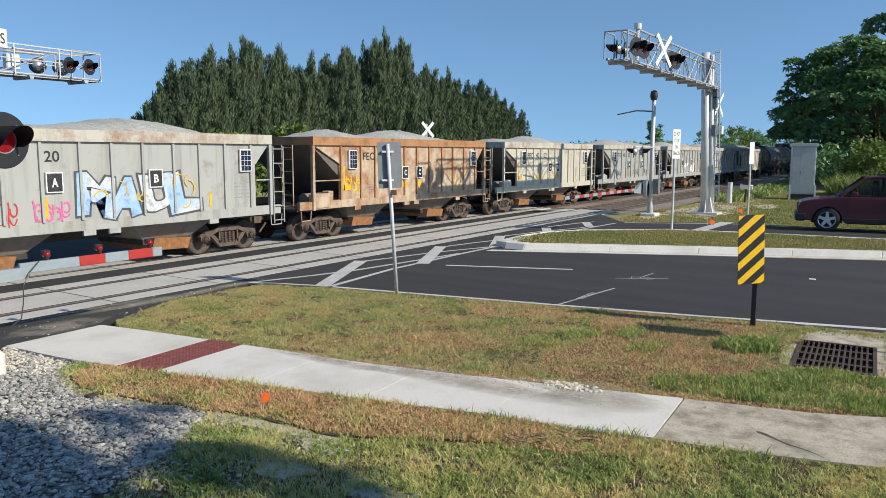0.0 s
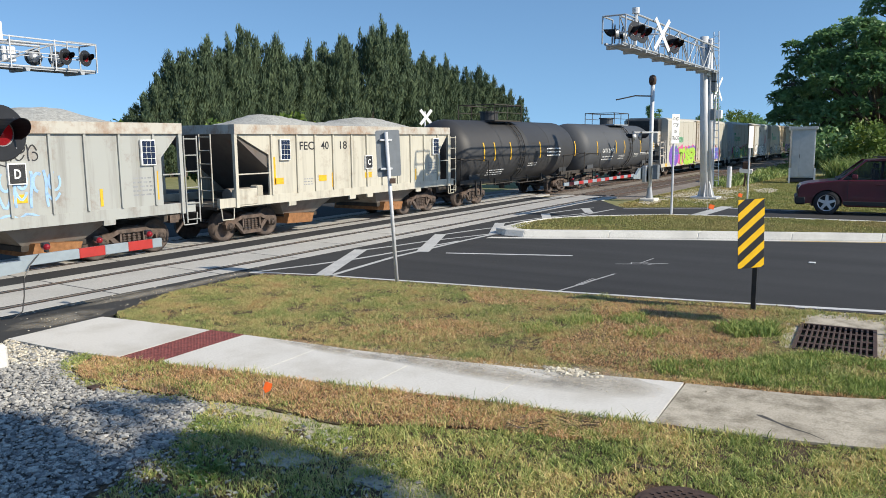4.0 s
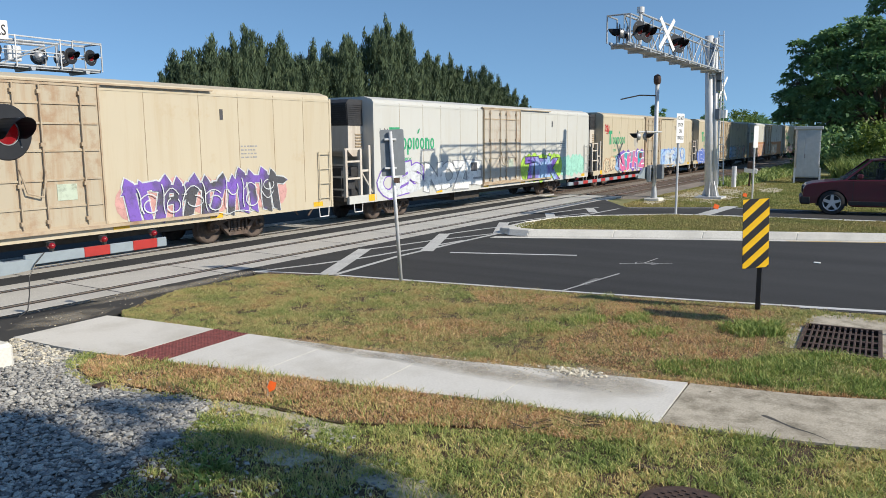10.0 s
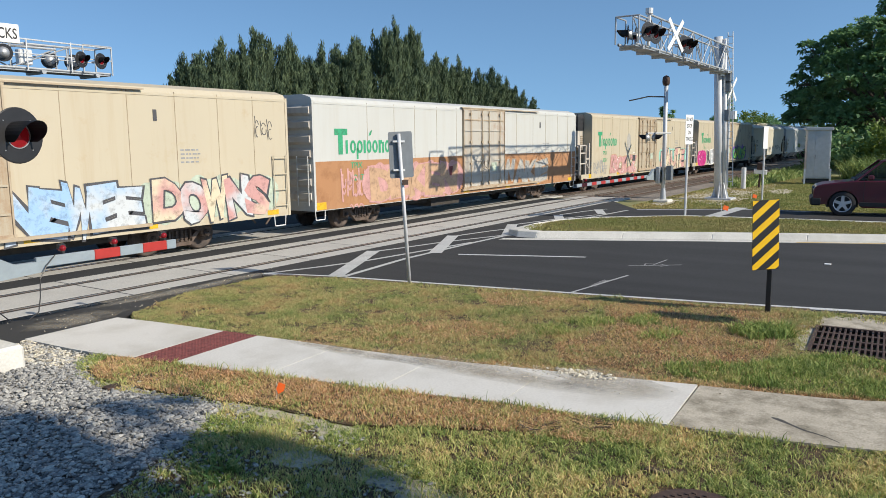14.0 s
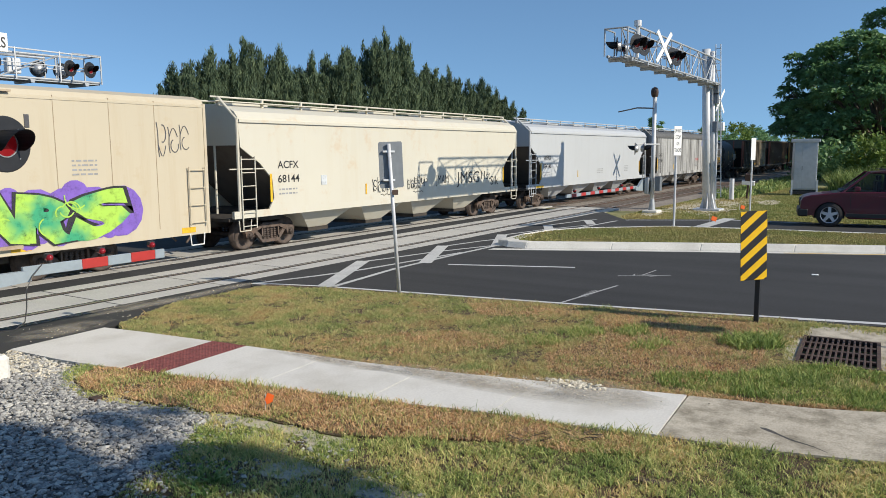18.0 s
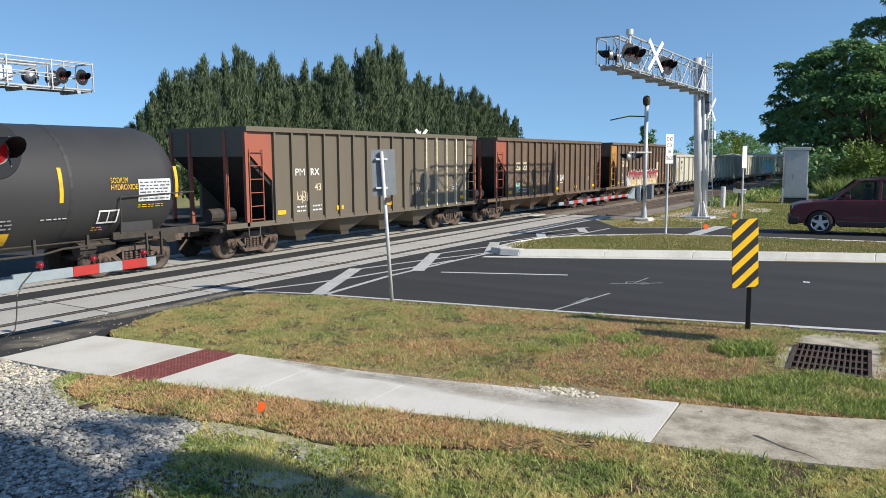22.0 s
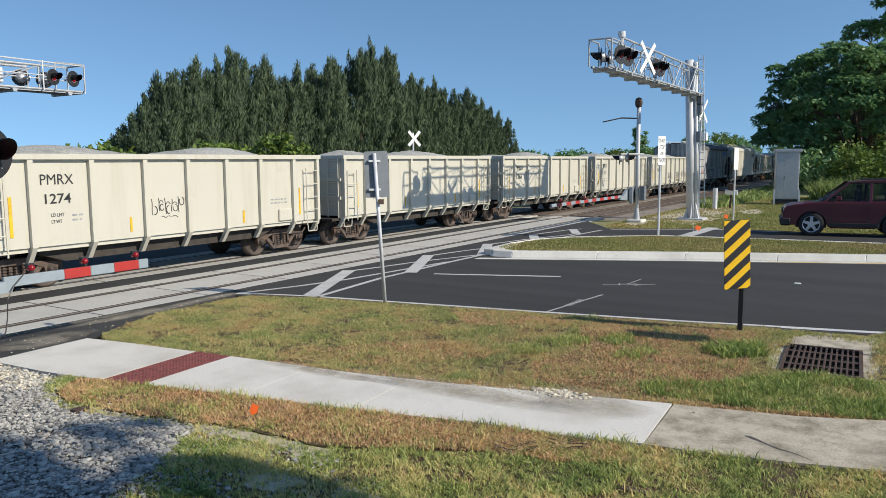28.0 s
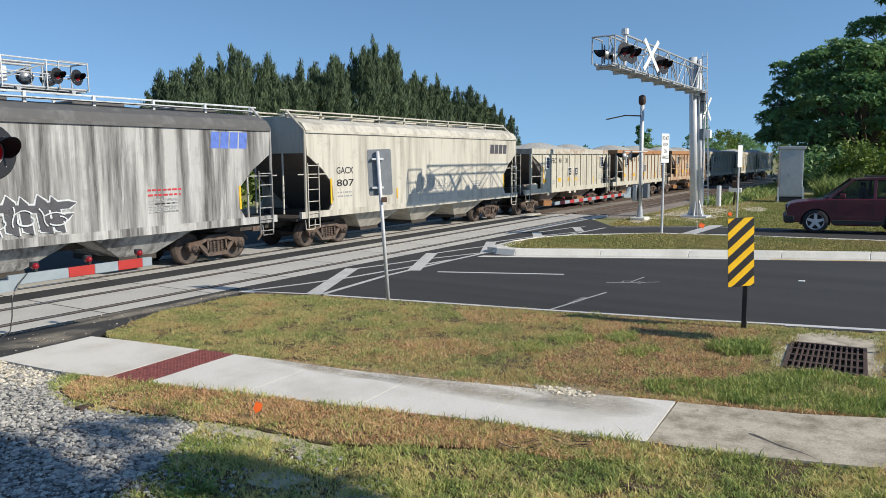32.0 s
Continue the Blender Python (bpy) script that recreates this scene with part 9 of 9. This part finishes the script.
c = add(stone_hopper("pale grey stone hopper with looping pastel graffiti and placards", 12.33, GREY_F, None, [("A", 4.98, 1.9), ("B", 7.52, 1.92)], 1), 3.95)
lettering(c, "20", 5.0, 2.56, 5.34, 2.8, y=-1.55)
graffiti(c, "MAUL", 5.75, 1.3, 8.95, 2.25, "silver+sky", "dark", "", "yellow", 4, -1.552, "sky+silver")
scribble(c, 4.7, 1.25, 5.5, 1.75, "pink", 5, 0.04, 4, y=-1.552)
scribble(c, 3.0, 1.2, 4.4, 1.8, "red", 6, 0.03, 5, y=-1.552)
c = add(stone_hopper("heavily rusted orange and cream stone hopper with gravel", 12.31, RUST_F, ("FEC", "40", "12"), [("C", 5.6, 1.85), ("C", 6.5, 1.85)], 2, ORANGE_F), 16.28)
scribble(c, 2.5, 1.5, 3.3, 2.1, "yellow", 7, 0.06, 3, y=-1.552)
c = add(stone_hopper("cream-white stone hopper with rust streaks and gravel", 12.05, CREAM_F, ("FEC", "40", "02"), [("C", 5.6, 1.85), ("D", 6.5, 1.85)], 3), 28.59)
c = add(stone_hopper("pale grey stone hopper with tags, gravel and placards", 12.51, GREY_F, ("FEC", "40", "22"), [("A", 5.25, 1.86), ("B", 7.77, 1.86)], 4), 40.64)
for i, (x, ink, w) in enumerate([(3.5, "dark", 0.8), (5.2, "tan", 0.6), (6.3, "black", 1.2), (8.5, "black", 1.0)]):
    scribble(c, x, 1.35, x + w, 1.75, ink, 20 + i, 0.025, 4, y=-1.552)
c = add(stone_hopper("pale grey stone hopper with black and white graffiti", 11.95, GREY_F, ("FEC", "40", "29"), [("A", 4.95, 1.84), ("B", 7.5, 1.86)], 5), 53.15)
scribble(c, 5.7, 2.2, 7.5, 3.2, "silver", 30, 0.045, 5, -1.553)
scribble(c, 5.8, 2.35, 7.3, 3.1, "rose", 130, 0.03, 4, -1.552)
graffiti(c, "NTXU", 5.1, 1.28, 8.5, 1.95, "grey", "white", "", "white", 31, -1.552, "white")
bars(c, 2.9, 1.5, 3.6, 2.0, 3, "dark", -1.55, 131)
c = add(stone_hopper("stone hopper in grey with blue tags and gravel", 12.58, GREY_F, ("FEC", "40", "23"), [("C", 5.3, 1.86), ("D", 7.5, 1.95)], 6), 65.1)
scribble(c, 6.2, 1.4, 8.6, 2.3, "sky", 34, 0.06, 7, y=-1.552)
scribble(c, 6.4, 2.4, 8.2, 2.8, "black", 35, 0.03, 6, y=-1.552)
c = add(stone_hopper("cream stone hopper streaked brown, heaped with gravel", 12.62, CREAM_F, ("FEC", "40", "18"), [("C", 6.6, 1.86), ("D", 7.4, 1.86)], 7), 77.68)

add(tank_car("black tank car with white and yellow marks", 13.13, TANK_BLACK, "", "white", 11, 5.6, [(3, 2.9, 1.2, 4.4, 1.5, "bars"), (3, 8.6, 1.9, 10.2, 2.4, "bars"), (2, 6.7, 1.5, 7.6, 1.7, "bars")]), 90.3)
add(tank_car("dark grey tank car with white lettering and yellow strips", 13.63, TANK_GREY, "", "white", 12, 7.75, [("GATX 219932", 3.08, 1.95, 5.06, 2.2, "text"), (2, 3.2, 1.5, 5.0, 1.8, "bars"), (3, 6.0, 1.5, 7.0, 1.8, "bars"), (3, 8.8, 1.6, 9.6, 1.85, "bars"), (5, 12.1, 1.9, 12.9, 2.45, "bars"), (2, 10.0, 1.7, 11.8, 1.9, "bars")]), 103.43)

c = add(reefer("warm white reefer with bright lime and purple graffiti", 21.14, WARM_R, ("TPIX", "304"), 1), 117.06)
blob(c, 2.65, 0.72, 4.5, 2.25, "purple", -1.604, 41, 14)
blob(c, 4.6, 0.75, 9.9, 2.25, "pink", -1.603, 42, 18)
blob(c, 7.4, 1.2, 10.2, 2.2, "purple", -1.605, 43, 14)
graffiti(c, "TOBER", 5.0, 0.78, 9.6, 2.02, "lime", "olive", "", "", 44, -1.61)
graffiti(c, "FALSE", 13.3, 0.85, 17.6, 1.95, "blue+purple", "cream", "maroon", "", 45, -1.604)
scribble(c, 17.9, 0.9, 19.6, 1.8, "black", 46, 0.03, 6)
scribble(c, 2.3, 2.1, 2.7, 3.4, "black", 47, 0.02, 2)
c = add(reefer("clean white reefer with teal and green graffiti", 20.59, WHITE_R, ("TPIX", "3370"), 2), 138.2)
blob(c, 2.0, 0.75, 6.6, 1.95, "magenta", -1.603, 51, 16)
wild(c, 2.2, 0.8, 6.4, 1.8, sprayed("mint+lime"), "dark", -1.61, 52, 5)
scribble(c, 2.4, 0.95, 6.2, 1.7, "teal", 52, 0.05, 5, -1.655)
graffiti(c, "GUHEU", 6.7, 0.85, 10.5, 1.98, "green+lime", "dark", "rose", "mint", 53, -1.606, "olive+green")
part("number_patch", bx(3.35, 4.55, -1.645, -1.6, 1.4, 1.92), INK["white"], c)
lettering(c, "3370", 3.55, 1.55, 4.35, 1.8, "dark", -1.648)
graffiti(c, "COUCHE", 13.1, 0.85, 17.9, 1.95, "white", "black", "", "", 54)
scribble(c, 19.05, 3.35, 19.95, 3.65, "black", 154, 0.022, 6)
scribble(c, 17.95, 1.45, 18.9, 2.1, "dark", 155, 0.03, 7)
scribble(c, 18.95, 1.1, 19.6, 1.5, "black", 156, 0.022, 5)
scribble(c, 18.4, 1.95, 19.3, 2.5, "red", 157, 0.035, 5)
scribble(c, 2.0, 2.1, 2.7, 3.3, "sky", 55, 0.04, 3)
scribble(c, 18.4, 2.3, 19.4, 3.1, "red", 56, 0.04, 4)
c = add(reefer("cream reefer with black outlined graffiti letters", 20.54, CREAM_R, ("TPIX", "3057"), 3), 158.79)
blob(c, 2.05, 0.78, 3.35, 1.65, "black", -1.605, 57, 12)
scribble(c, 2.15, 0.85, 3.3, 1.55, "white", 57, 0.045, 3, -1.61)
wild(c, 4.4, 0.82, 9.0, 1.85, sprayed("cream+silver"), "dark", -1.606, 58, 5)
blob(c, 12.9, 0.85, 18.0, 1.9, "rose", -1.602, 59)
wild(c, 12.9, 0.85, 18.0, 1.9, sprayed("purple+dark"), "silver", -1.61, 59, 6)
scribble(c, 13.2, 1.0, 17.7, 1.8, "silver", 60, 0.03, 7, -1.652)
c = add(reefer("bright white reefer with grey outlined graffiti", 20.9, WHITE_R, ("TPIX", "3354"), 4), 179.33)
graffiti(c, "CES", 2.1, 0.8, 4.65, 1.95, "silver", "purple", "", "", 60)
graffiti(c, "NOZE", 4.9, 0.85, 8.9, 1.95, "white", "grey", "", "", 61)
graffiti(c, "TIK", 13.1, 0.85, 16.6, 1.95, "purple+sky", "dark", "lime", "sky", 62, -1.604)
blob(c, 17.0, 0.85, 19.9, 1.95, "mint", -1.604, 63)
scribble(c, 2.15, 2.2, 2.75, 3.3, "black", 64, 0.03, 3)
c = add(reefer("cream reefer with pink and teal graffiti on purple", 20.69, CREAM_R, ("TPIX", "325"), 5), 200.23)
graffiti(c, "SPHE", 4.85, 0.82, 9.1, 1.92, "pink+teal", "white", "purple", "", 65, -1.604, "teal+pink")
blob(c, 2.1, 0.8, 3.0, 1.65, "tan", -1.602, 66, 12)
blob(c, 2.16, 0.86, 2.94, 1.58, "cream", -1.607, 66, 12)
blob(c, 3.0, 0.95, 3.8, 1.75, "tan", -1.612, 67, 12)
blob(c, 3.06, 1.0, 3.74, 1.68, "cream", -1.617, 67, 12)
scribble(c, 2.2, 0.9, 3.75, 1.6, "dark", 66, 0.025, 4, -1.622)
blob(c, 4.05, 0.8, 4.6, 1.85, "dark", -1.6, 68, 12)
blob(c, 4.1, 0.84, 4.55, 1.8, "sky", -1.606, 68, 12)
scribble(c, 4.12, 0.95, 4.55, 1.75, "dark", 69, 0.025, 2, -1.612)
graffiti(c, "CIMEMAS", 12.95, 0.85, 18.3, 1.95, "sky+silver", "blue", "sky", "", 68, -1.604)
scribble(c, 2.1, 3.1, 2.8, 3.55, "red", 69, 0.05, 5)
c = add(reefer("cream reefer with blue graffiti and an olive figure of paint", 20.59, CREAM_R, ("TPIX", "299"), 6), 220.92)
graffiti(c, "RELAX", 2.0, 0.78, 4.25, 1.72, "blue", "white", "blue", "", 70, -1.604)
blob(c, 5.2, 0.85, 8.8, 1.9, "tan", -1.603, 71)
graffiti(c, "ZMW", 5.5, 0.85, 8.4, 1.95, "sage", "olive", "olive", "", 72, -1.605)
graffiti(c, "NEWEE", 12.3, 0.8, 15.4, 1.92, "sky+silver", "dark", "", "", 73)
blob(c, 15.4, 0.8, 19.6, 2.0, "sage", -1.603, 173, 14)
graffiti(c, "DOWNS", 15.8, 0.82, 19.4, 1.95, "rose+cream", "dark", "", "", 74, -1.606, "silver+rose")
scribble(c, 19.0, 2.9, 19.7, 3.5, "dark", 174, 0.02, 3)
c = add(reefer("white reefer with a rust-brown lower band and faded graffiti", 20.29, WHITE_R, ("TPIX", "3287"), 7, True), 241.51)
graffiti(c, "DEKEN", 3.5, 0.82, 8.6, 1.98, "tan", "rose", "rose", "", 75, -1.61)
scribble(c, 1.9, 0.9, 3.3, 2.0, "rose", 76, 0.07, 5, -1.61)
graffiti(c, "WAKE", 12.3, 0.9, 16.6, 1.95, "primer", "tan", "", "", 77, -1.61)
c = add(reefer("cream reefer with brown and grey graffiti", 20.76, CREAM_R, ("TPIX", "3301"), 8), 261.8)
graffiti(c, "BOLZ", 4.6, 0.82, 8.8, 1.9, "rose", "tan", "", "white", 78)
blob(c, 13.4, 1.2, 19.4, 2.2, "mint", -1.603, 79)
graffiti(c, "HAUTE", 13.7, 0.82, 18.9, 2.1, "rose+cream", "dark", "", "cream", 80, -1.608)
scribble(c, 2.1, 0.85, 3.9, 1.7, "grey", 81, 0.05, 6)
c = add(reefer("cream reefer with pink, grey and green graffiti", 20.84, CREAM_R, ("TPIX", "3315"), 9), 282.56)
graffiti(c, "VNOM", 2.2, 0.78, 3.75, 1.75, "magenta", "pink", "magenta", "white", 82, -1.604)
graffiti(c, "REEKS", 4.5, 0.8, 8.95, 1.95, "dark+grey", "white", "", "silver", 83, -1.604, "grey+silver")
graffiti(c, "GARS", 13.3, 0.88, 18.0, 2.0, "green+lime", "black", "purple", "lime", 84, -1.604)
scribble(c, 19.0, 2.7, 20.0, 3.6, "dark", 85, 0.025, 3)

c = add(covered_hopper("cream covered hopper with rust stains and black scrawl", 17.79, H_CREAM, H_CREAM, ("ACFX", "68144"), 14, 4), 303.4)
for text, xa, xb, za, zb in (("JMAM", 10.5, 11.4, 1.47, 1.9), ("JMSG", 12.0, 13.8, 1.37, 1.98), ("11st", 13.95, 14.72, 1.62, 1.96), ("Sik", 14.75, 15.43, 1.36, 1.74)):
    lettering(c, text, xa, za, xb, zb, "black", -1.58, 0.0, "graffiti_tag")
scribble(c, 6.6, 1.4, 8.1, 1.95, "black", 90, 0.03, 6, -1.58)
scribble(c, 8.6, 1.4, 9.9, 1.9, "black", 91, 0.03, 6, -1.58)
part("grade_plate", bx(4.05, 4.3, -1.6, -1.57, 1.8, 2.1), INK["silver"], c)
c = add(covered_hopper("clean pale grey covered hopper with black lettering", 18.43, H_WHITE, H_WHITE, ("WFRX", "884346"), 15, 4), 321.19)
stripe(c, 1.4, 1.02, 2.25, 1.12, "yellow", -1.585)
c = add(covered_hopper("sooty streaked grey covered hopper", 16.48, H_DIRTY, H_ROOF, ("GACX", "53938"), 16, 3), 339.62)
emblem(c, 13.66, 3.09, 14.97, 3.53, "blue", -1.583)
bars(c, 11.7, 1.93, 12.78, 2.18, 2, "red", -1.58, 171)
bars(c, 11.7, 1.5, 12.6, 1.85, 5, "grey", -1.58, 172)
add(tank_car("glossy black tank car with yellow lettering", 11.75, TANK_BLACK, "", "yellow", 13, 5.5, [("UTLX 631253", 2.86, 1.85, 4.73, 2.12, "text"), (3, 2.8, 1.45, 4.6, 1.75, "bars"), ("SODIUM", 8.95, 2.28, 9.4, 2.41, "text"), ("HYDROXIDE", 8.95, 2.12, 9.66, 2.25, "text"), ("notice_panel", 9.68, 1.82, 10.6, 2.36, "panel:silver"), (6, 9.72, 1.84, 10.56, 2.32, "bars:dark"), (2, 9.68, 1.66, 10.4, 1.76, "bars"), ("notice_panel", 8.67, 1.34, 9.2, 1.66, "panel:white"), ("notice_panel", 8.71, 1.38, 8.92, 1.62, "panel:black"), ("notice_panel", 8.95, 1.38, 9.16, 1.62, "panel:black"), (2, 8.6, 1.16, 8.9, 1.28, "bars"), ("notice_panel", 5.7, 1.0, 6.7, 1.28, "panel:yellow"), (3, 5.8, 1.34, 6.7, 1.6, "bars:grey"), (1, 7.3, 1.5, 7.9, 1.56, "bars:silver")]), 356.1)
c = add(coal_hopper("olive-brown ribbed hopper with a red end and pale ribs", 14.61, OLIVE, END_RED, ("PM", "RX"), 17, True), 367.85)
lettering(c, "43", 4.1, 1.85, 4.4, 2.08, "cream", -1.55)
scribble(c, 3.3, 1.5, 3.9, 1.9, "cream", 95, 0.03, 3, -1.55)
scribble(c, 9.5, 1.5, 9.9, 1.8, "white", 96, 0.03, 2, -1.55)
c = add(coal_hopper("dark brown ribbed hopper with a red end panel", 14.64, BROWN, END_RED, ("CY", "XX"), 18), 382.46)
scribble(c, 3.3, 1.3, 4.0, 1.7, "mint", 97, 0.08, 3, -1.55)
scribble(c, 8.0, 1.6, 8.9, 2.0, "white", 98, 0.03, 5, -1.55)
c = add(coal_hopper("brown ribbed hopper with an ochre end and red graffiti", 14.72, BROWN, END_ORANGE, ("PM", "RX"), 20), 397.1)
wild(c, 4.4, 1.02, 10.5, 1.92, faded("ink_faded_red", (0.6, 0.5, 0.37), (0.27, 0.045, 0.05), 1.15, 1.75), "white", -1.632, 99, 6)
for x in (5.2, 7.15, 9.1):
    stripe(c, x, 1.15, x + 0.36, 1.31, "yellow", -1.668)
wild(c, 4.1, 1.0, 4.9, 1.5, sprayed("sky+silver"), "white", -1.626, 100, 2)
stripe(c, 4.9, 1.0, 10.3, 1.4, "cream", -1.628)
scribble(c, 3.1, 1.5, 3.6, 1.9, "silver", 97, 0.022, 4, -1.55)
part("patch_panel", bx(10.4, 11.0, -1.575, -1.55, 1.5, 2.5), INK["cream"], c)
NUM = ["1262", "1402", "1310", "", "1274", "1355", "1366", "1331", "1378"]
POS = [411.82, 423.35, 435.0, 446.5, 458.0, 469.6, 480.95, 492.73, 504.1, 515.62]
for i, n in enumerate(NUM):
    lab = "ivory ribbed gondola heaped with pale crushed stone"
    c = add(gondola(lab if n else "ivory gondola with huge pink and teal graffiti letters", POS[i + 1] - POS[i], ("PMRX", n) if n else None, i + 1), POS[i])
    if not n:
        stripe(c, 3.0, 0.95, 10.9, 2.05, "pink", -1.648)
        graffiti(c, "PANG", 2.9, 0.92, 10.9, 2.5, "teal", "grey", "", "yellow", 101, -1.66)
    if i == 4:
        scribble(c, 4.9, 1.5, 5.9, 1.95, "black", 102, 0.02, 5, -1.54)
    if i == 8:
        for k, x in enumerate((5.3, 7.4, 9.3)):
            scribble(c, x, 1.28, x + 1.35, 1.85, "black", 113 + k, 0.042, 5, -1.54)
            scribble(c, x + 0.25, 1.08, x + 1.0, 1.25, "black", 123 + k, 0.03, 3, -1.54)
c = add(covered_hopper("sooty grey covered hopper with white outlined graffiti", 16.38, H_DIRTY, H_ROOF, ("GACX", "53950"), 19, 3), 515.62)
wild(c, 6.6, 1.3, 9.4, 1.95, sprayed("dark"), "silver", -1.59, 106, 4)
scribble(c, 6.7, 1.35, 9.4, 1.9, "silver", 106, 0.03, 4, -1.632)
emblem(c, 13.5, 3.12, 14.81, 3.56, "blue", -1.583)
bars(c, 11.5, 1.9, 12.5, 2.15, 2, "red", -1.58, 175)
bars(c, 11.5, 1.5, 12.4, 1.85, 5, "grey", -1.58, 176)
scribble(c, 4.5, 1.6, 5.6, 1.8, "red", 107, 0.02, 6, -1.58)
c = add(covered_hopper("aged white covered hopper with grimy hoppers", 15.8, H_OLD, H_OLD, ("GACX", "807"), 21, 3), 532.0)
scribble(c, 6.3, 1.5, 9.5, 2.1, "grey", 108, 0.03, 8, -1.58)
emblem(c, 12.6, 3.0, 14.2, 3.4, "dark", -1.583)
x = 547.8
for i, (p, ch) in enumerate([(CREAM_F, None), (CREAM_F, ORANGE_F), (RUST_F, ORANGE_F), (GREY_F, None), (CREAM_F, None), (GREY_F, None)]):
    add(stone_hopper(("cream stone hopper with rust streaks", "cream and orange stone hopper", "rusty orange stone hopper", "pale grey stone hopper with gravel", "cream stone hopper with gravel load", "grey stone hopper with gravel load")[i], 12.4, p, ("FEC", "40", str(31 + 7 * i)), [("C", 5.6, 1.85), ("D", 6.5, 1.85)], 30 + i, ch), x)
    x += 12.4


# ---- motion: the train rolls towards smaller x at an even speed, its wheels turn ----
def motions():
    start = {}
    for car, a in TRAIN:
        start[car] = a
        walk(car, [(t, pose(a - t * SPEED, TRACK_TRAIN, 0)) for t in (0, 8, 16, 24, 32)])
    step = math.degrees(SPEED / FPS / WHEEL_R)
    for w, dx, car in WHEELSETS:
        first = max(0, round((start[car] - 48) / SPEED * FPS))
        last = min(32 * FPS, round((start[car] + 14) / SPEED * FPS))
        rows = [(0, pose(dx, 0, WHEEL_R))] if first > 0 else []
        rows += [((first + i) / FPS, pose(dx, 0, WHEEL_R, 0, -step * i, 0)) for i in range(max(1, last - first))]
        rows.append((32, pose(dx, 0, WHEEL_R, 0, -step * (max(1, last - first) - 1), 0)))
        walk(w, rows)


motions()
